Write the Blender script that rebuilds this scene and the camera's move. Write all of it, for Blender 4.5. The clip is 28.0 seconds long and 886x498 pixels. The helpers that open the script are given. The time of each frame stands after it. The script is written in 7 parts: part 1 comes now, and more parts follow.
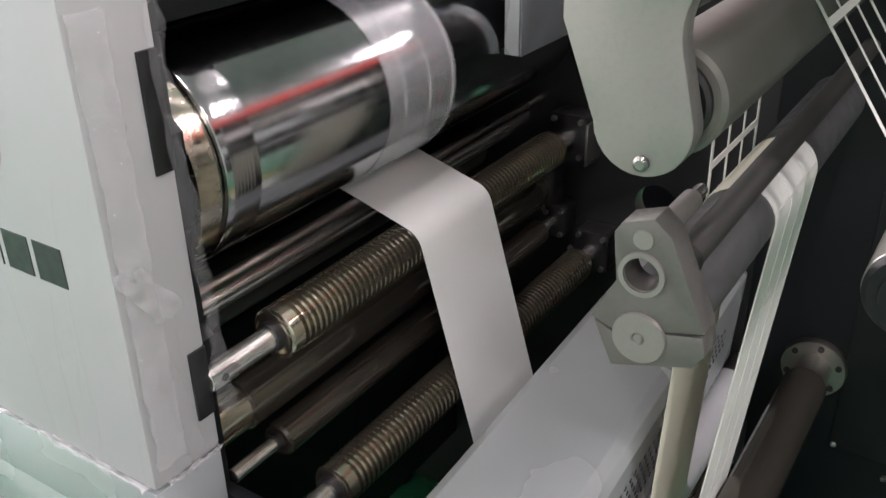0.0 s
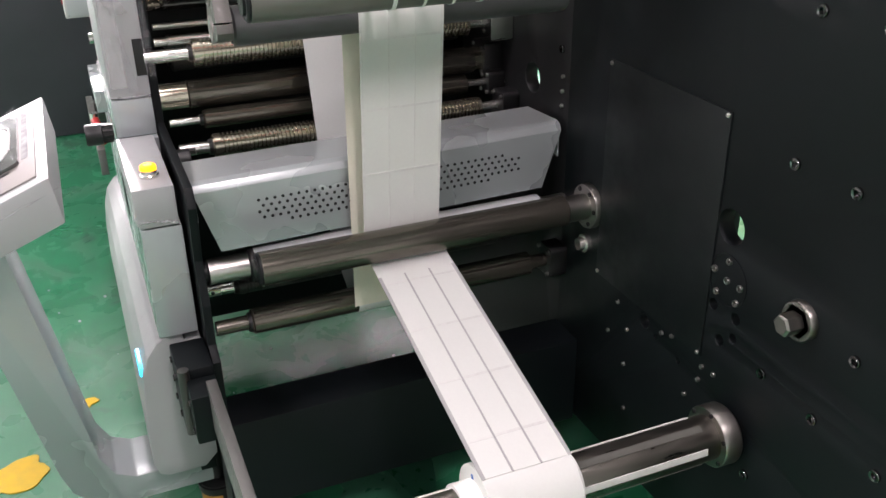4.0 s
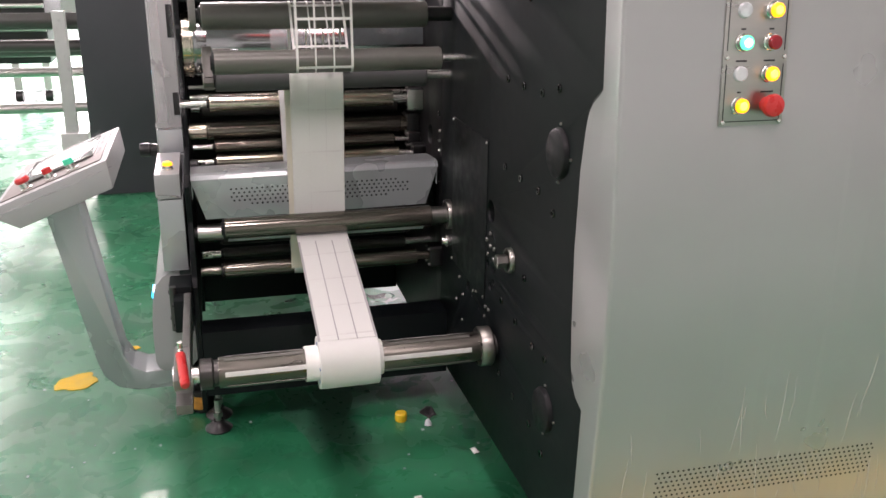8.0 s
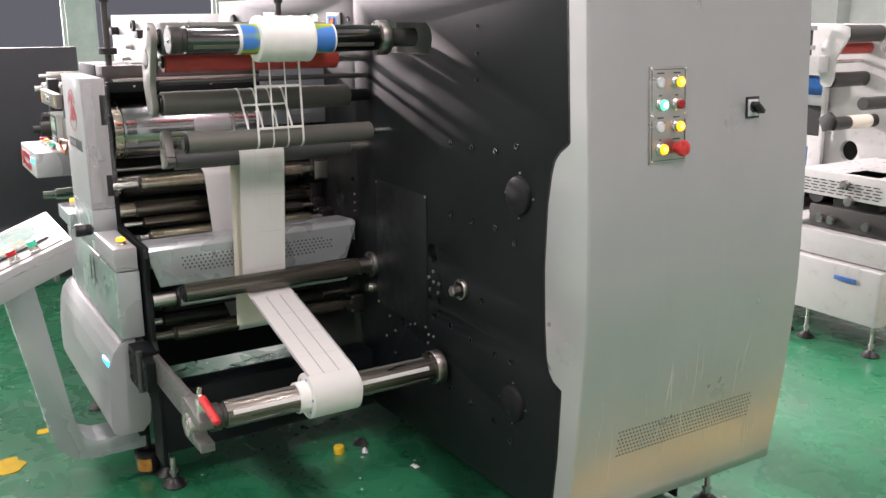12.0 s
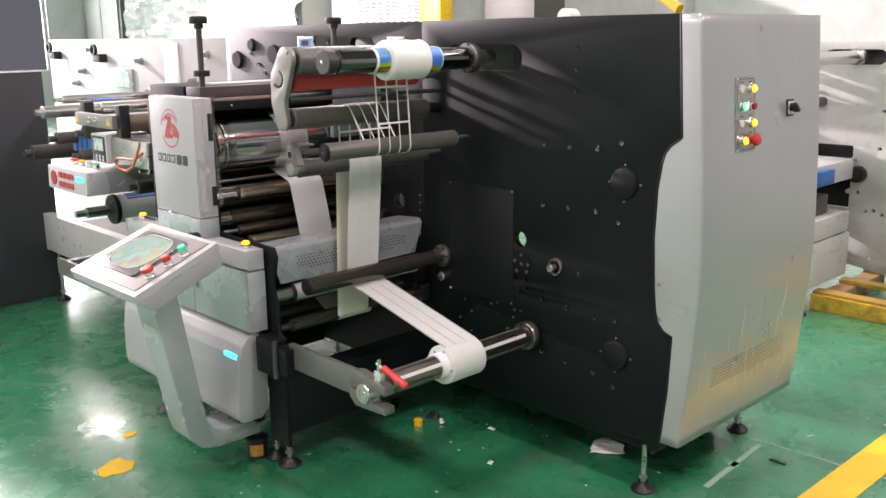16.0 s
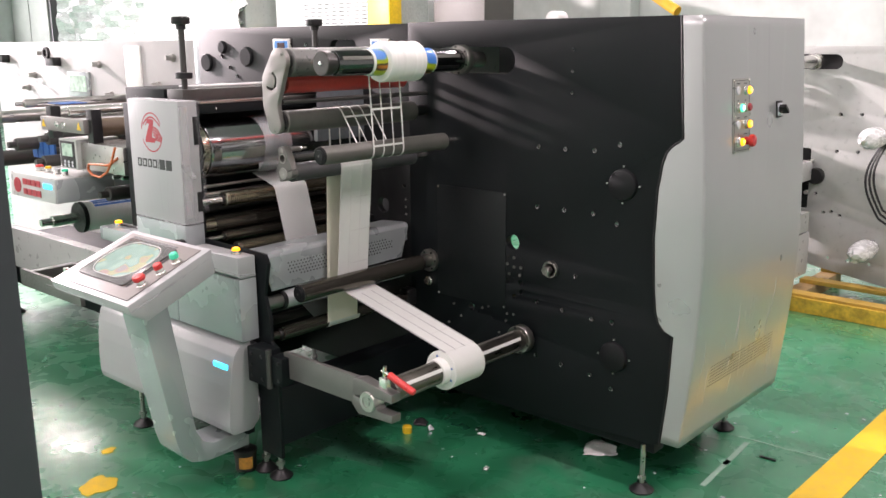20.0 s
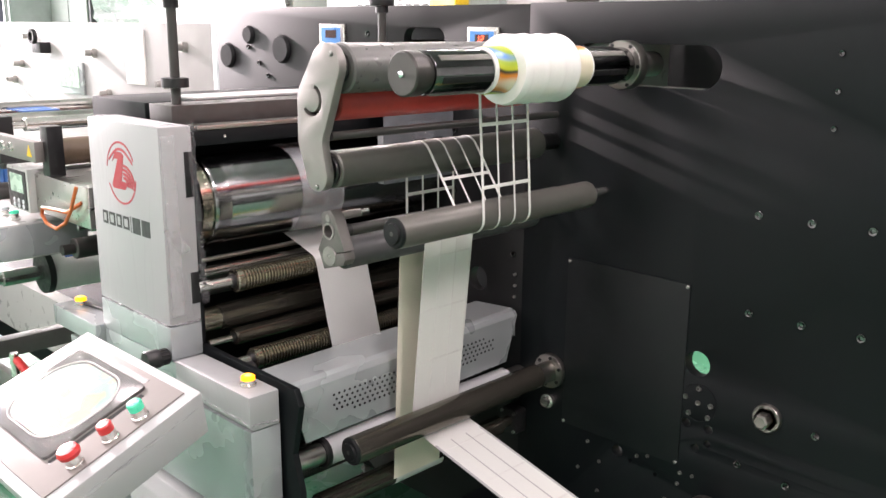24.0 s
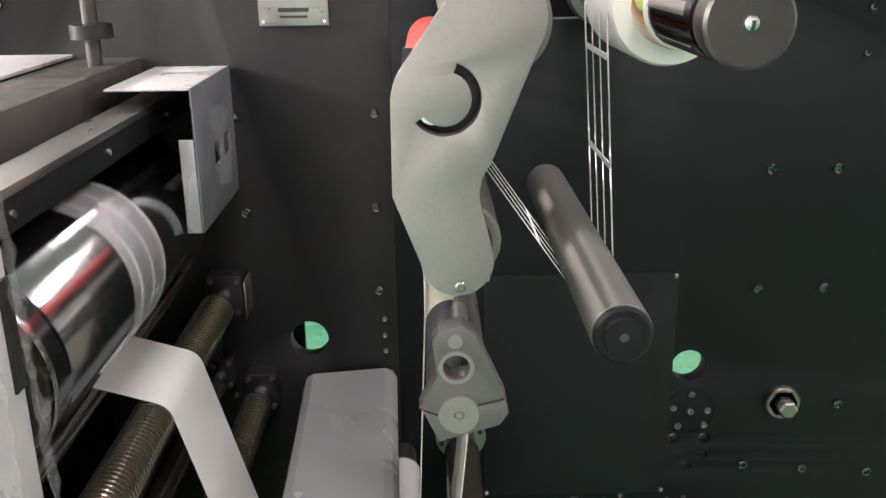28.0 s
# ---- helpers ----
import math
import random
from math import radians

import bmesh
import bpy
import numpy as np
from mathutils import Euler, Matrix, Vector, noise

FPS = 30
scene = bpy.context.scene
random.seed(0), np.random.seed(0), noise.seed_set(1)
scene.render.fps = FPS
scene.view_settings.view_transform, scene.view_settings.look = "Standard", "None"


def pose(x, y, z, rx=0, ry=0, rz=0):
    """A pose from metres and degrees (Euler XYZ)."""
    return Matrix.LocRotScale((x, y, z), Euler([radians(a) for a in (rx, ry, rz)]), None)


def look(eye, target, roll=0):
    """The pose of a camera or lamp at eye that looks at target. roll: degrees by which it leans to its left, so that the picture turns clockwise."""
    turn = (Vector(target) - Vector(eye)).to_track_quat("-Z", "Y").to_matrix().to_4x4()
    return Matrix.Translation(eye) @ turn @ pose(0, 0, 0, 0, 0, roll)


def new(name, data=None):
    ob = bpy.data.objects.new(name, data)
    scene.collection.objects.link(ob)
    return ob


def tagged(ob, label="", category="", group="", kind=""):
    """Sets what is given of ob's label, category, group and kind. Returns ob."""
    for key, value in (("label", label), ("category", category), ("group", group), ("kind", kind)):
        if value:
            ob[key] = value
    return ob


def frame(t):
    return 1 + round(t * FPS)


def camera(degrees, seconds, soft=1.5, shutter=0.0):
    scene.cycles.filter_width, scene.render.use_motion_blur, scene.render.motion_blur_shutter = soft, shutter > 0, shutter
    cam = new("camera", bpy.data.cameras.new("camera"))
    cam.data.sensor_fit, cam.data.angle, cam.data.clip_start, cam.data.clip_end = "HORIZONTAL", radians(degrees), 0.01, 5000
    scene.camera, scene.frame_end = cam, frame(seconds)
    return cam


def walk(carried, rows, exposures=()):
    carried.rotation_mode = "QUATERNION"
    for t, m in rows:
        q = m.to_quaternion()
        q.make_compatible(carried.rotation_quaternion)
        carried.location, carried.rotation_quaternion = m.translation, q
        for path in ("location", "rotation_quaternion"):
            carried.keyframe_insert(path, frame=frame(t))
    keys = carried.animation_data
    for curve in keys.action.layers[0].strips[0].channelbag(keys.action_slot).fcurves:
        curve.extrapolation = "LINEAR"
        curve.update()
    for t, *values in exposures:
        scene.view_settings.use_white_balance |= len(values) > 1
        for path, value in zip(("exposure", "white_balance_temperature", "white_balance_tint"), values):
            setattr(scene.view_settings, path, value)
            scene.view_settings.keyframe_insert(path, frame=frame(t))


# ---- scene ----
cam = camera(51.9, 28.0)
PATH = [
    (0, (0.113, -1.203, 1.432), (-0.873, 0.279, 0.519), -1.1),
    (0.5, (0.258, -1.183, 1.42), (-0.862, 0.191, 0.495), -0.7),
    (1, (0.402, -1.221, 1.42), (-0.77, 0.118, 0.507), -0.9),
    (1.5, (0.549, -1.282, 1.432), (-0.619, 0.058, 0.514), -0.4),
    (2, (0.662, -1.25, 1.436), (-0.534, 0.071, 0.527), -0.6),
    (2.5, (0.819, -1.136, 1.417), (-0.539, 0.04, 0.538), -0.6),
    (3, (0.981, -1.066, 1.412), (-0.531, -0.082, 0.548), -0.9),
    (3.5, (1.19, -1.012, 1.408), (-0.404, -0.177, 0.533), -0.8),
    (4, (1.359, -0.895, 1.41), (-0.292, -0.215, 0.508), -0.8),
    (4.5, (1.51, -0.754, 1.386), (-0.214, -0.292, 0.483), -0.3),
    (6.5, (2.077, -0.664, 1.424), (0.301, -0.326, 0.57), 0.2),
    (7, (2.223, -0.694, 1.444), (0.431, -0.273, 0.662), 0.2),
    (7.5, (2.34, -0.677, 1.46), (0.533, -0.192, 0.755), 0.5),
    (8, (2.479, -0.677, 1.467), (0.649, -0.201, 0.813), 0.6),
    (8.5, (2.601, -0.76, 1.474), (0.78, -0.208, 0.857), 0.5),
    (9, (2.698, -0.798, 1.487), (0.884, -0.177, 0.916), 0.6),
    (9.5, (2.749, -0.816, 1.49), (0.92, -0.212, 0.952), 0.8),
    (10, (2.731, -0.894, 1.49), (0.907, -0.248, 0.984), 1.1),
    (10.5, (2.683, -1.02, 1.49), (0.912, -0.218, 1.02), 0.4),
    (11, (2.685, -1.11, 1.483), (0.973, -0.2, 0.994), -0.1),
    (11.5, (2.724, -1.25, 1.49), (1.047, -0.28, 0.992), -0.1),
    (12, (2.686, -1.391, 1.501), (1.034, -0.377, 1.01), -0.1),
    (12.5, (2.592, -1.553, 1.5), (0.978, -0.468, 1.035), -0.8),
    (14.5, (2.516, -2.102, 1.516), (1.037, -0.841, 1.048), -1.1),
    (15, (2.533, -2.205, 1.511), (1.08, -0.908, 1.057), -0.9),
    (15.5, (2.566, -2.309, 1.52), (1.116, -1.013, 1.054), -0.9),
    (16, (2.49, -2.432, 1.52), (1.084, -1.084, 1.065), -0.6),
    (16.5, (2.44, -2.506, 1.514), (1.08, -1.109, 1.07), -0.7),
    (17, (2.417, -2.515, 1.52), (1.066, -1.11, 1.073), -0.3),
    (17.5, (2.4, -2.51, 1.518), (1.055, -1.096, 1.077), -0.4),
    (18, (2.399, -2.515, 1.52), (1.04, -1.116, 1.076), -0.5),
    (18.5, (2.376, -2.548, 1.521), (1.036, -1.13, 1.079), -0.6),
    (19, (2.346, -2.561, 1.514), (1.034, -1.116, 1.076), -0.7),
    (19.5, (2.332, -2.558, 1.507), (1.026, -1.108, 1.068), -0.6),
    (20, (2.31, -2.556, 1.504), (1.008, -1.103, 1.062), -0.4),
    (20.5, (2.279, -2.539, 1.507), (0.983, -1.084, 1.055), -0.3),
    (21, (2.228, -2.458, 1.5), (0.921, -1.016, 1.039), -0.4),
    (21.5, (2.131, -2.318, 1.503), (0.766, -0.925, 1.055), -0.2),
    (23.5, (1.452, -1.887, 1.532), (0.097, -0.487, 1.078), 0.0),
    (24, (1.29, -1.748, 1.522), (-0.076, -0.367, 1.047), 0.5),
    (24.5, (1.045, -1.63, 1.519), (-0.267, -0.21, 1.006), 0.9),
    (25, (0.815, -1.559, 1.5), (-0.395, -0.064, 0.952), 0.7),
    (25.5, (0.602, -1.465, 1.508), (-0.461, 0.142, 0.97), 0.3),
    (26, (0.443, -1.459, 1.506), (-0.345, 0.298, 0.966), 1.0),
    (26.5, (0.274, -1.514, 1.52), (-0.164, 0.362, 0.982), 1.2),
    (27, (0.149, -1.51, 1.525), (-0.108, 0.395, 0.972), 0.9),
    (27.5, (0.028, -1.448, 1.523), (-0.12, 0.468, 0.969), -0.2),
    (28, (-0.094, -1.45, 1.505), (-0.067, 0.448, 0.876), -0.7),
]
walk(cam, [(t, look(eye, target, roll)) for t, eye, target, roll in PATH], [(0.0, 0.78, 6700, 21), (2.0, 0.94, 6700, 23), (4.5, 0.80, 6700, 23), (8.5, 0.64, 7000, 28), (12.0, 0.66, 6900, 25), (20.0, 0.60, 6900, 25), (23.0, 0.86, 6900, 25), (26.0, 1.0, 6900, 20), (28.0, 1.0, 6900, 20)])

# ---- world and light ----
world = bpy.data.worlds.new("hall_air")
scene.world = world
world.use_nodes = True
world.node_tree.nodes["Background"].inputs[0].default_value = (0.75, 0.85, 1.0, 1)
world.node_tree.nodes["Background"].inputs[1].default_value = 0.1


def tube_light(x, y, z, sx, sy, watts, colour=(1.0, 0.945, 0.955), tilt=0):
    data = bpy.data.lights.new("ceiling_light", "AREA")
    data.shape, data.size, data.size_y, data.energy, data.color = "RECTANGLE", sx, sy, watts, colour
    ob = new("ceiling_light", data)
    ob.matrix_world = pose(x, y, z, 0, tilt, 0)
    return ob


for lx in (-10.5, -7.0, -3.5, 0.2, 3.4):
    for ly in (-4.4, -0.6, 3.2):
        if (lx, ly) == (-7.0, -0.6):
            # the bright high-bay lamp that rakes along the black plates
            tube_light(-9.5, -1.1, 4.0, 0.22, 0.6, 1650, tilt=-45)
        else:
            tube_light(lx, ly, 4.55, 1.3, 0.22, (34 if ly < 0 else 20) if lx < -5 else 82 if ly < -4 else (26 if lx < 1 else 66) if ly < 0 else 74)


# ---- materials ----
def shade(name, colour, rough=0.5, metal=0.0, noise_scale=40.0, vary=0.12, bump=0.05, coat=0.0, fine=400.0,
          rough_vary=0.12, stretch=(1, 1, 1), glow=None, coarse=3.0, coarse_vary=0.1, coat_rough=0.1, spec=0.5):
    """A painted or bare surface: colour varied at two scales, with grain in gloss and relief."""
    m = bpy.data.materials.new(name)
    m.use_nodes = True
    nt = m.node_tree
    b = nt.nodes["Principled BSDF"]
    tc = nt.nodes.new("ShaderNodeTexCoord")
    mp = nt.nodes.new("ShaderNodeMapping")
    mp.inputs["Scale"].default_value = stretch
    nt.links.new(tc.outputs["Object"], mp.inputs["Vector"])

    def tex(scale, detail=3.0):
        n = nt.nodes.new("ShaderNodeTexNoise")
        n.inputs["Scale"].default_value, n.inputs["Detail"].default_value = scale, detail
        nt.links.new(mp.outputs["Vector"], n.inputs["Vector"])
        return n.outputs["Fac"]

    a, c, f = tex(noise_scale), tex(coarse), tex(fine, 2.0)

    def spread(fac, lo, hi):
        r = nt.nodes.new("ShaderNodeMapRange")
        r.inputs["From Min"].default_value, r.inputs["From Max"].default_value = 0.3, 0.7
        r.inputs["To Min"].default_value, r.inputs["To Max"].default_value = lo, hi
        nt.links.new(fac, r.inputs["Value"])
        return r.outputs["Result"]

    mul = nt.nodes.new("ShaderNodeMath")
    mul.operation = "MULTIPLY"
    nt.links.new(spread(a, 1 - vary, 1 + vary), mul.inputs[0])
    nt.links.new(spread(c, 1 - coarse_vary, 1 + coarse_vary), mul.inputs[1])
    sc = nt.nodes.new("ShaderNodeVectorMath")
    sc.operation = "SCALE"
    sc.inputs[0].default_value = colour[:3]
    nt.links.new(mul.outputs[0], sc.inputs["Scale"])
    nt.links.new(sc.outputs[0], b.inputs["Base Color"])
    nt.links.new(spread(a, max(0.02, rough - rough_vary), rough + rough_vary), b.inputs["Roughness"])
    b.inputs["Metallic"].default_value = metal
    b.inputs["Specular IOR Level"].default_value = spec
    b.inputs["Coat Weight"].default_value = coat
    b.inputs["Coat Roughness"].default_value = coat_rough
    if bump:
        bp = nt.nodes.new("ShaderNodeBump")
        bp.inputs["Strength"].default_value, bp.inputs["Distance"].default_value = bump, 0.002
        nt.links.new(f, bp.inputs["Height"])
        nt.links.new(bp.outputs[0], b.inputs["Normal"])
    if glow:
        b.inputs["Emission Color"].default_value = (*glow[:3], 1)
        b.inputs["Emission Strength"].default_value = glow[3]
    return m


def film_coat(m, scale=(14, 14, 3), strength=0.45, weight=0.22, deep=False):
    """Protective plastic film over a paint: a wrinkled clear coat."""
    nt = m.node_tree
    b = nt.nodes["Principled BSDF"]
    tc = nt.nodes.new("ShaderNodeTexCoord")
    mp = nt.nodes.new("ShaderNodeMapping")
    mp.inputs["Scale"].default_value = scale
    n = nt.nodes.new("ShaderNodeTexNoise")
    n.inputs["Scale"].default_value, n.inputs["Detail"].default_value, n.inputs["Distortion"].default_value = 1.0, (0.6 if deep else 4.0), (0.5 if deep else 1.5)
    cr = nt.nodes.new("ShaderNodeValToRGB")
    cr.color_ramp.elements[0].position, cr.color_ramp.elements[1].position = 0.50, 0.58
    bp = nt.nodes.new("ShaderNodeBump")
    bp.inputs["Strength"].default_value, bp.inputs["Distance"].default_value = strength, 0.004
    nt.links.new(tc.outputs["Object"], mp.inputs["Vector"])
    nt.links.new(mp.outputs[0], n.inputs["Vector"])
    nt.links.new(n.outputs["Fac"], cr.inputs[0])
    nt.links.new(cr.outputs[0], bp.inputs["Height"])
    nt.links.new(bp.outputs[0], b.inputs["Coat Normal"])
    if deep:
        nt.links.new(bp.outputs[0], b.inputs["Normal"])
    b.inputs["Coat Weight"].default_value, b.inputs["Coat Roughness"].default_value = weight, 0.12
    return m


BLACK = shade("black_paint", (0.0030, 0.0050, 0.0062), 0.52, 0.0, 25, 0.12, 0.02, rough_vary=0.02, spec=0.25, fine=900, coarse=2.0, coarse_vary=0.2)
PLATE2 = shade("charcoal_plate_paint", (0.009, 0.0095, 0.0105), 0.47, 0.0, 25, 0.1, 0.02, fine=900, spec=0.38, rough_vary=0.02)
SHEET = shade("dark_sheet", (0.0055, 0.0075, 0.0085), 0.44, 0.0, 25, 0.1, 0.03, fine=900, spec=0.3)
GREYPLATE = shade("grey_plate_paint", (0.10, 0.10, 0.105), 0.5, 0.0, 25, 0.08, 0.04, fine=900)
SILVER = film_coat(shade("silver_grey_paint", (0.375, 0.383, 0.39), 0.50, 0.03, 5, 0.02, 0.0, rough_vary=0.04, spec=0.25, fine=1200, coarse=1.5, coarse_vary=0.05))
SILVERP = shade("plain_silver_paint", (0.40, 0.432, 0.442), 0.26, 0.30, 5, 0.02, 0.0, rough_vary=0.04, fine=1200, coarse=1.5, coarse_vary=0.05)
COVER = film_coat(shade("cover_paint", (0.405, 0.408, 0.413), 0.30, 0.45, 5, 0.02, 0.0, rough_vary=0.03, fine=1200, coarse=1.2, coarse_vary=0.05), (9, 9, 0.35), 0.14, 0.45, True)
STEEL = shade("brushed_steel", (0.46, 0.45, 0.43), 0.32, 1.0, 60, 0.05, 0.0, stretch=(1, 0.15, 1), rough_vary=0.06)
PLATESTEEL = shade("bead_blasted_steel", (0.265, 0.25, 0.24), 0.44, 0.6, 300, 0.06, 0.08, fine=1500)
ARMSTEEL = shade("dark_machined_steel", (0.17, 0.168, 0.16), 0.42, 0.5, 90, 0.06, 0.03)
CHROME = shade("chrome", (0.72, 0.73, 0.74), 0.10, 1.0, 80, 0.04, 0.0, rough_vary=0.04)
DRUMC = shade("dark_hard_chrome", (0.33, 0.335, 0.345), 0.16, 1.0, 80, 0.04, 0.0, rough_vary=0.04)
DARKCHROME = shade("black_chrome", (0.12, 0.12, 0.122), 0.14, 1.0, 80, 0.05, 0.0, rough_vary=0.05)
BARE = shade("ground_steel", (0.74, 0.73, 0.70), 0.25, 0.95, 400, 0.02, 0.0, rough_vary=0.01, stretch=(1, 0.1, 1), coarse_vary=0.03)
FLANGE = shade("turned_steel", (0.30, 0.29, 0.27), 0.33, 1.0, 400, 0.03, 0.0, rough_vary=0.02)
BOLTC = shade("oiled_steel", (0.22, 0.22, 0.21), 0.35, 0.9, 80, 0.05, 0.0)
ANOD = shade("hard_anodised", (0.135, 0.124, 0.104), 0.17, 0.8, 120, 0.03, 0.0, stretch=(1, 0.1, 1), coarse_vary=0.12, rough_vary=0.03)
ANODBR = shade("bronze_anodised", (0.46, 0.425, 0.345), 0.17, 0.95, 120, 0.03, 0.0, stretch=(1, 0.1, 1), rough_vary=0.03)
RUBBER = shade("grey_rubber", (0.135, 0.134, 0.120), 0.38, 0.25, 60, 0.03, 0.0, coarse=6, coarse_vary=0.10, rough_vary=0.02)
RUBBER2 = shade("blue_black_rubber", (0.058, 0.060, 0.062), 0.5, 0.0, 60, 0.05, 0.0, coarse=6, coarse_vary=0.15)
DKROLL = shade("dark_coated_roller", (0.05, 0.05, 0.047), 0.42, 0.2, 90, 0.03, 0.0, stretch=(1, 0.1, 1), rough_vary=0.03)
PLASTIC = shade("black_plastic", (0.009, 0.009, 0.010), 0.42, 0.0, 60, 0.1, 0.03)
CAPPAINT = shade("black_cap_paint", (0.010, 0.011, 0.012), 0.45, 0.0, 40, 0.08, 0.0, spec=0.18)
PRINTED = shade("cool_white_paper", (0.62, 0.645, 0.635), 0.5, 0.0, 200, 0.015, 0.03, coarse=8, coarse_vary=0.03, spec=0.5)
PAPER = shade("white_paper", (0.80, 0.80, 0.775), 0.55, 0.0, 200, 0.015, 0.03, coarse=8, coarse_vary=0.02, spec=0.4)
LABEL = shade("label_stock", (0.70, 0.71, 0.685), 0.5, 0.0, 200, 0.012, 0.02, coarse=8, coarse_vary=0.015, spec=0.4)
CREAM = shade("cream_backing_paper", (0.74, 0.71, 0.60), 0.6, 0.0, 200, 0.02, 0.02, coarse=8, coarse_vary=0.03)
GAP = shade("liner_grey", (0.66, 0.66, 0.64), 0.4, 0.0, 100, 0.05, 0.0)
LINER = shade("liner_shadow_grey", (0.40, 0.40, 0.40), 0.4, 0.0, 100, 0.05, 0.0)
REDRUB = shade("red_rubber", (0.40, 0.045, 0.035), 0.42, 0.0, 60, 0.08, 0.04)
REDP = shade("red_plastic", (0.55, 0.03, 0.03), 0.35, 0.0, 60, 0.05, 0.0)
REDL = shade("red_print", (0.42, 0.035, 0.05), 0.4, 0.0, 60, 0.05, 0.0)
INK = shade("black_print", (0.02, 0.02, 0.022), 0.4, 0.0, 60, 0.05, 0.0)
YELP = shade("yellow_plastic", (0.75, 0.48, 0.02), 0.4, 0.0, 60, 0.05, 0.0)
WHITEM = shade("white_machine_paint", (0.45, 0.46, 0.45), 0.36, 0.0, 25, 0.03, 0.03, fine=600, coarse_vary=0.04)
UNITW = shade("pale_grey_machine_paint", (0.34, 0.335, 0.33), 0.4, 0.0, 25, 0.03, 0.03, fine=600, coarse_vary=0.04)
DARKCAB = shade("dark_blue_grey_paint", (0.032, 0.036, 0.042), 0.5, 0.0, 25, 0.08, 0.04)
WALL = shade("wall_paint", (0.50, 0.52, 0.51), 0.7, 0.0, 12, 0.02, 0.05)
LIT_Y = shade("lit_amber_lens", (0.9, 0.40, 0.02), 0.25, glow=(1.0, 0.37, 0.003, 1.6))
LIT_YC = shade("lit_amber_core", (1.0, 0.8, 0.2), 0.25, glow=(1.0, 0.60, 0.04, 2.6))
LIT_G = shade("lit_green_lens", (0.05, 0.7, 0.4), 0.25, glow=(0.02, 0.9, 0.42, 1.3))
LIT_GC = shade("lit_green_core", (0.6, 1.0, 0.8), 0.25, glow=(0.45, 1.0, 0.75, 3.0))
LIT_C = shade("lit_cyan_strip", (0.0, 0.6, 0.9), 0.3, glow=(0.0, 0.62, 1.0, 2.2))
DIM_W = shade("unlit_lens", (0.55, 0.57, 0.60), 0.3)
DIM_R = shade("dark_red_lens", (0.28, 0.012, 0.02), 0.25)
GREENB = shade("green_button", (0.03, 0.42, 0.26), 0.3, glow=(0.02, 0.6, 0.35, 0.25))
SCREEN = shade("lit_screen", (0.22, 0.31, 0.26), 0.3, glow=(0.55, 0.80, 0.60, 0.24), coarse=14, coarse_vary=0.25)
BLUEP = shade("blue_part", (0.03, 0.12, 0.36), 0.4)
YPAINT = shade("yellow_floor_paint", (0.72, 0.46, 0.015), 0.45, 0.0, 30, 0.08, 0.08, coarse=5, coarse_vary=0.1)
WRAP = shade("bubble_wrap", (0.62, 0.63, 0.63), 0.25, 0.0, 30, 0.12, 0.7, fine=40, coat=0.5, coarse=6, coarse_vary=0.15, stretch=(0.5, 1, 2.5))
ORANGE = shade("orange_cable", (0.55, 0.13, 0.03), 0.45)
WOOD = shade("pallet_wood", (0.36, 0.24, 0.11), 0.7, 0.0, 20, 0.2, 0.3, stretch=(1, 8, 8), fine=120)


def glass_mat(name, tint=(1, 1, 1), rough=0.06, alpha=0.16, relief=0.6):
    m = bpy.data.materials.new(name)
    m.use_nodes = True
    b = m.node_tree.nodes["Principled BSDF"]
    b.inputs["Base Color"].default_value = (*tint, 1)
    b.inputs["Roughness"].default_value, b.inputs["Alpha"].default_value = rough, alpha
    b.inputs["Specular IOR Level"].default_value = 0.9
    n = m.node_tree.nodes.new("ShaderNodeTexNoise")
    n.inputs["Scale"].default_value, n.inputs["Distortion"].default_value = 18, 2
    bp = m.node_tree.nodes.new("ShaderNodeBump")
    bp.inputs["Strength"].default_value, bp.inputs["Distance"].default_value = relief, 0.01
    m.node_tree.links.new(n.outputs["Fac"], bp.inputs["Height"])
    m.node_tree.links.new(bp.outputs[0], b.inputs["Normal"])
    return m


RIDGE = glass_mat("film_ridge", (0.98, 0.98, 0.95), 0.15, 0.5)
REFLECT_BAND = glass_mat("web_reflection_tint", (0.80, 0.84, 0.88), 0.28, 0.16, 0.03)
CREASE = glass_mat("creased_film", (0.97, 0.98, 1.0), 0.10, 0.22)
FILM = glass_mat("clear_film", (0.95, 0.97, 1.0), 0.10, 0.05)
SCREENFILM = glass_mat("taut_clear_film", (0.95, 0.97, 1.0), 0.06, 0.03, 0.12)


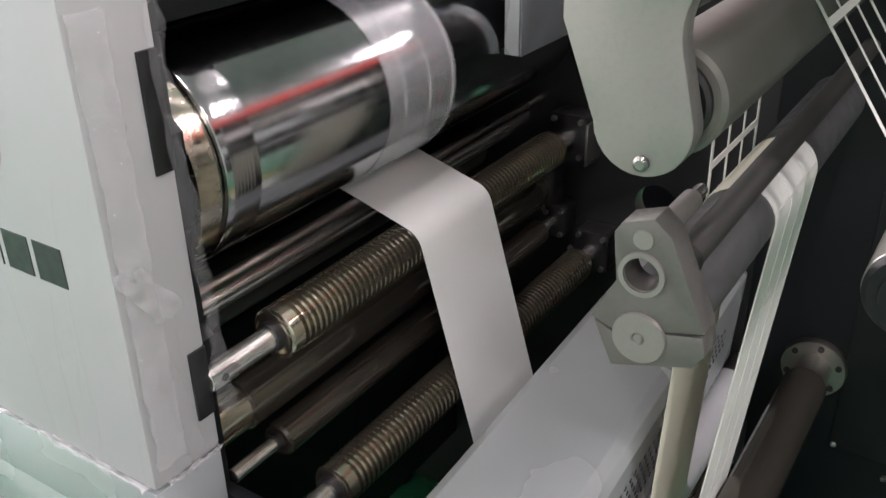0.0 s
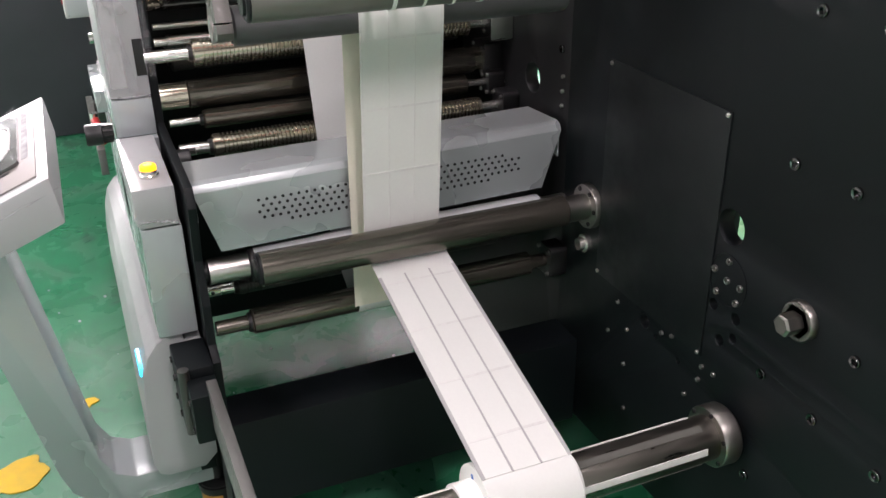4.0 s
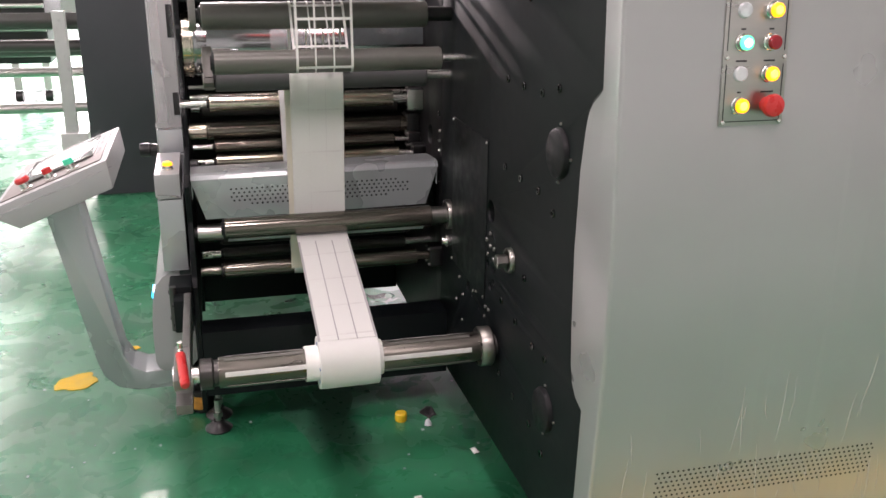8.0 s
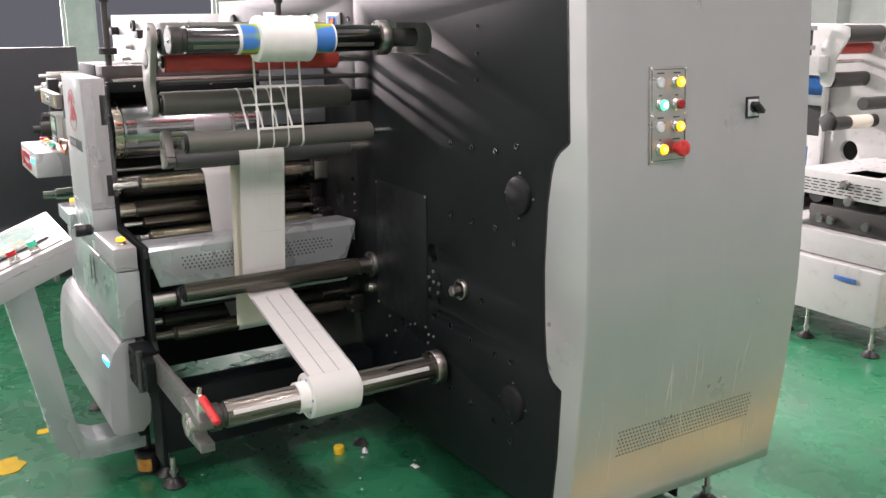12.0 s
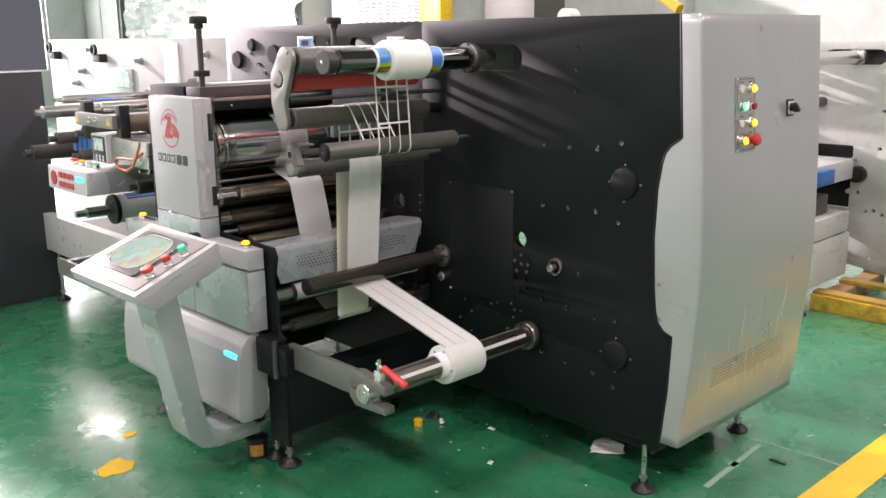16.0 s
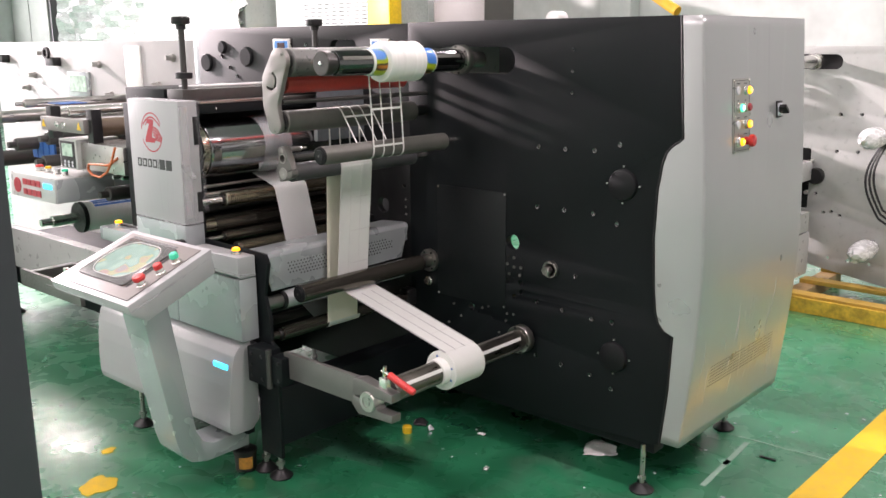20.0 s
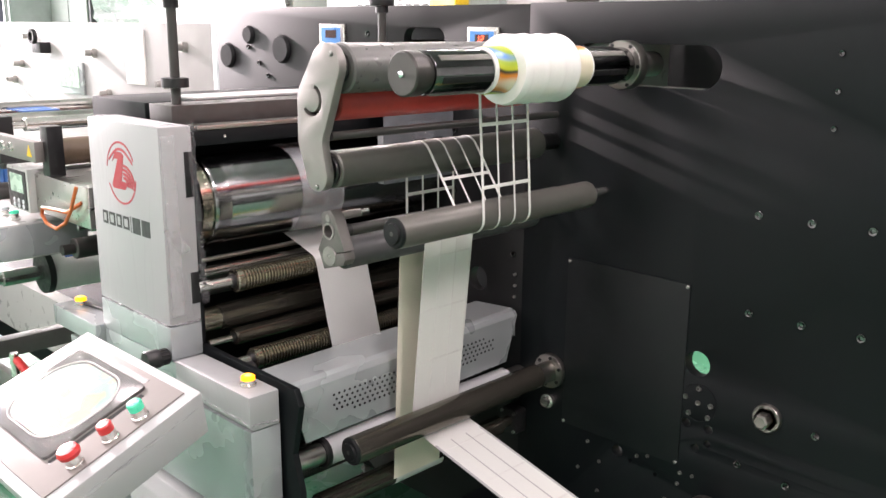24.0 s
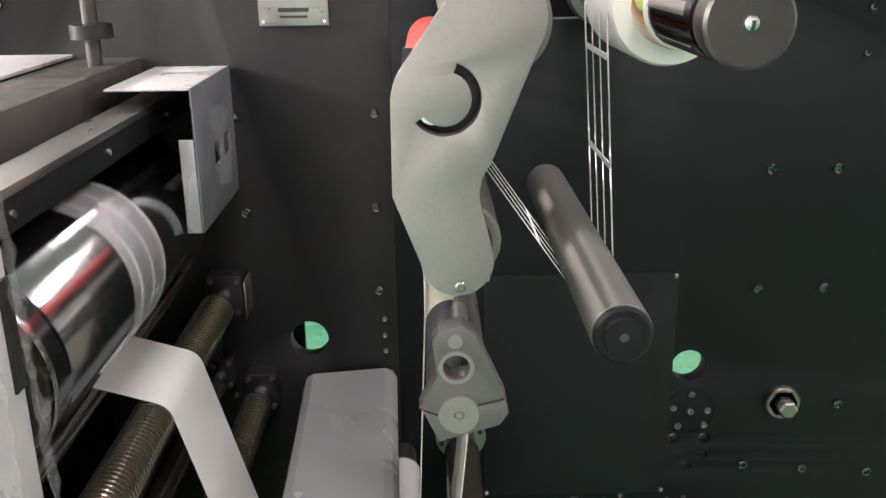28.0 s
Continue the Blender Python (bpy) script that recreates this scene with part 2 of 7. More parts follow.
def floor_mat():
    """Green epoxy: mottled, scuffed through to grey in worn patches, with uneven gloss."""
    m = bpy.data.materials.new("green_epoxy")
    m.use_nodes = True
    nt = m.node_tree
    b = nt.nodes["Principled BSDF"]
    tc = nt.nodes.new("ShaderNodeTexCoord")

    def tex(scale, detail, dist=0.0):
        n = nt.nodes.new("ShaderNodeTexNoise")
        n.inputs["Scale"].default_value, n.inputs["Detail"].default_value, n.inputs["Distortion"].default_value = scale, detail, dist
        nt.links.new(tc.outputs["Object"], n.inputs["Vector"])
        return n.outputs["Fac"]

    def ramp(fac, p0, p1, c0, c1):
        r = nt.nodes.new("ShaderNodeValToRGB")
        r.color_ramp.elements[0].position, r.color_ramp.elements[1].position = p0, p1
        r.color_ramp.elements[0].color, r.color_ramp.elements[1].color = c0, c1
        nt.links.new(fac, r.inputs[0])
        return r.outputs[0]

    base = ramp(tex(2.2, 6), 0.3, 0.7, (0.008, 0.140, 0.062, 1), (0.018, 0.225, 0.104, 1))
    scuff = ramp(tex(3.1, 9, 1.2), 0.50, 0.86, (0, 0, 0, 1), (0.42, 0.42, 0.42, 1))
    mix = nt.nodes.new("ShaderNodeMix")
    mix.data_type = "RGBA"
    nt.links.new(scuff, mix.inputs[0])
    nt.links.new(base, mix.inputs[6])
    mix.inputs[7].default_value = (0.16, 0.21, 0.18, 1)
    # dark rubbed-in grime in small ragged flecks
    grime = nt.nodes.new("ShaderNodeMix")
    grime.data_type = "RGBA"
    nt.links.new(ramp(tex(9, 10, 0.6), 0.62, 0.74, (0, 0, 0, 1), (0.6, 0.6, 0.6, 1)), grime.inputs[0])
    nt.links.new(mix.outputs[2], grime.inputs[6])
    grime.inputs[7].default_value = (0.02, 0.05, 0.035, 1)
    nt.links.new(grime.outputs[2], b.inputs["Base Color"])
    b.inputs["Coat Weight"].default_value = 1.0
    nt.links.new(ramp(tex(7, 8, 0.8), 0.35, 0.68, (0.19, 0.19, 0.19, 1), (0.38, 0.38, 0.38, 1)), b.inputs["Coat Roughness"])
    nt.links.new(ramp(tex(5, 3), 0.2, 0.8, (0.20, 0.20, 0.20, 1), (0.42, 0.42, 0.42, 1)), b.inputs["Roughness"])
    bp = nt.nodes.new("ShaderNodeBump")
    bp.inputs["Strength"].default_value, bp.inputs["Distance"].default_value = 0.12, 0.003
    nt.links.new(tex(30, 4), bp.inputs["Height"])
    nt.links.new(bp.outputs[0], b.inputs["Normal"])
    return m


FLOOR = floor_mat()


def screen_mat():
    """A lit display with soft fields of colour."""
    m = bpy.data.materials.new("lit_colour_screen")
    m.use_nodes = True
    nt = m.node_tree
    b = nt.nodes["Principled BSDF"]
    tc = nt.nodes.new("ShaderNodeTexCoord")
    n = nt.nodes.new("ShaderNodeTexVoronoi")
    n.feature = "SMOOTH_F1"
    n.inputs["Scale"].default_value, n.inputs["Smoothness"].default_value = 24, 0.6
    r = nt.nodes.new("ShaderNodeValToRGB")
    cols = ((0.0, (0.34, 0.52, 0.44)), (0.45, (0.20, 0.38, 0.31)), (0.62, (0.46, 0.46, 0.22)), (0.8, (0.46, 0.26, 0.24)), (1.0, (0.18, 0.36, 0.38)))
    while len(r.color_ramp.elements) < len(cols):
        r.color_ramp.elements.new(0.5)
    for e, (p, c) in zip(r.color_ramp.elements, cols):
        e.position, e.color = p, (*c, 1)
    sep = nt.nodes.new("ShaderNodeSeparateColor")
    nt.links.new(tc.outputs["Object"], n.inputs["Vector"])
    nt.links.new(n.outputs["Color"], sep.inputs[0])
    nt.links.new(sep.outputs[0], r.inputs[0])
    b.inputs["Base Color"].default_value = (0.06, 0.07, 0.065, 1)
    nt.links.new(r.outputs[0], b.inputs["Emission Color"])
    b.inputs["Emission Strength"].default_value, b.inputs["Roughness"].default_value = 0.65, 0.10
    return m


# ---- mesh helpers ----
def link_mesh(name, bm, material, smooth=True):
    me = bpy.data.meshes.new(name)
    bm.normal_update()
    bm.to_mesh(me)
    bm.free()
    me.materials.append(material)
    if smooth:
        me.shade_smooth()
        me.set_sharp_from_angle(angle=radians(35))
    return new(name, me)


def thing(name, label, category, x=0.0, y=0.0, z=0.0, group="", kind=""):
    ob = new(name)
    ob.empty_display_size = 0.05
    ob.matrix_world = pose(x, y, z)
    return tagged(ob, label, category, group, kind)


def part(name, bm, material, parent, label=""):
    """One mesh under a thing or a part. The bmesh is in world coordinates."""
    ob = link_mesh(name, bm, material)
    ob.parent = parent
    spot = Vector((0, 0, 0))
    up = parent
    while up is not None:
        spot += up.location
        up = up.parent
    ob.data.transform(Matrix.Translation(-spot))
    return tagged(ob, label)


def solid(name, bm, material, label, category, group="", kind=""):
    """A thing of one mesh, with its origin in the middle."""
    ob = link_mesh(name, bm, material)
    c = sum((Vector(v) for v in ob.bound_box), Vector()) / 8
    ob.data.transform(Matrix.Translation(-c))
    ob.location = c
    return tagged(ob, label, category, group, kind)


def box(x0, x1, y0, y1, z0, z1, bevel=0.003, seg=2, bm=None):
    own = bmesh.new()
    bmesh.ops.create_cube(own, size=1)
    own.transform(Matrix.Translation(((x0 + x1) / 2, (y0 + y1) / 2, (z0 + z1) / 2)) @ Matrix.Diagonal((abs(x1 - x0), abs(y1 - y0), abs(z1 - z0), 1)))
    if bevel:
        bmesh.ops.bevel(own, geom=own.edges[:], offset=bevel, segments=seg, affect="EDGES", profile=0.6)
    return merged(bm, own)


def merged(bm, own):
    if bm is None:
        return own
    me = bpy.data.meshes.new("scratch")
    own.to_mesh(me)
    own.free()
    bm.from_mesh(me)
    bpy.data.meshes.remove(me)
    return bm


def lathe(profile, x, z, segs=48, bm=None, m=None, ring=False):
    """A turned body round an axis along y at (x, z); profile: (y, radius) from end to end; ring: an open ring, not capped."""
    own = bmesh.new()
    rings = []
    for y, r in profile:
        if r < 1e-6:
            rings.append([own.verts.new((0, y, 0))])
        else:
            rings.append([own.verts.new((r * math.cos(a), y, r * math.sin(a))) for a in (2 * math.pi * k / segs for k in range(segs))])
    for a, b in zip(rings, rings[1:]):
        if len(a) == 1 and len(b) == 1:
            continue
        for k in range(segs):
            j = (k + 1) % segs
            if len(a) == 1:
                own.faces.new((a[0], b[j], b[k]))
            elif len(b) == 1:
                own.faces.new((a[k], a[j], b[0]))
            else:
                own.faces.new((a[k], a[j], b[j], b[k]))
    if ring:
        for k in range(segs):
            own.faces.new((rings[-1][k], rings[-1][(k + 1) % segs], rings[0][(k + 1) % segs], rings[0][k]))
    else:
        for rim in (rings[0], rings[-1]):
            if len(rim) > 1:
                own.faces.new(rim)
    bmesh.ops.recalc_face_normals(own, faces=own.faces[:])
    own.transform(Matrix.Translation((x, 0, z)))
    if m is not None:
        own.transform(m)
    return merged(bm, own)


def rod(p, q, r, segs=20, bm=None, cap=True):
    """A round bar from p to q."""
    p, q = Vector(p), Vector(q)
    own = bmesh.new()
    bmesh.ops.create_cone(own, cap_ends=cap, segments=segs, radius1=r, radius2=r, depth=(q - p).length)
    own.transform(Matrix.Translation((p + q) / 2) @ (q - p).to_track_quat("Z", "Y").to_matrix().to_4x4())
    return merged(bm, own)


def tube(points, r, segs=10, bm=None):
    """A round cable or strap that follows points in space, as one skin."""
    own = bmesh.new()
    pts = [Vector(p) for p in points]
    rings = []
    side = None
    for k, p in enumerate(pts):
        t = (pts[min(k + 1, len(pts) - 1)] - pts[max(k - 1, 0)]).normalized()
        side = (t.orthogonal() if side is None else side - t * side.dot(t)).normalized()
        up = t.cross(side)
        rings.append([own.verts.new(p + r * (math.cos(a) * side + math.sin(a) * up)) for a in (2 * math.pi * j / segs for j in range(segs))])
    for a, b in zip(rings, rings[1:]):
        for j in range(segs):
            own.faces.new((a[j], a[(j + 1) % segs], b[(j + 1) % segs], b[j]))
    own.faces.new(rings[0][::-1])
    own.faces.new(rings[-1])
    bmesh.ops.recalc_face_normals(own, faces=own.faces[:])
    return merged(bm, own)


def prism(points, a, b, along="y", bevel=0.0, bm=None, seg=2):
    """A polygon swept along an axis. along y: points are (x, z); along x: (y, z); along z: (x, y)."""
    own = bmesh.new()
    place = {"y": lambda u, v, w: (u, w, v), "x": lambda u, v, w: (w, u, v), "z": lambda u, v, w: (u, v, w)}[along]
    lo = [own.verts.new(place(u, v, a)) for u, v in points]
    hi = [own.verts.new(place(u, v, b)) for u, v in points]
    own.faces.new(lo)
    own.faces.new(hi[::-1])
    n = len(points)
    for k in range(n):
        own.faces.new((lo[k], hi[k], hi[(k + 1) % n], lo[(k + 1) % n]))
    bmesh.ops.recalc_face_normals(own, faces=own.faces[:])
    if bevel:
        bmesh.ops.bevel(own, geom=own.edges[:], offset=bevel, segments=seg, affect="EDGES", profile=0.6)
    return merged(bm, own)


def circle(cx, cz, r, n=28):
    return [(cx + r * math.cos(2 * math.pi * k / n), cz + r * math.sin(2 * math.pi * k / n)) for k in range(n)]


def rounded(x0, x1, z0, z1, r, n=6):
    out = []
    for cx, cz, a in ((x1 - r, z1 - r, 0), (x0 + r, z1 - r, 90), (x0 + r, z0 + r, 180), (x1 - r, z0 + r, 270)):
        out += [(cx + r * math.cos(radians(a + 90 * k / n)), cz + r * math.sin(radians(a + 90 * k / n))) for k in range(n + 1)]
    return out


def cut_plate(outline, holes, y0, y1, bevel=0.0015):
    """A plate in the xz plane with real holes through it, from y0 (front) to y1."""
    cu = bpy.data.curves.new("cut", "CURVE")
    cu.dimensions, cu.fill_mode = "2D", "BOTH"
    cu.extrude, cu.bevel_depth, cu.bevel_resolution = (y1 - y0) / 2 - bevel, bevel, 1
    for ring in (outline, *holes):
        s = cu.splines.new("POLY")
        s.points.add(len(ring) - 1)
        for p, (u, v) in zip(s.points, ring):
            p.co = (u, v, 0, 1)
        s.use_cyclic_u = True
    ob = bpy.data.objects.new("cut", cu)
    scene.collection.objects.link(ob)
    me = bpy.data.meshes.new_from_object(ob.evaluated_get(bpy.context.evaluated_depsgraph_get()))
    bpy.data.objects.remove(ob)
    bpy.data.curves.remove(cu)
    bm = bmesh.new()
    bm.from_mesh(me)
    bpy.data.meshes.remove(me)
    bmesh.ops.remove_doubles(bm, verts=bm.verts[:], dist=1e-5)
    bm.transform(Matrix.Translation((0, (y0 + y1) / 2, 0)) @ Matrix.Rotation(radians(90), 4, "X"))
    return bm


def ribbon(path, y0, y1, thick=0.0006, bm=None, shift=0.0):
    """A thin web that follows a path of (x, z) points, between y0 and y1; shift: sideways drift along it."""
    own = bmesh.new()
    n = len(path)
    rows = []
    for k, (x, z) in enumerate(path):
        a, b = path[max(k - 1, 0)], path[min(k + 1, n - 1)]
        t = Vector((b[0] - a[0], b[1] - a[1])).normalized()
        s = shift * k / max(n - 1, 1)
        nx, nz = -t.y * thick / 2, t.x * thick / 2
        rows.append([own.verts.new(c) for c in ((x + nx, y0 + s, z + nz), (x + nx, y1 + s, z + nz), (x - nx, y1 + s, z - nz), (x - nx, y0 + s, z - nz))])
    for a, b in zip(rows, rows[1:]):
        for k in range(4):
            own.faces.new((a[k], a[(k + 1) % 4], b[(k + 1) % 4], b[k]))
    own.faces.new(rows[0])
    own.faces.new(rows[-1][::-1])
    bmesh.ops.recalc_face_normals(own, faces=own.faces[:])
    return merged(bm, own)


def wrap(stops, step=0.006):
    """The path of a web round rollers: stops are (x, z, radius, turn), turn +1 anticlockwise, -1 clockwise, seen from the front (x right, z up)."""
    ends = []
    for (x0, z0, r0, s0), (x1, z1, r1, s1) in zip(stops, stops[1:]):
        d = Vector((x1 - x0, z1 - z0))
        ln, base = d.length, math.atan2(d.y, d.x)
        off = math.asin(max(-1, min(1, (s0 * r0 - s1 * r1) / ln)))
        # the travel direction and the contact points to its side
        a = base + off
        n = Vector((math.sin(a), -math.cos(a)))
        ends.append((Vector((x0, z0)) + n * (s0 * r0), Vector((x1, z1)) + n * (s1 * r1)))
    out = [ends[0][0]]
    for k, (p, q) in enumerate(ends):
        m = max(2, int((q - p).length / 0.05))
        out += [p.lerp(q, j / m) for j in range(1, m + 1)]
        if k + 1 < len(ends):
            cx, cz, r, s = stops[k + 1]
            c = Vector((cx, cz))
            a0 = math.atan2(*(q - c).yx)
            a1 = math.atan2(*(ends[k + 1][0] - c).yx)
            sweep = (a1 - a0) * s % (2 * math.pi)
            m = max(2, int(sweep * r / step))
            out += [c + r * Vector((math.cos(a0 + s * sweep * j / m), math.sin(a0 + s * sweep * j / m))) for j in range(1, m + 1)]
    return [(p.x, p.y) for p in out]


# ---- setting ----
def setting(name, bm, material, label):
    return tagged(link_mesh(name, bm, material, smooth=False), label, name.split("_")[0], kind="structure")


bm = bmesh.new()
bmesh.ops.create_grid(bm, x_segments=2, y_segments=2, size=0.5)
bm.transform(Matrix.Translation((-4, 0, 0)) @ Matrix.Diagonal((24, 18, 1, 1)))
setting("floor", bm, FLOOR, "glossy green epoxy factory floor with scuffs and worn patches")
setting("wall_back", box(-16.2, 8.2, 7.0, 7.2, 0, 5, 0), WALL, "plain white workshop wall")
setting("wall_end", box(8.0, 8.2, -7.0, 7.0, 0, 5, 0), WALL, "plain white workshop wall")


def window_wall(name, m, spans, lo, hi, watts, number):
    """A wall along local x with tall windows; the light of the day comes through them to local +y."""
    own = bmesh.new()
    box(lo, hi, -0.1, 0.1, 0, 0.9, 0, bm=own)
    box(lo, hi, -0.1, 0.1, 4.2, 5, 0, bm=own)
    edges = [lo] + [e for span in spans for e in span] + [hi]
    for a, b in zip(edges[::2], edges[1::2]):
        box(a, b, -0.1, 0.1, 0.9, 4.2, 0, bm=own)
    own.transform(m)
    setting(name, own, WALL, "white workshop wall with a row of tall windows")
    for k, (a, b) in enumerate(spans):
        at = m @ Vector(((a + b) / 2, 0, 0.9))
        w = thing("window_%d" % (number + k), "tall bright window with a white frame", "window", *at, kind="structure")
        own = cut_plate(rounded(a, b, 0.9, 4.2, 0.01, 1), [rounded(a + 0.06, b - 0.06, 0.96, 2.5, 0.01, 1), rounded(a + 0.06, b - 0.06, 2.56, 4.14, 0.01, 1)], -0.03, 0.03)
        own.transform(m)
        part("window_frame", own, WHITEM, w)
        data = bpy.data.lights.new("window_daylight", "AREA")
        data.shape, data.size, data.size_y, data.energy, data.color = "RECTANGLE", b - a - 0.1, 3.1, watts, (0.93, 0.97, 1.0)
        ob = new("window_daylight", data)
        ob.matrix_world = m @ pose((a + b) / 2, -0.06, 2.55, 90, 0, 0)


# daylight comes in from the far end
window_wall("wall_window_end", pose(-16.1, 0, 0, 0, 0, -90), ((-4.7, -2.3), (-1.8, 0.6), (1.1, 3.5), (4.0, 6.4)), -7.0, 7.0, 170, 1)
setting("wall_front", box(-16.2, 8.2, -7.2, -7.0, 0, 5, 0), WALL, "plain white workshop wall")
setting("ceiling", box(-16.2, 8.2, -7.2, 7.2, 5.0, 5.2, 0), shade("ceiling_sheet", (0.26, 0.27, 0.27), 0.8, 0.0, 12, 0.03, 0.05), "plain grey workshop ceiling")

# ---- the main plate of the rewinder ----
NOTCH = [(0.985, 1.578), (1.009, 1.215), (1.0, 1.205), (0.972, 1.186), (0.955, 1.165), (0.944, 1.13), (0.931, 1.05), (0.925, 0.89), (0.933, 0.74),
         (0.942, 0.655), (0.953, 0.62), (0.972, 0.598), (1.006, 0.585), (0.998, 0.396), (0.978, 0.205)]
plate = thing("machine_plate", "tall black painted machine plate with bolts and access holes", "machine plate", 0.4, 0.0, 0.14)
slot = rounded(-0.016, 0.361, 1.396, 1.49, 0.046, 8)
right = [(-0.150, 0.155), (-0.150, 1.578)] + NOTCH + [(0.95, 0.195)]
holes = [slot, circle(0.357, 0.80, 0.031), circle(0.366, 0.60, 0.012, 16), circle(0.163, 0.523, 0.016, 16), circle(0.34, 0.655, 0.012, 16),
         circle(0.395, 0.655, 0.012, 16), circle(0.395, 0.62, 0.010, 16), circle(0.20, 0.51, 0.007, 12), circle(0.27, 0.50, 0.007, 12)]
part("front_plate", cut_plate(right, holes, 0.0, 0.03), BLACK, plate)
part("inner_plate", box(-0.415, 0.93, 0.70, 0.72, 0.98, 1.544, 0.002), GREYPLATE, plate)
part("bearing_housing", box(-0.06, 0.055, 0.05, 0.30, 1.36, 1.52, 0.004), WHITEM, plate, "pale bearing housing behind the slot")
part("slot_lip", box(0.04, 0.318, 0.003, 0.029, 1.3962, 1.3990, 0), STEEL, plate, "bare steel lip in the slot")
cov = part("access_sheet", box(-0.005, 0.328, -0.004, 0.0, 0.546, 0.977, 0.001), SHEET, plate, "dark sheet metal cover with corner screws")
for sx, sz in ((0.001, 0.971), (0.322, 0.971), (0.001, 0.552), (0.322, 0.552)):
    part("screw", lathe([(-0.0075, 0.0), (-0.0075, 0.003), (-0.006, 0.0042), (-0.0035, 0.0042)], sx, sz, 14), STEEL, cov)
ring = part("bearing_ring", lathe([(-0.002, 0.045), (-0.002, 0.0425), (0.001, 0.0425), (0.001, 0.045)], 0.366, 0.711, 36, ring=True), BLACK, plate)


def bolt(x, z, r, parent, mat=BLACK, name="bolt", y=0.0):
    """A socket screw: a turned head with a hexagon recess."""
    b = lathe([(y - 0.0006, 0.0), (y - 0.0006, r * 0.5), (y - 0.004, r * 0.52), (y - 0.0045, r * 0.9), (y - 0.0035, r), (y + 0.001, r)], x, z, 18)
    return part(name, b, mat, parent)


for bx, bz in ((0.468, 1.153), (0.578, 1.153), (0.693, 1.156), (0.787, 1.181), (0.466, 0.944), (0.578, 0.944), (0.695, 0.946), (0.786, 0.922),
               (0.78, 0.585), (0.47, 0.60), (0.58, 0.59), (0.70, 0.58), (0.47, 0.40), (0.58, 0.39), (0.70, 0.38), (0.785, 0.35), (0.366, 0.745),
               (0.335, 0.718), (0.397, 0.712), (0.345, 0.682), (0.392, 0.683), (0.366, 0.711), (0.63, 0.72), (0.60, 1.41), (0.60, 1.34), (0.60, 1.48)):
    bolt(bx, bz, 0.009 if bx > 0.41 and bz < 1.3 else 0.006, plate, DARKCHROME if bx > 0.41 else BOLTC)
for bx, bz in ((0.076, 0.519), (0.113, 0.477), (0.219, 0.530), (0.248, 0.540), (0.335, 0.529), (0.366, 0.532), (-0.102, 0.289), (0.112, 0.397), (0.125, 0.30), (0.05, 0.44), (0.30, 0.45), (0.33, 0.50)):
    bolt(bx, bz, 0.0045, plate, BOLTC)
for cx, cz, sg in ((0.803, 1.053, 0.052), (0.790, 0.466, 0.052)):
    capp = part("round_cap", lathe([(-0.014, 0.0), (-0.014, sg - 0.008), (-0.011, sg - 0.003), (-0.004, sg), (0.001, sg)], cx, cz, 44), CAPPAINT, plate, "round black cap over a bore")
    for a in (90, 0, 180, 270):
        part("screw", lathe([(-0.0035, 0.0), (-0.0035, 0.003), (0.001, 0.0035)], cx + (sg + 0.008) * math.cos(radians(a)), cz + (sg + 0.008) * math.sin(radians(a)), 10), STEEL, capp)
hb = part("hex_bolt", lathe([(-0.040, 0.0), (-0.040, 0.013), (-0.037, 0.017), (-0.012, 0.017), (-0.012, 0.026), (0.0, 0.026)], 0.528, 0.728, 6), FLANGE, plate, "large hexagon bolt with a bright washer")
part("washer", lathe([(-0.012, 0.019), (-0.012, 0.029), (-0.009, 0.031), (0.0005, 0.031)], 0.528, 0.728, 36), FLANGE, hb)

# the plate of the die-cut unit behind it, in one line with the first
plate2 = thing("machine_plate", "dark grey machine plate of the next unit with round caps", "machine plate", -0.85, 0.0, 0.14)
part("front_plate", cut_plate([(-1.55, 0.14), (-1.55, 1.575), (-0.153, 1.575), (-0.153, 0.14)],
                              [rounded(-0.60, -0.44, 1.452, 1.52, 0.03, 5), circle(-0.306, 0.864, 0.034), circle(-0.26, 0.66, 0.012, 16)], 0.001, 0.031), PLATE2, plate2)
part("inner_plate", box(-1.54, -0.42, 0.70, 0.72, 0.30, 1.544, 0.002), BLACK, plate2)
for bx, bz in ((-0.397, 1.255), (-0.181, 1.255), (-0.397, 1.093), (-0.183, 1.099), (-0.183, 0.953), (-0.19, 1.50), (-0.26, 1.50), (-0.75, 1.50), (-0.75, 1.43), (-1.36, 1.45),
               (-1.30, 1.40), (-1.25, 1.36), (-1.40, 1.30), (-1.33, 1.27), (-0.175, 0.90), (-0.175, 0.87), (-0.175, 0.84), (-0.44, 0.80), (-0.46, 0.78), (-0.44, 0.76), (-0.46, 0.84), (-0.44, 0.82)):
    bolt(bx, bz, 0.008 if bz > 0.92 else 0.004, plate2, STEEL if bz < 0.92 else DARKCHROME)
for cx, cz, sg in ((-1.167, 1.448, 0.045), (-1.35, 1.49, 0.030), (-1.48, 1.42, 0.042)):
    part("round_cap", lathe([(-0.012, 0.0), (-0.012, sg - 0.006), (-0.004, sg), (0.002, sg)], cx, cz, 36), CAPPAINT, plate2)

# closed top and the far side of the plates
setb = thing("machine_top_rail", "black steel tie rail behind the machine plates", "rail", 0.0, 0.4, 1.4)
part("rail", box(0.5, 0.56, 0.03, 0.70, 1.42, 1.48, 0.003), BLACK, setb)
part("rail", box(-0.9, -0.84, 0.031, 0.70, 1.42, 1.48, 0.003), BLACK, setb)

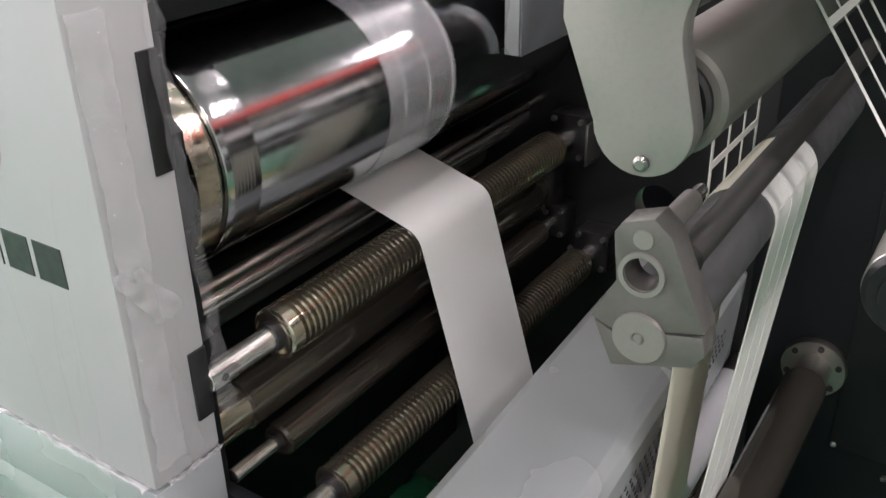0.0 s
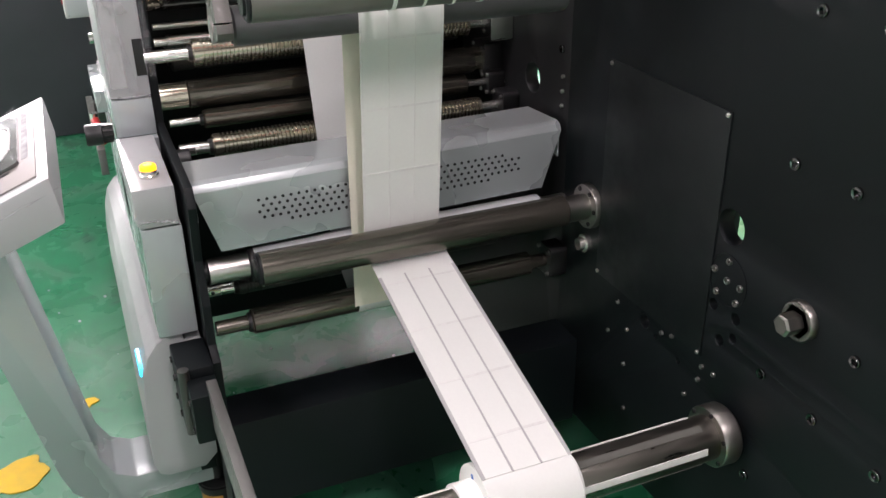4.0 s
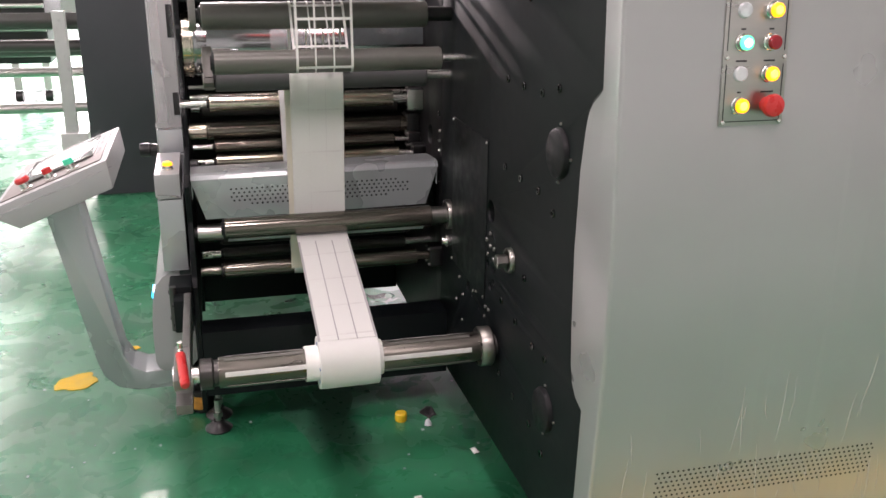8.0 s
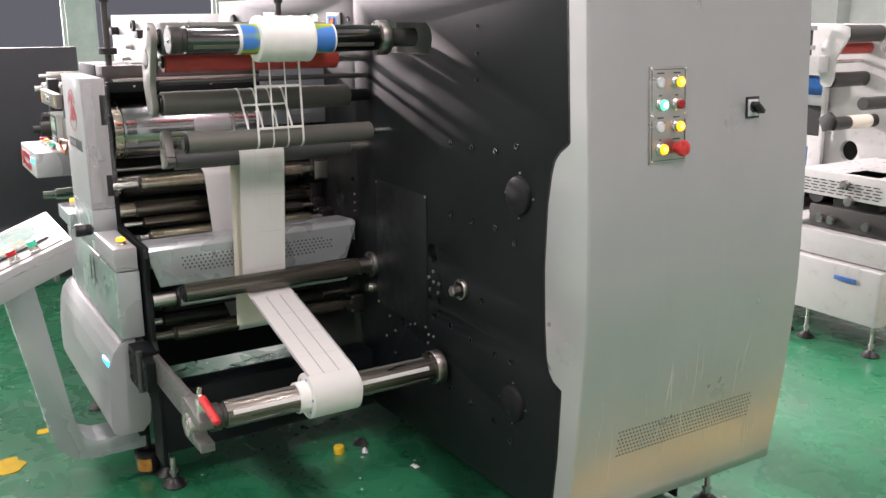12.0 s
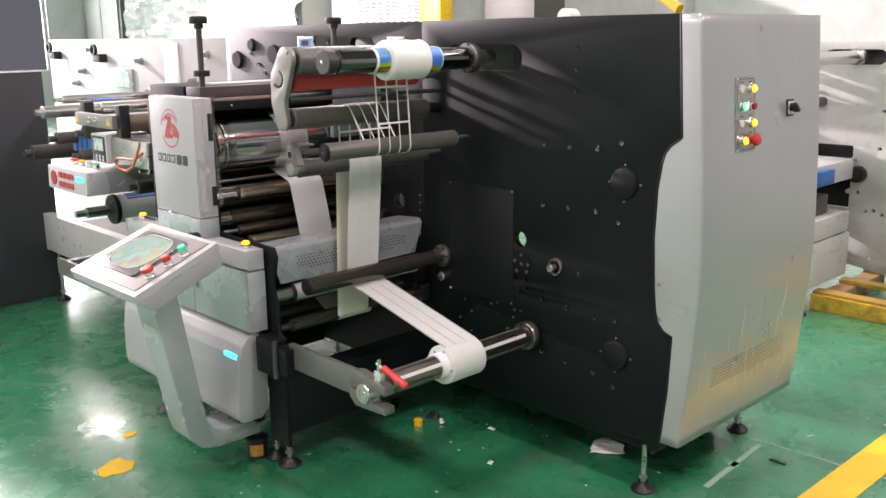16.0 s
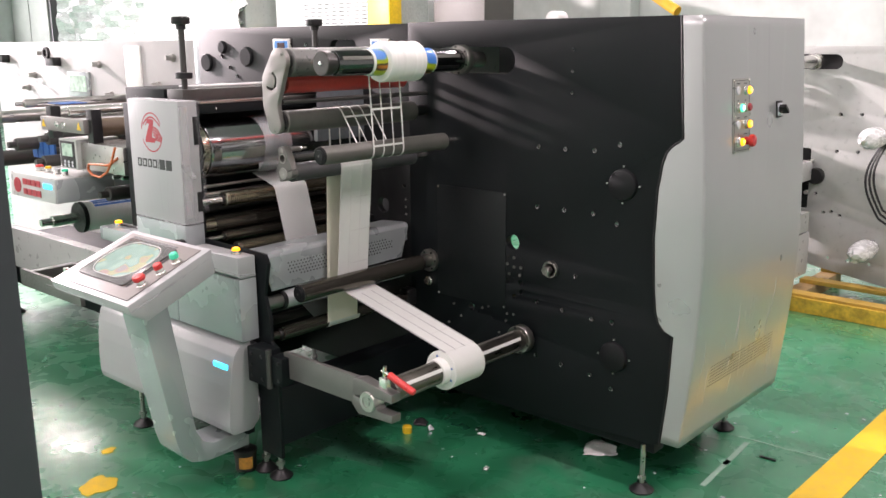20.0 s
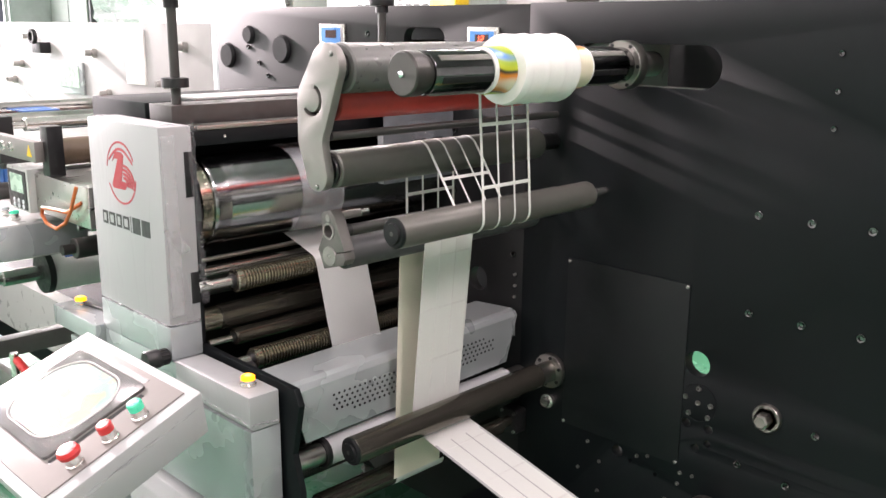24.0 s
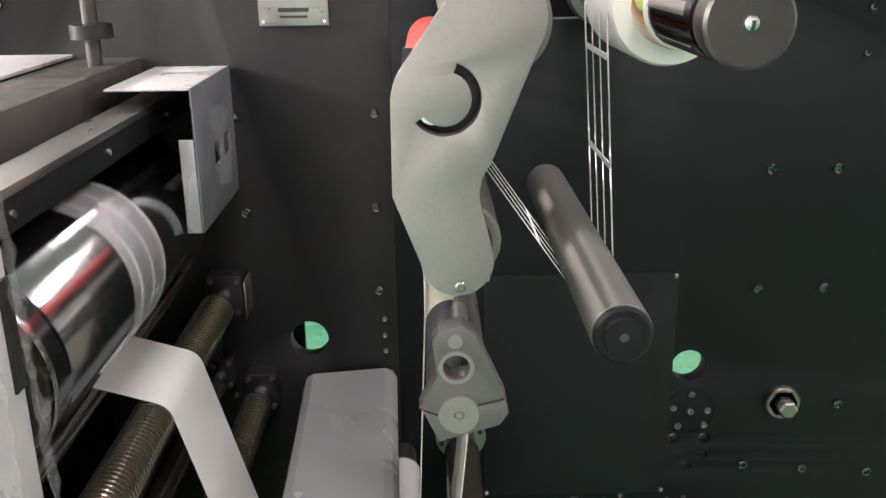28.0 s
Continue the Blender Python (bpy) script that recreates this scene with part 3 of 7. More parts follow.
# ---- end cover with the button panel ----
PROF = [(1.578, 1.057), (1.45, 1.066), (1.30, 1.076), (1.16, 1.086), (1.0, 1.094), (0.86, 1.099), (0.76, 1.099), (0.62, 1.093), (0.50, 1.083), (0.36, 1.068), (0.215, 1.050)]


def cover_x(z):
    return float(np.interp(z, [p[0] for p in PROF][::-1], [p[1] for p in PROF][::-1]))


cover = thing("end_cover", "tall silver-grey sheet metal end cover wrapped in wrinkled protective film", "machine cover", 1.05, 0.38, 0.21)
inner_z, inner_xs = [p[1] for p in NOTCH][::-1], [p[0] + 0.004 for p in NOTCH][::-1]
levels = sorted(set([round(float(z), 4) for z in np.linspace(0.215, 1.578, 44)] + [z for z in inner_z if 0.215 < z < 1.578]), reverse=True)
own = bmesh.new()
rows = []
for z in levels:
    xo, xi = cover_x(z), float(np.interp(z, inner_z, inner_xs))
    bend = [(xo - 0.008 + 0.008 * math.sin(radians(a)), -0.004 - 0.008 * math.cos(radians(a))) for a in range(0, 91, 15)]
    line_xy = [(xi, 0.006), (xi, -0.009), (xi + 0.003, -0.012)] + bend + [(xo, 0.10 + 0.0945 * k) for k in range(8)] + [(xo - 0.004, 0.765), (xo - 0.03, 0.766)]
    rows.append([own.verts.new((x, y, z)) for x, y in line_xy])
for ra_, rb_ in zip(rows, rows[1:]):
    for k in range(len(ra_) - 1):
        own.faces.new((ra_[k], rb_[k], rb_[k + 1], ra_[k + 1]))
bmesh.ops.recalc_face_normals(own, faces=own.faces[:])
sheet_ob = part("bent_sheet", own, COVER, cover)
thick = sheet_ob.modifiers.new("thick", "SOLIDIFY")
thick.thickness, thick.offset = 0.003, -1
part("top_sheet", box(0.990, 1.054, 0.013, 0.763, 1.570, 1.577, 0.001), COVER, cover)
# black edging between plate and cover
edging = bmesh.new()
for (xa, za), (xb, zb) in zip(NOTCH, NOTCH[1:]):
    rod((xa - 0.002, -0.004, za), (xb - 0.002, -0.004, zb), 0.0045, 8, edging)
part("edge_seal", edging, PLASTIC, cover, "black rubber edge seal")
# perforated vent low on the cover
vent = bmesh.new()
for r in range(7):
    for c in range(44):
        yy, zz = 0.13 + 0.0115 * c + (0.00575 if r % 2 else 0), 0.392 + 0.0115 * r
        lathe([(-0.0006, 0.0), (-0.0004, 0.0027), (0.001, 0.0027)], 0, 0, 6, vent, m=Matrix.Translation((cover_x(zz), yy, zz)) @ Matrix.Rotation(radians(90), 4, "Z"))
tagged(part("perforation", vent, PLASTIC, cover), kind="stuff")

# long creases in the protective film, low on the cover
g = random.Random(17)
for k in range(26):
    yy, zz, ln, lean = g.uniform(0.04, 0.70), g.uniform(0.26, 0.56), g.uniform(0.035, 0.17), g.uniform(-0.12, 0.22)
    own = bmesh.new()
    rows = []
    for j in range(9):
        u = j / 8
        z, w = zz + ln * u, 0.0014 * math.sin(math.pi * (0.06 + 0.88 * u))
        y = yy - lean * ln * u + 0.002 * math.sin(5 * u + k)
        x = cover_x(z)
        rows.append([own.verts.new(c) for c in ((x + 0.0002, y - w, z), (x + 0.0002 + w * 0.9, y, z), (x + 0.0002, y + w, z))])
    for a, b in zip(rows, rows[1:]):
        own.faces.new((a[0], a[1], b[1], b[0]))
        own.faces.new((a[1], a[2], b[2], b[1]))
        own.faces.new((a[2], a[0], b[0], b[2]))
    bmesh.ops.recalc_face_normals(own, faces=own.faces[:])
    part("film_crease", own, RIDGE, cover)


def on_cover(y, z):
    """A pose on the cover: local x along the machine's width, local y out of the sheet, local z up."""
    lean = math.degrees(math.atan((cover_x(z + 0.05) - cover_x(z - 0.05)) / 0.1))
    return Matrix.Translation((cover_x(z), y, z)) @ Matrix.Rotation(radians(90), 4, "Z") @ Matrix.Rotation(radians(0), 4, "X") @ Matrix.Rotation(radians(lean), 4, "X")


M = on_cover(0.236, 1.273)
bm = box(-0.062, 0.062, -0.0035, 0.0005, -0.116, 0.116, 0.0008)
bm.transform(M)
panel = part("button_panel", bm, STEEL, cover, "brushed metal button panel with lamps and captions")
for a, b in (((-0.055, -0.109), (0.055, -0.109)), ((-0.055, 0.109), (0.055, 0.109)), ((-0.055, -0.109), (-0.055, -0.012)), ((-0.055, 0.012), (-0.055, 0.109)),
             ((0.055, -0.109), (0.055, -0.012)), ((0.055, 0.012), (0.055, 0.109))):
    bm = box(min(a[0], b[0]) - 0.0008, max(a[0], b[0]) + 0.0008, -0.0041, -0.003, min(a[1], b[1]) - 0.0008, max(a[1], b[1]) + 0.0008, 0)
    bm.transform(M)
    part("border_line", bm, INK, panel)
for sx, sz in ((-0.055, 0.110), (0.055, 0.110), (-0.055, 0.0), (0.055, 0.0), (-0.055, -0.110), (0.055, -0.110)):
    part("screw", lathe([(-0.0065, 0.0), (-0.0065, 0.003), (-0.005, 0.004), (-0.003, 0.004)], sx, sz, 12, m=M), BARE, panel)


def push_button(x, z, lens, core=None, m=M, parent=panel, r=0.0125, out=0.016, name="button"):
    b = part(name, lathe([(-0.003, r + 0.003), (-0.007, r + 0.003), (-0.009, r + 0.001), (-out, r + 0.0005)], x, z, 24, m=m), BARE, parent, "round lamp button")
    q = lathe([(-out + 0.002, r), (-out - 0.004, r * 0.97), (-out - 0.0065, r * 0.8), (-out - 0.007, 0.0)], x, z, 24, m=m)
    part("lens", q, lens, parent)
    if core:
        part("lit_centre", lathe([(-out - 0.0066, r * 0.62), (-out - 0.0082, r * 0.5), (-out - 0.0085, 0.0)], x, z, 20, m=m), core, parent)
    return b


for x, z, lens, core in ((-0.027, 0.078, DIM_W, None), (0.027, 0.078, LIT_Y, LIT_YC), (-0.027, 0.025, LIT_G, LIT_GC), (0.027, 0.025, DIM_R, None),
                         (-0.027, -0.028, DIM_W, None), (0.027, -0.028, LIT_Y, LIT_YC), (-0.027, -0.081, LIT_Y, LIT_YC)):
    if lens is DIM_W:
        part("blank_plug", lathe([(-0.003, 0.0135), (-0.006, 0.0135), (-0.008, 0.011), (-0.0085, 0.0)], x, z, 24, m=M), DIM_W, panel, "grey blanking plug")
    else:
        push_button(x, z, lens, core)
part("emergency_stop", lathe([(-0.003, 0.013), (-0.018, 0.013), (-0.020, 0.019), (-0.026, 0.0205), (-0.033, 0.018), (-0.036, 0.009), (-0.0365, 0.0)], 0.027, -0.081, 32, m=M), REDP, panel, "red mushroom emergency stop button")
for x, z, w in ((-0.027, 0.1, 0.024), (0.027, 0.1, 0.022), (-0.027, 0.047, 0.009), (0.027, 0.047, 0.009), (-0.027, -0.006, 0.021), (0.027, -0.006, 0.021), (-0.027, -0.059, 0.007), (0.027, -0.059, 0.024)):
    bm = box(x - w / 2, x + w / 2, -0.0042, -0.003, z - 0.0015, z + 0.0015, 0)
    bm.transform(M)
    part("caption_bar", bm, INK, panel)
# main switch
M2 = on_cover(0.537, 1.276)
bm = box(-0.024, 0.024, -0.004, 0.001, -0.028, 0.028, 0.0015)
bm.transform(M2)
sw = part("main_switch", bm, PLASTIC, cover, "black rotary main switch on a white plate")
bm = box(-0.019, 0.019, -0.0055, -0.0038, -0.022, 0.021, 0.0005)
bm.transform(M2)
part("switch_plate", bm, DIM_W, sw)
bm = lathe([(-0.005, 0.013), (-0.014, 0.012), (-0.014, 0.0)], 0, 0, 20)
bm2 = box(-0.006, 0.006, -0.032, -0.008, -0.019, 0.019, 0.003)
bm2.transform(Matrix.Rotation(radians(-50), 4, "Y"))
bm = merged(bm, bm2)
bm.transform(M2)
part("switch_knob", bm, PLASTIC, sw)


# ---- rollers ----
def journal(name, label, x, z, r, y0, y1, mat, neck=0.012, tip=-0.735, root=0.0, shaft_mat=BARE, cap=None, category="roller", bevel=0.003, collar=True, group="rollers"):
    """A roller along y with its shaft; the thing's origin lies on its axis."""
    ob = thing(name, label, category, x, (y0 + y1) / 2, z, group)
    part("roller_body", lathe([(y0, r - bevel), (y0 + bevel, r), (y1 - bevel, r), (y1, r - bevel)], x, z, 56), mat, ob)
    if tip < y0:
        part("shaft_end", lathe([(tip, neck - 0.001), (tip + 0.001, neck), (y0 + 0.002, neck)], x, z, 24), shaft_mat, ob, "bright steel shaft end")
        if collar:
            part("end_face", lathe([(y0 + 0.004, neck), (y0 + 0.004, r * 0.80), (y0 - 0.0005, r * 0.84), (y0 - 0.0005, r - bevel), (y0 + 0.001, r - bevel)], x, z, 36), mat, ob)
            part("bearing", lathe([(y0 - 0.007, neck), (y0 - 0.007, neck * 1.28), (y0 - 0.004, neck * 1.4), (y0 + 0.0045, neck * 1.4)], x, z, 28), PLASTIC, ob)
    if root > y1:
        part("shaft_root", lathe([(y1 - 0.002, neck), (root, neck)], x, z, 24), shaft_mat, ob)
    if cap:
        part("end_cap", lathe([(y0 - 0.008, 0.0), (y0 - 0.008, r * 0.62), (y0 - 0.004, r * 0.66), (y0 - 0.004, r * 0.86), (y0 - 0.001, r * 0.97), (y0 + 0.004, r * 0.97)], x, z, 48), cap, ob, "black end cap")
        part("centre_hole", lathe([(y0 - 0.0083, 0.0022), (y0 - 0.0083, 0.0044), (y0 - 0.0078, 0.0046)], x, z, 16), DKROLL, ob)
    return ob


def ribbed(name, label, x, z, r, y0, y1, mat, pitch=0.0082, depth=0.0044, tip=-0.75, root=0.0, neck=0.012):
    """A spreader roller with helical grooves."""
    ob = thing(name, label, "roller", x, (y0 + y1) / 2, z, "rollers")
    prof = [(y0, r - 0.003), (y0 + 0.002, r), (y0 + 0.010, r)]
    y = y0 + 0.013
    while y < y1 - 0.016:
        prof += [(y, r), (y + 0.36 * pitch, r), (y + 0.44 * pitch, r - depth), (y + 0.92 * pitch, r - depth)]
        y += pitch
    prof += [(y, r), (y1 - 0.002, r), (y1, r - 0.003)]
    own = lathe(prof, x, z, 44)
    part("ribbed_body", own, mat, ob)
    part("shaft_end", lathe([(tip, neck - 0.001), (tip + 0.001, neck), (y0 - 0.002, neck)], x, z, 24), BARE, ob, "bright steel shaft end")
    part("cross_hole", rod((x + neck * 0.7, tip + 0.014, z + 0.001), (x + neck + 0.0006, tip + 0.014, z + 0.001), 0.004, 12), PLASTIC, ob)
    part("shaft_flat", box(x + neck * 0.66, x + neck * 0.985, tip + 0.001, tip + 0.030, z - neck * 0.55, z + neck * 0.62, 0.0006), STEEL, ob)
    part("end_face", lathe([(y0 + 0.005, neck), (y0 + 0.005, r * 0.76), (y0 - 0.0005, r * 0.80), (y0 - 0.0005, r - 0.003), (y0 + 0.001, r - 0.003)], x, z, 36), mat, ob)
    part("bearing", lathe([(y0 - 0.008, neck), (y0 - 0.008, neck * 1.2), (y0 - 0.004, neck * 1.32), (y0 + 0.0055, neck * 1.32)], x, z, 28), PLASTIC, ob)
    part("shaft_root", lathe([(y1, neck), (root, neck)], x, z, 24), BARE, ob)
    return ob


DRUM = (-0.538, 1.133, 0.106)
R1, R2, R3, RA, S1, S2 = (0.087, 1.154, 0.030), (-0.070, 1.087, 0.031), (-0.067, 1.256, 0.036), (-0.046, 0.674, 0.030), (0.164, 1.445, 0.038), (0.420, 0.456, 0.038)
RIB1, RIB2, RIB3, PLN, BIG, LOW, HOT = (-0.436, 0.961, 0.027), (-0.388, 0.784, 0.025), (-0.302, 0.512, 0.018), (-0.456, 0.820, 0.020), (-0.490, 0.864, 0.030), (-0.152, 0.512, 0.025), (-0.150, 0.634, 0.032)

drum = thing("impression_drum", "large polished chrome drum with a brass-coloured end ring", "drum", DRUM[0], -0.36, DRUM[1], "rollers")
part("drum_body", lathe([(-0.710, DRUM[2] - 0.001), (-0.708, DRUM[2]), (-0.04, DRUM[2])], DRUM[0], DRUM[1], 96), DRUMC, drum)
part("end_ring", lathe([(-0.744, 0.0), (-0.744, 0.088), (-0.741, DRUM[2] - 0.002), (-0.717, DRUM[2] - 0.002), (-0.716, DRUM[2] - 0.006), (-0.711, DRUM[2] - 0.006)], DRUM[0], DRUM[1], 96), shade("brass_ring", (0.50, 0.46, 0.38), 0.2, 1.0, 80, 0.04, 0.0), drum, "brass-coloured end ring")
fine = [(-0.703, DRUM[2])] + [(-0.700 + 0.0042 * k + o, DRUM[2] + e) for k in range(6) for o, e in ((0, 0.0001), (0.0015, 0.00017), (0.0026, 0.0001))] + [(-0.670, DRUM[2])]
part("threaded_band", lathe(fine, DRUM[0], DRUM[1], 96), DRUMC, drum)
part("drum_shaft", lathe([(-0.79, 0.03), (-0.744, 0.03)], DRUM[0], DRUM[1], 32), BARE, drum)
part("drum_root", lathe([(-0.04, 0.03), (0.001, 0.03)], DRUM[0], DRUM[1], 32), BARE, drum)
# the web's blurred reflection, added to the drum as pale band and three rings
band_bm = bmesh.new()
lathe([(-0.478, DRUM[2] + 0.0012), (-0.478, DRUM[2] + 0.0018), (-0.352, DRUM[2] + 0.0018), (-0.352, DRUM[2] + 0.0012)], DRUM[0], DRUM[1], 96, band_bm, ring=True)
part("reflection_band", band_bm, REFLECT_BAND, drum, "clear pale band put in for the web's reflection")
for y in (-0.450, -0.404, -0.358):
    part("reflection_ring", lathe([(y - 0.0005, DRUM[2]), (y - 0.0005, DRUM[2] + 0.0024), (y + 0.0005, DRUM[2] + 0.0024), (y + 0.0005, DRUM[2])], DRUM[0], DRUM[1], 96, ring=True), CREASE, drum)

rib1 = ribbed("ribbed_roller", "bronze-grey ribbed spreader roller on a bright shaft", *RIB1[:2], RIB1[2], -0.675, -0.095, ANODBR, tip=-0.765)
ribbed("ribbed_roller", "bronze-grey ribbed spreader roller on a bright shaft", *RIB2[:2], RIB2[2], -0.665, -0.085, ANODBR, tip=-0.73)
ribbed("ribbed_roller", "thin dark ribbed roller low in the machine", *RIB3[:2], RIB3[2], -0.665, -0.085, DKROLL, tip=-0.73, pitch=0.0065, depth=0.0018)
plain = journal("idler_roller", "slim bronze-grey idler roller on a thin shaft", *PLN, -0.668, -0.086, ANOD, 0.008)
journal("steel_roller", "dark steel roller with a brass-coloured journal", *BIG, -0.69, -0.06, ANOD, 0.0275, tip=-0.744, shaft_mat=ANODBR, collar=False)
low = journal("idler_roller", "bronze-grey idler roller under the web", *LOW, -0.668, -0.078, ANOD, 0.014, shaft_mat=ANOD)
journal("idler_roller", "dark idler roller low in the machine", -0.275, 0.575, 0.024, -0.668, -0.078, DKROLL, 0.014, shaft_mat=ANOD)
journal("heating_roller", "polished steel roller under the perforated hood", *HOT, -0.655, -0.06, shade("satin_chrome", (0.66, 0.68, 0.70), 0.36, 0.35, vary=0.02, rough_vary=0.03, bump=0.0), 0.024, shaft_mat=STEEL)
journal("guide_bar", "bright steel guide bar below the drum", -0.530, 0.966, 0.014, -0.71, -0.05, BARE, 0.010, collar=False, bevel=0.001)
journal("guide_bar", "thin black guide bar below the drum", -0.500, 1.003, 0.006, -0.735, -0.05, STEEL, 0.005, collar=False, bevel=0.001)
journal("steel_roller", "dark roller behind the guide bars", -0.60, 0.92, 0.034, -0.70, -0.05, DKROLL, 0.016)
r1 = journal("tension_roller", "matte dark grey cantilever tension roller with a black end cap", *R1, -0.658, -0.068, RUBBER, 0.009, root=0.001, tip=0, cap=CAPPAINT)
journal("peeling_roller", "matte dark grey peeling roller held in a clamp bracket", *R2, -0.656, -0.072, RUBBER2, 0.014, root=0.001, tip=-0.672)
r3 = journal("rubber_roller", "matte dark grey roller carried by a swing arm", *R3, -0.680, -0.072, RUBBER, 0.020, root=0.001, tip=-0.695, shaft_mat=PLASTIC)
ra = journal("guide_roller", "bronze-grey cantilever guide roller with a black end cap", *RA, -0.660, -0.060, ANOD, 0.02, tip=0, cap=CAPPAINT)
part("neck", lathe([(-0.062, 0.026), (-0.014, 0.026), (-0.014, 0.044), (-0.011, 0.045), (0.001, 0.045)], RA[0], RA[1], 40), FLANGE, ra, "steel flange with screws")
for k in range(6):
    a = radians(60 * k + 20)
    part("screw", lathe([(-0.0165, 0.0), (-0.0165, 0.0045), (-0.013, 0.0045)], RA[0] + 0.036 * math.cos(a), RA[1] + 0.036 * math.sin(a), 12), PLASTIC, ra)
stub = thing("threaded_stub", "short bright threaded stub in the machine plate", "bolt", -0.05, -0.01, 0.59)
part("stub", lathe([(-0.022, 0.0), (-0.022, 0.012), (-0.010, 0.014), (-0.010, 0.019), (0.001, 0.019)], -0.05, 0.59, 24), BARE, stub)
r4 = journal("pressure_roller", "black rubber pressure roller at the top of the swing arm", -0.036, 1.446, 0.046, -0.680, -0.16, shade("satin_grey_rubber", (0.115, 0.118, 0.112), 0.36, 0.1, 60, 0.06, 0.03), 0.02, tip=-0.695, cap=None)
part("link", lathe([(-0.161, 0.02), (0.03, 0.02)], -0.036, 1.446, 20), DKROLL, r4)
journal("guide_bar", "thin steel guide bar under the red roller", -0.06, 1.320, 0.008, -0.685, 0.0, DKROLL, 0.006, tip=0, collar=False, bevel=0.001)
red = journal("red_roller", "dark red rubber roller behind the swing arm", -0.090, 1.378, 0.033, -0.66, -0.10, REDRUB, 0.014, root=0.001, tip=-0.70)

roots = thing("bearing_bracket", "small steel bearing brackets at the roots of the rollers", "bracket", -0.42, -0.02, 0.9)
for (rx, rz, rr_), w in ((RIB1, 0.030), (RIB2, 0.028), (PLN, 0.022), (BIG, 0.034), (LOW, 0.028)):
    part("bracket_block", prism(rounded(rx - w, rx + w, rz - w * 1.2, rz + w * 1.2, 0.008, 3), -0.040, -0.0005, "y", 0.002), PLASTIC, roots)
    for dx, dz in ((-0.72, 0.9), (0.72, 0.9), (-0.72, -0.9), (0.72, -0.9)):
        part("screw", lathe([(-0.046, 0.0), (-0.046, 0.004), (-0.039, 0.0045)], rx + dx * w, rz + dz * w, 10), BOLTC, roots)
part("angle_plate", box(RIB1[0] + 0.034, RIB1[0] + 0.038, -0.052, -0.001, 0.925, 0.990, 0.001), STEEL, roots, "pale steel angle plate")

# swing arm plate
def arc(cx, cz, r, a0, a1, n=14):
    return [(cx + r * math.cos(radians(a0 + (a1 - a0) * k / n)), cz + r * math.sin(radians(a0 + (a1 - a0) * k / n))) for k in range(n + 1)]


ARM = arc(-0.068, 1.2415, 0.0305, 183, 368) + arc(-0.005, 1.30, 0.045, 195, 142, 5) + arc(-0.036, 1.444, 0.040, -33, 145) + arc(-0.076, 1.378, 0.045, 148, 184, 5) + [(-0.1215, 1.300)]
arcslot = [(-0.078 + r * math.cos(a), 1.381 + r * math.sin(a)) for r, seq in ((0.0315, np.linspace(-2.5, 1.25, 20)), (0.0215, np.linspace(1.25, -2.5, 20))) for a in seq]
arm = thing("swing_arm", "bead-blasted steel swing arm plate with a curved slot", "arm", -0.06, -0.71, 1.21)
part("arm_plate", cut_plate(ARM, [arcslot], -0.718, -0.700, 0.001), PLATESTEEL, arm)
part("slot_backing", box(-0.112, -0.046, -0.699, -0.690, 1.34, 1.42, 0.001), PLASTIC, arm)
for sx, sz in ((-0.016, 1.466), (-0.066, 1.219)):
    part("screw", lathe([(-0.722, 0.0), (-0.722, 0.003), (-0.7205, 0.005), (-0.7175, 0.005)], sx, sz, 16), BOLTC, arm)
arm.location += Vector((-0.003, 0.006, 0.007))

# clamp bracket of the peeling roller, in two halves
bracket = thing("clamp_bracket", "machined steel clamp bracket in two halves with a bore", "bracket", -0.06, -0.69, 1.08)
UP = [(-0.101, 1.090), (-0.084, 1.122), (-0.088, 1.158), (-0.083, 1.166), (-0.062, 1.173), (-0.050, 1.163), (-0.022, 1.100), (-0.045, 1.094), (-0.085, 1.084)]
DN = [(-0.099, 1.087), (-0.085, 1.0815), (-0.045, 1.0915), (-0.0215, 1.0965), (-0.018, 1.083), (-0.026, 1.071), (-0.084, 1.054)]
BRACKETS = shade("cast_bracket_steel", (0.125, 0.121, 0.113), 0.45, 0.4, 200, 0.08, 0.06)
part("upper_half", cut_plate(UP, [circle(-0.067, 1.132, 0.013, 24)], -0.705, -0.680, 0.001), BRACKETS, bracket)
part("lower_half", prism(DN, -0.705, -0.680, "y", 0.001), BRACKETS, bracket)
part("bore_ring", lathe([(-0.707, 0.0128), (-0.707, 0.0165), (-0.7045, 0.017), (-0.7045, 0.0128)], -0.067, 1.132, 32, ring=True), PLATESTEEL, bracket)
part("shaft_face", lathe([(-0.7075, 0.0), (-0.7075, 0.003), (-0.706, 0.004), (-0.7075, 0.005), (-0.7075, 0.019), (-0.7045, 0.020)], -0.065, 1.083, 40), PLATESTEEL, bracket, "turned shaft end")
part("plug", lathe([(-0.7062, 0.0), (-0.7062, 0.007), (-0.7045, 0.0075)], -0.068, 1.158, 20), PLATESTEEL, bracket)
bracket.location += Vector((-0.005, 0.020, 0.004))
journal("guide_bar", "round steel bar over the peeling roller", -0.067, 1.164, 0.008, -0.658, -0.61, PLATESTEEL, 0.005, tip=0, root=-0.59, collar=False, bevel=0.001)
bar5 = journal("doctor_bar", "black peeling bar over the roller", -0.055, 1.136, 0.011, -0.6595, 0.0, DKROLL, 0.008, tip=0, collar=False, bevel=0.001)
part("end_bush", lathe([(-0.664, 0.006), (-0.664, 0.0125), (-0.648, 0.0125), (-0.648, 0.0115)], -0.055, 1.136, 24), PLASTIC, bar5)


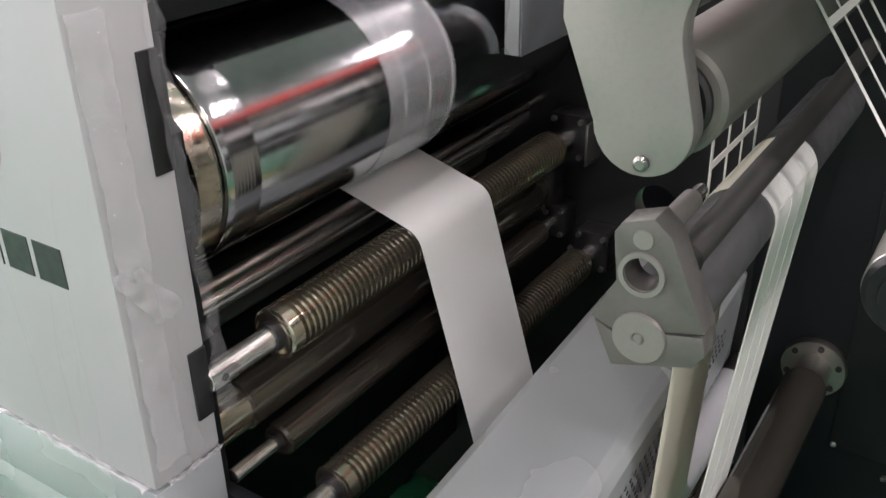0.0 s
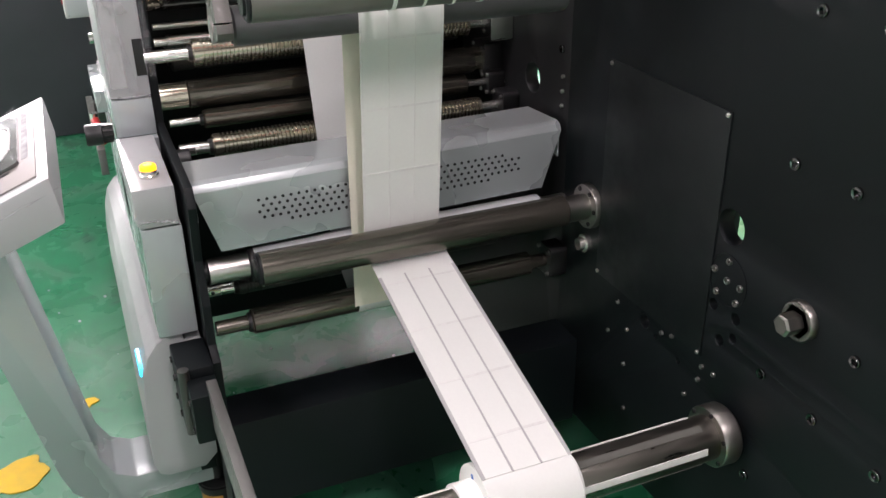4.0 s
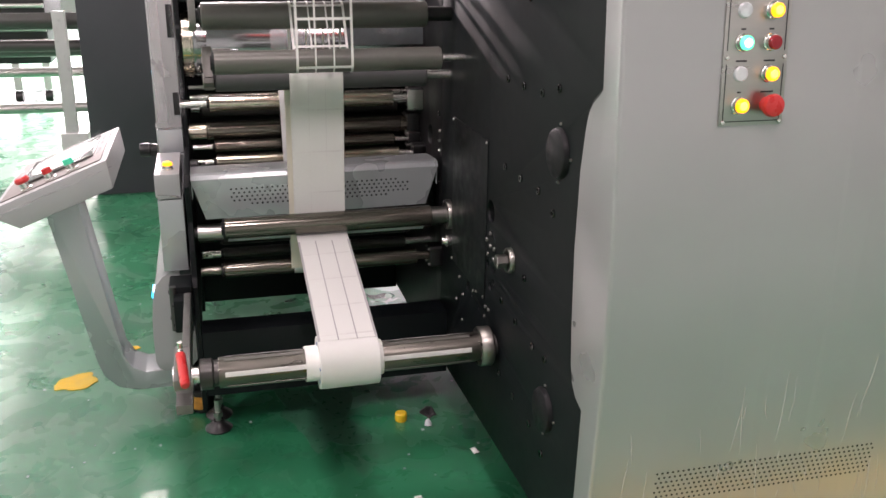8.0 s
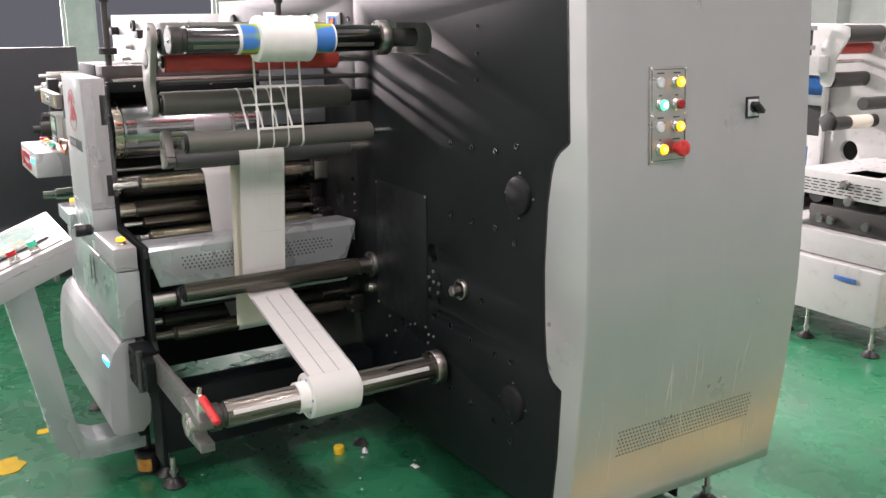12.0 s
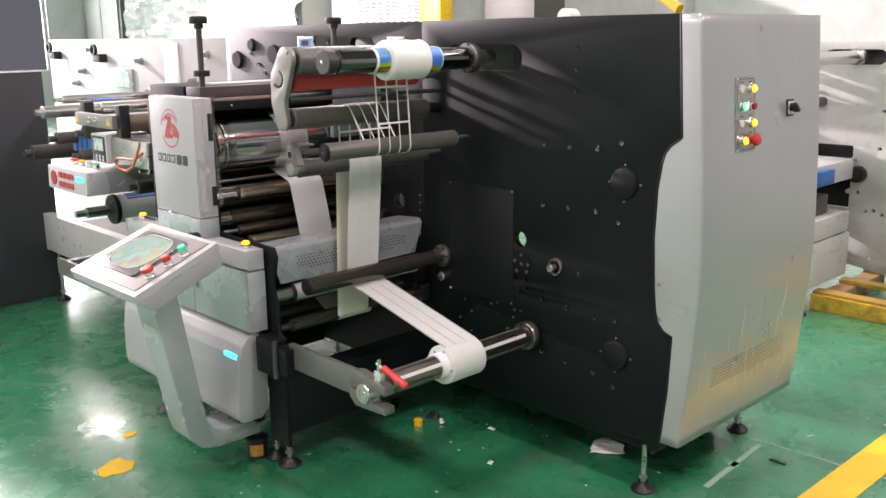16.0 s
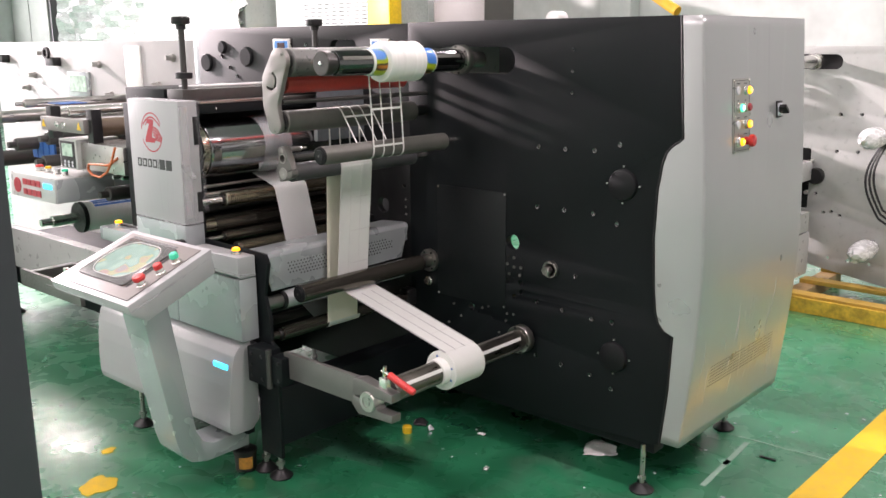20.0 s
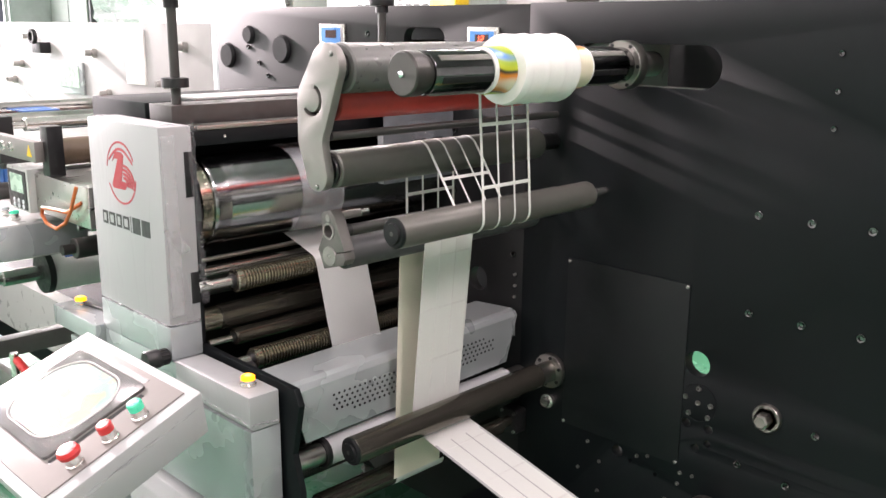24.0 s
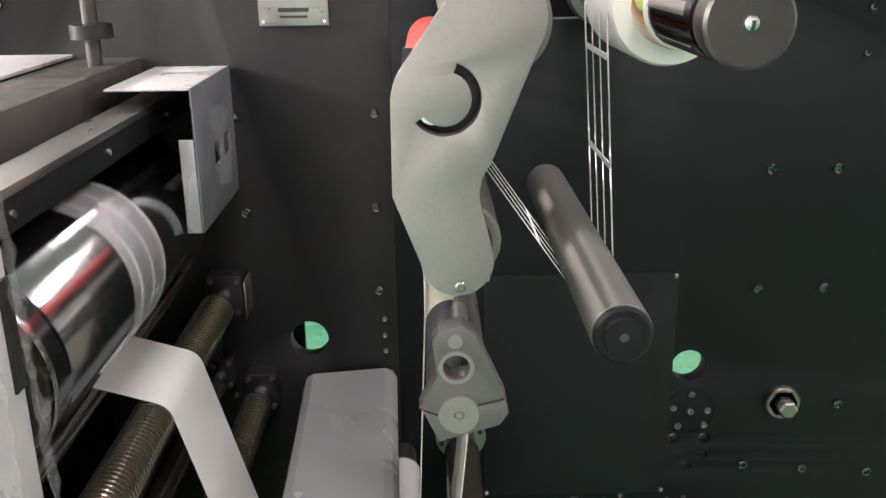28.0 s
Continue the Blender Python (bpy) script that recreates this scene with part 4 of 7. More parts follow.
# ---- air shafts, rolls and the web ----
CAPB = shade("black_oxide", (0.06, 0.058, 0.055), 0.34, 0.5, 90, 0.04, 0.0, rough_vary=0.02)


def air_shaft(name, label, x, z, r, tip, flange_y, body, lugs):
    ob = thing(name, label, "shaft", x, (tip + flange_y) / 2, z, "air shafts")
    part("shaft_body", lathe([(tip + 0.045, r - 0.001), (tip + 0.047, r), (flange_y - 0.03, r)], x, z, 64), body, ob)
    part("end_cap", lathe([(tip, 0.0), (tip, r - 0.003), (tip + 0.003, r), (tip + 0.030, r), (tip + 0.034, r - 0.006), (tip + 0.045, r - 0.006)], x, z, 56), CAPB, ob, "knurled dark grey end cap")
    part("valve", lathe([(tip - 0.004, 0.0), (tip - 0.004, 0.003), (tip - 0.003, 0.006), (tip + 0.0005, 0.0065)], x, z, 18), CHROME, ob)
    for k in range(6):
        a = radians(60 * k)
        bm = box(r - 0.002, r + 0.0012, tip + 0.06, flange_y - 0.06, -0.006, 0.006, 0.0008)
        bm.transform(Matrix.Translation((x, 0, z)) @ Matrix.Rotation(a, 4, "Y"))
        part("lug_strip", bm, lugs[k % 2], ob)
    part("flange", lathe([(flange_y - 0.034, r + 0.001), (flange_y - 0.034, r + 0.012), (flange_y - 0.031, r + 0.014), (flange_y - 0.004, r + 0.014), (flange_y, r + 0.011)], x, z, 56), FLANGE, ob, "bright clamping flange")
    part("root", lathe([(flange_y - 0.001, 0.028), (0.05 if z > 1 else 0.001, 0.028)], x, z, 32), DKROLL, ob)
    for k in range(6):
        a = radians(60 * k + 15)
        part("screw", lathe([(flange_y - 0.0365, 0.0), (flange_y - 0.0365, 0.004), (flange_y - 0.033, 0.004)], x + (r + 0.008) * math.cos(a), z + (r + 0.008) * math.sin(a), 10), PLASTIC, ob)
    return ob


def print_mat():
    """Colourful offcut print on the core."""
    m = bpy.data.materials.new("colour_print")
    m.use_nodes = True
    nt = m.node_tree
    b = nt.nodes["Principled BSDF"]
    tc = nt.nodes.new("ShaderNodeTexCoord")
    mp = nt.nodes.new("ShaderNodeMapping")
    mp.inputs["Scale"].default_value = (1, 0.6, 1)
    n = nt.nodes.new("ShaderNodeTexNoise")
    n.inputs["Scale"].default_value, n.inputs["Detail"].default_value = 13, 0.5
    r = nt.nodes.new("ShaderNodeValToRGB")
    r.color_ramp.interpolation = "EASE"
    cols = ((0.0, (0.03, 0.14, 0.5)), (0.40, (0.05, 0.22, 0.62)), (0.455, (0.30, 0.42, 0.02)), (0.52, (0.45, 0.50, 0.02)), (0.555, (0.03, 0.03, 0.02)), (0.60, (0.65, 0.22, 0.02)), (0.68, (0.7, 0.65, 0.5)))
    while len(r.color_ramp.elements) < len(cols):
        r.color_ramp.elements.new(0.5)
    for e, (p, c) in zip(r.color_ramp.elements, cols):
        e.position, e.color = p, (*c, 1)
    nt.links.new(tc.outputs["Object"], mp.inputs[0])
    nt.links.new(mp.outputs[0], n.inputs["Vector"])
    nt.links.new(n.outputs["Fac"], r.inputs[0])
    nt.links.new(r.outputs[0], b.inputs["Base Color"])
    b.inputs["Roughness"].default_value = 0.35
    return m


up_shaft = air_shaft("air_shaft", "polished black air shaft with a dark grey end cap", *S1, -0.710, -0.045, DARKCHROME, (RUBBER, PLASTIC))
low_shaft = air_shaft("air_shaft", "polished air shaft with rubber strips carried by a hinged arm", *S2, -0.745, -0.012, shade("worn_shaft_steel", (0.15, 0.142, 0.125), 0.36, 1.0, 90, 0.08, 0.02, stretch=(1, 0.15, 1)), (GAP, RUBBER))
WASTE_R, LABEL_R = 0.066, 0.066
waste = thing("waste_roll", "white roll of waste label matrix on a colourfully printed core", "paper roll", S1[0], -0.38, S1[1], "paper rolls")
part("core", lathe([(-0.522, S1[2] + 0.0005), (-0.522, 0.0415), (-0.515, 0.042), (-0.232, 0.042), (-0.228, 0.0415), (-0.228, S1[2] + 0.0005)], S1[0], S1[1], 56, ring=True), PAPER, waste)
part("printed_sleeve", lathe([(-0.513, 0.0412), (-0.513, 0.0428), (-0.234, 0.0428), (-0.234, 0.0412)], S1[0], S1[1], 56), print_mat(), waste, "sleeve with blue, green and orange print")
prof = [(-0.464, 0.0425), (-0.464, WASTE_R - 0.004)]
rr = random.Random(4)
for k in range(40):
    y = -0.460 + 0.156 * k / 39
    lump = max(math.exp(-((y - s) / 0.006) ** 2) for s in (-0.45, -0.403, -0.356, -0.309))
    prof.append((y, WASTE_R - 0.0020 + 0.0016 * lump + rr.uniform(-0.0004, 0.0004)))
prof += [(-0.300, WASTE_R - 0.005), (-0.300, 0.0425)]
part("matrix_winding", lathe(prof, S1[0], S1[1], 72), PAPER, waste)
labels = thing("label_roll", "white roll of slit labels winding on a paper core", "paper roll", S2[0], -0.385, S2[1], "paper rolls")
part("core", lathe([(-0.492, S2[2] + 0.0005), (-0.492, 0.0445), (-0.30, 0.0445), (-0.30, S2[2] + 0.0005)], S2[0], S2[1], 56, ring=True), PAPER, labels)
part("label_winding", lathe([(-0.460, 0.0446), (-0.460, LABEL_R - 0.001), (-0.459, LABEL_R), (-0.313, LABEL_R), (-0.312, LABEL_R - 0.001), (-0.312, 0.0446)], S2[0], S2[1], 88), LABEL, labels)
for a in (20, 75, 160, 250, 300):
    bm = box(0.046, 0.0475 + 0.006, -0.4612, -0.4599, -0.003, 0.003, 0)
    bm.transform(Matrix.Translation((S2[0], 0, S2[1])) @ Matrix.Rotation(radians(a), 4, "Y"))
    part("ink_mark", bm, BLUEP, labels)

W0, W1 = -0.459, -0.312
STOPS = [(*DRUM, 1), (*RIB1, -1), (-0.275, 0.575, 0.024, 1), (*LOW, 1), (R2[0], R2[1], R2[2], -1), (*RA, 1), (S2[0], S2[1], LABEL_R, -1)]
STOPS = [(x, z, r + 0.0008, s) for x, z, r, s in STOPS]
full = wrap(STOPS)
i_low = max(k for k, p in enumerate(full) if p[1] < 0.56 and p[0] < -0.12)
i_top = max(range(len(full)), key=lambda k: full[k][1] - (10 if full[k][0] < -0.2 else 0))
web = thing("label_web", "white self-adhesive label web running over the rollers", "paper web", -0.06, -0.385, 0.9)
part("printed_web", ribbon(full[:i_low + 1], W0 - 0.002, W1 + 0.004), PRINTED, web)
part("backing_web", ribbon(full[i_low:i_top + 1], W0 - 0.011, W1 - 0.011), CREAM, web, "cream-coloured backing paper")
lab = full[i_top:]
part("label_strip", ribbon(lab, W0, W1), LABEL, web, "white labels with narrow grey gaps")
cut = min(k for k, p in enumerate(lab) if p[0] > RA[0] + 0.010 and p[1] < RA[1])
for y in (-0.4565, -0.409, -0.362, -0.3145):
    wd = 0.0009 if -0.45 < y < -0.32 else 0.002
    part("gap_line", ribbon(lab[:cut], y - wd, y + wd, 0.0016), GAP, web)
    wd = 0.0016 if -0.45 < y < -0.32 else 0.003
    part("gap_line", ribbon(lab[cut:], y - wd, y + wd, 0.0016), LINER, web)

MAT = wrap([(R2[0], R2[1], R2[2] + 0.001, -1), (R3[0], R3[1], R3[2] + 0.001, -1), (R1[0], R1[1], R1[2] + 0.001, 1), (S1[0], S1[1], WASTE_R, -1)])
matrix = thing("waste_matrix", "white ladder-like strips of waste label matrix", "paper strips", -0.06, -0.38, 1.12)
LANES = (-0.450, -0.403, -0.356, -0.309)
for y in LANES:
    wd = 0.0032 if y in (LANES[0], LANES[-1]) else 0.0022
    part("strip", ribbon(MAT, y - wd, y + wd, 0.0007), PAPER, matrix)

# ---- operator side: side frame, cabinet, column ----
frame_o = thing("side_frame", "black steel side frame plate carrying the roller bearings", "machine frame", -0.5, -0.74, 0.1)
SF = [(-0.165, 0.10), (-0.055, 0.10), (-0.055, 0.50), (-0.085, 0.52), (-0.085, 0.60), (-0.108, 0.68), (-0.082, 0.79), (-0.098, 0.822), (-0.446, 0.828), (-0.446, 0.975), (-0.436, 0.98), (-0.436, 1.0), (-0.446, 1.01),
      (-0.446, 1.10), (-0.436, 1.11), (-0.436, 1.19), (-0.446, 1.20), (-0.446, 1.29), (-0.93, 1.29), (-0.93, 0.55), (-0.97, 0.10), (-0.84, 0.10), (-0.84, 0.30), (-0.165, 0.30)]
part("frame_plate", prism(SF, -0.760, -0.745, "y", 0.002), BLACK, frame_o)
for sx, sz in ((-0.16, 0.63), (-0.30, 0.80)):
    part("bearing_block", lathe([(-0.7445, 0.018), (-0.722, 0.018), (-0.720, 0.016)], sx, sz, 20), PLASTIC, frame_o)
cross = thing("cross_beam", "black painted cross beam between the side frame and the plate", "beam", -0.1, -0.36, 0.1)
part("beam", box(-0.16, -0.06, -0.7445, -0.0005, 0.145, 0.352, 0.003), BLACK, cross)
cross2 = thing("cross_beam", "black painted cross beam between the side frame and the plate", "beam", -0.9, -0.36, 0.1)
part("beam", box(-0.92, -0.86, -0.7445, -0.0005, 0.13, 0.30, 0.003), BLACK, cross2)

column = thing("logo_column", "silver-grey column cover with a red emblem, wrapped in clear film", "machine cover", -0.55, -0.80, 0.88)
part("column_shell", box(-0.758, -0.432, -0.838, -0.762, 0.890, 1.316, 0.004), SILVER, column)
# emblem: an oval ring in two arcs and a solid stylised shape
EX, EZ = -0.606, 1.203
for a0, a1 in ((205, 352), (28, 172)):
    pts = [(EX + 0.068 * math.cos(radians(a)), EZ + 0.070 * math.sin(radians(a))) for a in np.linspace(a0, a1, 34)]
    ins = [(EX + 0.0645 * math.cos(radians(a)), EZ + 0.0655 * math.sin(radians(a))) for a in np.linspace(a1, a0, 34)]
    part("emblem_ring", prism(pts + ins, -0.8388, -0.8375, "y"), REDL, column)
part("emblem_stem", prism([(EX - 0.045, EZ - 0.030), (EX - 0.012, EZ + 0.030), (EX - 0.028, EZ + 0.030), (EX - 0.040, EZ + 0.022), (EX - 0.022, EZ + 0.046), (EX + 0.006, EZ + 0.046), (EX + 0.016, EZ + 0.040),
                          (EX + 0.0, EZ - 0.018), (EX + 0.030, EZ - 0.020), (EX + 0.014, EZ - 0.036), (EX - 0.040, EZ - 0.037)], -0.8389, -0.8375, "y"), REDL, column)
for k in range(4):
    r0 = 0.014 + 0.0095 * k
    pts = [(EX + 0.012 + r0 * math.cos(radians(a)), EZ - 0.026 + r0 * 0.95 * math.sin(radians(a))) for a in np.linspace(-8, 96, 14)]
    ins = [(EX + 0.012 + (r0 + 0.0065) * math.cos(radians(a)), EZ - 0.026 + (r0 + 0.0065) * 0.95 * math.sin(radians(a))) for a in np.linspace(96, -8, 14)]
    part("emblem_band", prism(pts + ins, -0.8389, -0.8375, "y"), REDL, column)
tip = [(EX - 0.055 + 0.11 * u, EZ + 0.028 + 0.028 * math.sin(math.pi * u)) for u in np.linspace(0, 1, 14)]
part("emblem_arch", prism(tip + [(x, z - 0.006) for x, z in tip[::-1]], -0.8389, -0.8375, "y"), REDL, column)
# the brand line below it stays a row of plain bars
x = -0.712
for w, h, mat in ((0.024, 0.030, INK), (0.028, 0.030, INK), (0.024, 0.030, INK), (0.028, 0.030, INK), (0.0015, 0.036, INK), (0.034, 0.036, INK), (0.036, 0.036, INK)):
    part("print_bar", box(x, x + w, -0.8388, -0.8372, 1.092 - h / 2, 1.092 + h / 2, 0), mat, column)
    if h == 0.030:
        part("print_bar_inside", box(x + 0.006, x + w - 0.006, -0.8391, -0.8373, 1.092 - h / 2 + 0.006, 1.092 + h / 2 - 0.006, 0), SILVER, column)
    x += w + 0.0075
for sx, z0, z1 in ((-0.432, 1.165, 1.262), (-0.432, 0.93, 1.0)):
    part("edge_pad", box(sx - 0.001, sx + 0.0025, -0.782, -0.763, z0, z1, 0.0008), PLASTIC, column)
# loose film at the column's edge: folded sheets
def crumple(name, pts, parent, seed, label="torn clear protective film", amp=0.0035, mat=FILM):
    g = random.Random(seed)
    own = bmesh.new()
    (ax, ay, az), (bx_, by_, bz_), n, depth = pts
    rows = []
    for k in range(n + 1):
        u = k / n
        base = Vector((ax, ay, az)).lerp(Vector((bx_, by_, bz_)), u)
        rows.append([own.verts.new(base + Vector((g.uniform(-amp, amp), depth * v / 4 + g.uniform(-amp, amp) * 0.6, g.uniform(-amp, amp)))) for v in range(5)])
    for a, b in zip(rows, rows[1:]):
        for v in range(4):
            own.faces.new((a[v], a[v + 1], b[v + 1], b[v]))
    ob = part(name, own, mat, parent, label)
    sm = ob.modifiers.new("thick", "SOLIDIFY")
    sm.thickness = 0.0003
    return ob


crumple("loose_film", ((-0.428, -0.775, 1.325), (-0.418, -0.765, 0.93), 26, 0.016), column, 3)
crumple("loose_film", ((-0.432, -0.84, 1.10), (-0.425, -0.81, 1.05), 6, 0.03), column, 5, mat=CREASE)
crumple("loose_film", ((-0.74, -0.842, 0.892), (-0.44, -0.844, 0.890), 34, 0.012), column, 6, mat=CREASE)
crumple("loose_film", ((-0.429, -0.826, 0.892), (-0.429, -0.768, 0.890), 10, 0.006), column, 14, mat=CREASE)
crumple("loose_film", ((-0.4295, -0.834, 1.30), (-0.4290, -0.832, 0.91), 40, 0.030), column, 31, amp=0.0022, mat=CREASE)
crumple("loose_film", ((-0.745, -0.8395, 1.318), (-0.445, -0.8395, 1.317), 30, 0.050), column, 32, amp=0.0018, mat=CREASE)
crumple("loose_film", ((-0.405, -0.8435, 0.766), (-0.140, -0.8435, 0.762), 26, 0.004), column, 33, amp=0.0025, mat=CREASE)
crumple("loose_film", ((-0.1305, -0.840, 0.760), (-0.1305, -0.778, 0.752), 12, 0.004), column, 34, amp=0.003, mat=CREASE)
crumple("loose_film", ((-0.427, -0.822, 1.02), (-0.428, -0.80, 0.90), 12, 0.02), column, 15, amp=0.003)

cabinet = thing("machine_cabinet", "silver-grey machine cabinet with ledges and doors on levelling feet", "cabinet", -0.55, -0.80, 0.19)
part("column_foot", box(-0.758, -0.432, -0.838, -0.762, 0.812, 0.886, 0.003), SILVERP, cabinet)
part("ledge", prism([(-0.842, 0.818), (-0.772, 0.818), (-0.772, 0.746), (-0.834, 0.746), (-0.842, 0.754)], -0.413, -0.132, "x", 0.003), SILVER, cabinet, "silver-grey ledge with an amber lamp button")
part("ledge", prism([(-0.858, 0.818), (-0.762, 0.818), (-0.762, 0.768), (-0.858, 0.768)], -1.005, -0.760, "x", 0.003), SILVERP, cabinet)
part("door", box(-0.515, -0.136, -0.838, -0.768, 0.526, 0.742, 0.003), SILVERP, cabinet, "silver-grey cabinet door")
part("door", box(-0.96, -0.519, -0.838, -0.762, 0.526, 0.742, 0.003), SILVERP, cabinet, "silver-grey cabinet door")
part("top_plate", box(-0.756, -0.415, -0.836, -0.762, 0.745, 0.810, 0.002), SILVERP, cabinet)
for sx in (-0.485, -0.545):
    part("finger_slot", box(sx - 0.008, sx + 0.008, -0.8395, -0.836, 0.625, 0.715, 0.001), PLASTIC, cabinet)
SK = [(-0.795, 0.522), (-0.822, 0.518), (-0.846, 0.505), (-0.866, 0.480), (-0.878, 0.440), (-0.886, 0.370), (-0.889, 0.290), (-0.888, 0.225), (-0.880, 0.200), (-0.864, 0.190), (-0.79, 0.190), (-0.765, 0.22), (-0.765, 0.505), (-0.795, 0.505)]
bm = prism(SK, -1.045, -0.150, "x", 0.004)
for v in bm.verts:
    if v.co.z < 0.45 and v.co.x > -0.5:
        v.co.x -= 0.020 * ((0.45 - v.co.z) / 0.255) ** 2
part("skirt", bm, SILVER, cabinet, "bulging silver-grey skirt panel with a cyan lamp strip")
part("lamp_strip", box(-0.252, -0.172, -0.8825, -0.872, 0.430, 0.448, 0.004), LIT_C, cabinet, "glowing cyan lamp strip")


def top_button(x, y, z, parent, lens, core=None, r=0.013, h=0.016):
    m = Matrix.Translation((x, y, z)) @ Matrix.Rotation(radians(-90), 4, "X")
    part("button_collar", lathe([(0.0, r + 0.003), (-0.004, r + 0.003), (-0.006, r), (-h, r)], 0, 0, 24, m=m), BARE, parent)
    part("lens", lathe([(-h + 0.001, r * 1.02), (-h - 0.006, r), (-h - 0.008, r * 0.8), (-h - 0.0085, 0.0)], 0, 0, 24, m=m), lens, parent)
    if core:
        part("lit_centre", lathe([(-h - 0.0082, r * 0.6), (-h - 0.0095, r * 0.45), (-h - 0.0098, 0.0)], 0, 0, 20, m=m), core, parent)


top_button(-0.190, -0.805, 0.818, cabinet, LIT_Y, LIT_YC, 0.014, 0.014)
top_button(-0.945, -0.81, 0.818, cabinet, LIT_Y, LIT_YC, 0.014, 0.014)
wire = [(-0.93, -0.806, 0.8265), (-0.905, -0.80, 0.823), (-0.87, -0.792, 0.8225), (-0.83, -0.797, 0.8225), (-0.79, -0.80, 0.8225), (-0.752, -0.80, 0.826)]
part("wire", tube(wire, 0.0042, 8), PLASTIC, cabinet, "short black lamp wire")
# adjusting knob at the foot of the column
kn = part("adjusting_knob", lathe([(-0.894, 0.0), (-0.894, 0.019), (-0.891, 0.021), (-0.864, 0.021), (-0.862, 0.0165), (-0.842, 0.0165)], -0.445, 0.822, 28), PLASTIC, cabinet, "black knurled adjusting knob")
for k in range(14):
    a = 2 * math.pi * k / 14
    part("rib", box(-0.445 + 0.0172 * math.cos(a) - 0.0012, -0.445 + 0.0172 * math.cos(a) + 0.0012, -0.862, -0.844, 0.822 + 0.0172 * math.sin(a) - 0.0012, 0.822 + 0.0172 * math.sin(a) + 0.0012, 0), PLASTIC, kn)


def levelling_foot(x, y, top, label="black levelling foot on the green floor"):
    ob = thing("levelling_foot", label, "machine foot", x, y, 0, "levelling feet")
    flip = Matrix.Translation((x, y, 0)) @ Matrix.Rotation(radians(90), 4, "X")
    part("pad", lathe([(0.0, 0.040), (0.006, 0.042), (0.012, 0.036), (0.024, 0.020), (0.030, 0.017)], 0, 0, 28, m=flip), PLASTIC, ob)
    part("spindle", lathe([(0.028, 0.009), (top, 0.009)], 0, 0, 16, m=flip), STEEL, ob)
    part("nut", lathe([(0.045, 0.016), (0.058, 0.016)], 0, 0, 6, m=flip), STEEL, ob)
    return ob


for x, y, top in ((-0.118, -0.718, 0.101), (-0.205, -0.715, 0.16), (-0.90, -0.80, 0.20), (0.90, 0.03, 0.17), (0.885, 0.70, 0.215), (-0.90, 0.10, 0.15)):
    levelling_foot(x, y, top)
CAN = (-0.262, -0.765)
mount = thing("machine_mount", "round black rubber machine mount with an orange label on the floor", "machine mount", CAN[0], CAN[1], 0)
upm = Matrix.Translation((CAN[0], CAN[1], 0)) @ Matrix.Rotation(radians(90), 4, "X")
part("body", lathe([(0.0, 0.034), (0.004, 0.038), (0.070, 0.040), (0.082, 0.038), (0.086, 0.030), (0.086, 0.0)], 0, 0, 32, m=upm), PLASTIC, mount)
part("rim", lathe([(0.066, 0.0395), (0.067, 0.043), (0.079, 0.043), (0.080, 0.0385)], 0, 0, 32, m=upm), PLASTIC, mount)
part("stem", lathe([(0.085, 0.014), (0.19, 0.014)], 0, 0, 16, m=upm), PLASTIC, mount)
sticker = bmesh.new()
arcs = [(CAN[0] + 0.0402 * math.cos(radians(a)), CAN[1] + 0.0402 * math.sin(radians(a))) for a in np.linspace(-72, 2, 10)]
rows2 = [[sticker.verts.new((x, y, z)) for x, y in arcs] for z in (0.016, 0.060)]
for k in range(len(arcs) - 1):
    sticker.faces.new((rows2[0][k], rows2[0][k + 1], rows2[1][k + 1], rows2[1][k]))
part("sticker", sticker, shade("orange_label_paper", (0.52, 0.24, 0.04), 0.5, 0.0, 60, 0.25, 0.0), mount, "worn orange label")
beamb = thing("base_beam", "black base beam under the machine plate", "beam", 0.4, 0.35, 0.14)
part("beam", box(-0.12, 0.94, 0.032, 0.10, 0.145, 0.22, 0.004), BLACK, beamb)
part("beam", box(0.84, 0.94, 0.101, 0.76, 0.165, 0.215, 0.004), BLACK, beamb)

# perforated hood
hood = thing("dryer_hood", "silver-grey sheet metal hood with a band of round holes", "machine hood", -0.21, -0.36, 0.65)
HP = [(-0.292, 0.70), (-0.292, 0.782), (-0.287, 0.796), (-0.275, 0.803), (-0.150, 0.812), (-0.137, 0.808), (-0.130, 0.796), (-0.131, 0.678), (-0.135, 0.678), (-0.134, 0.796), (-0.140, 0.803), (-0.152, 0.807), (-0.275, 0.798), (-0.283, 0.794), (-0.288, 0.782), (-0.288, 0.70)]
SKEW = 0.036


def skewed(bm):
    """The hood stands slightly askew between the side frame and the plate."""
    for v in bm.verts:
        v.co.x -= SKEW * (v.co.y + 0.745)
    return bm


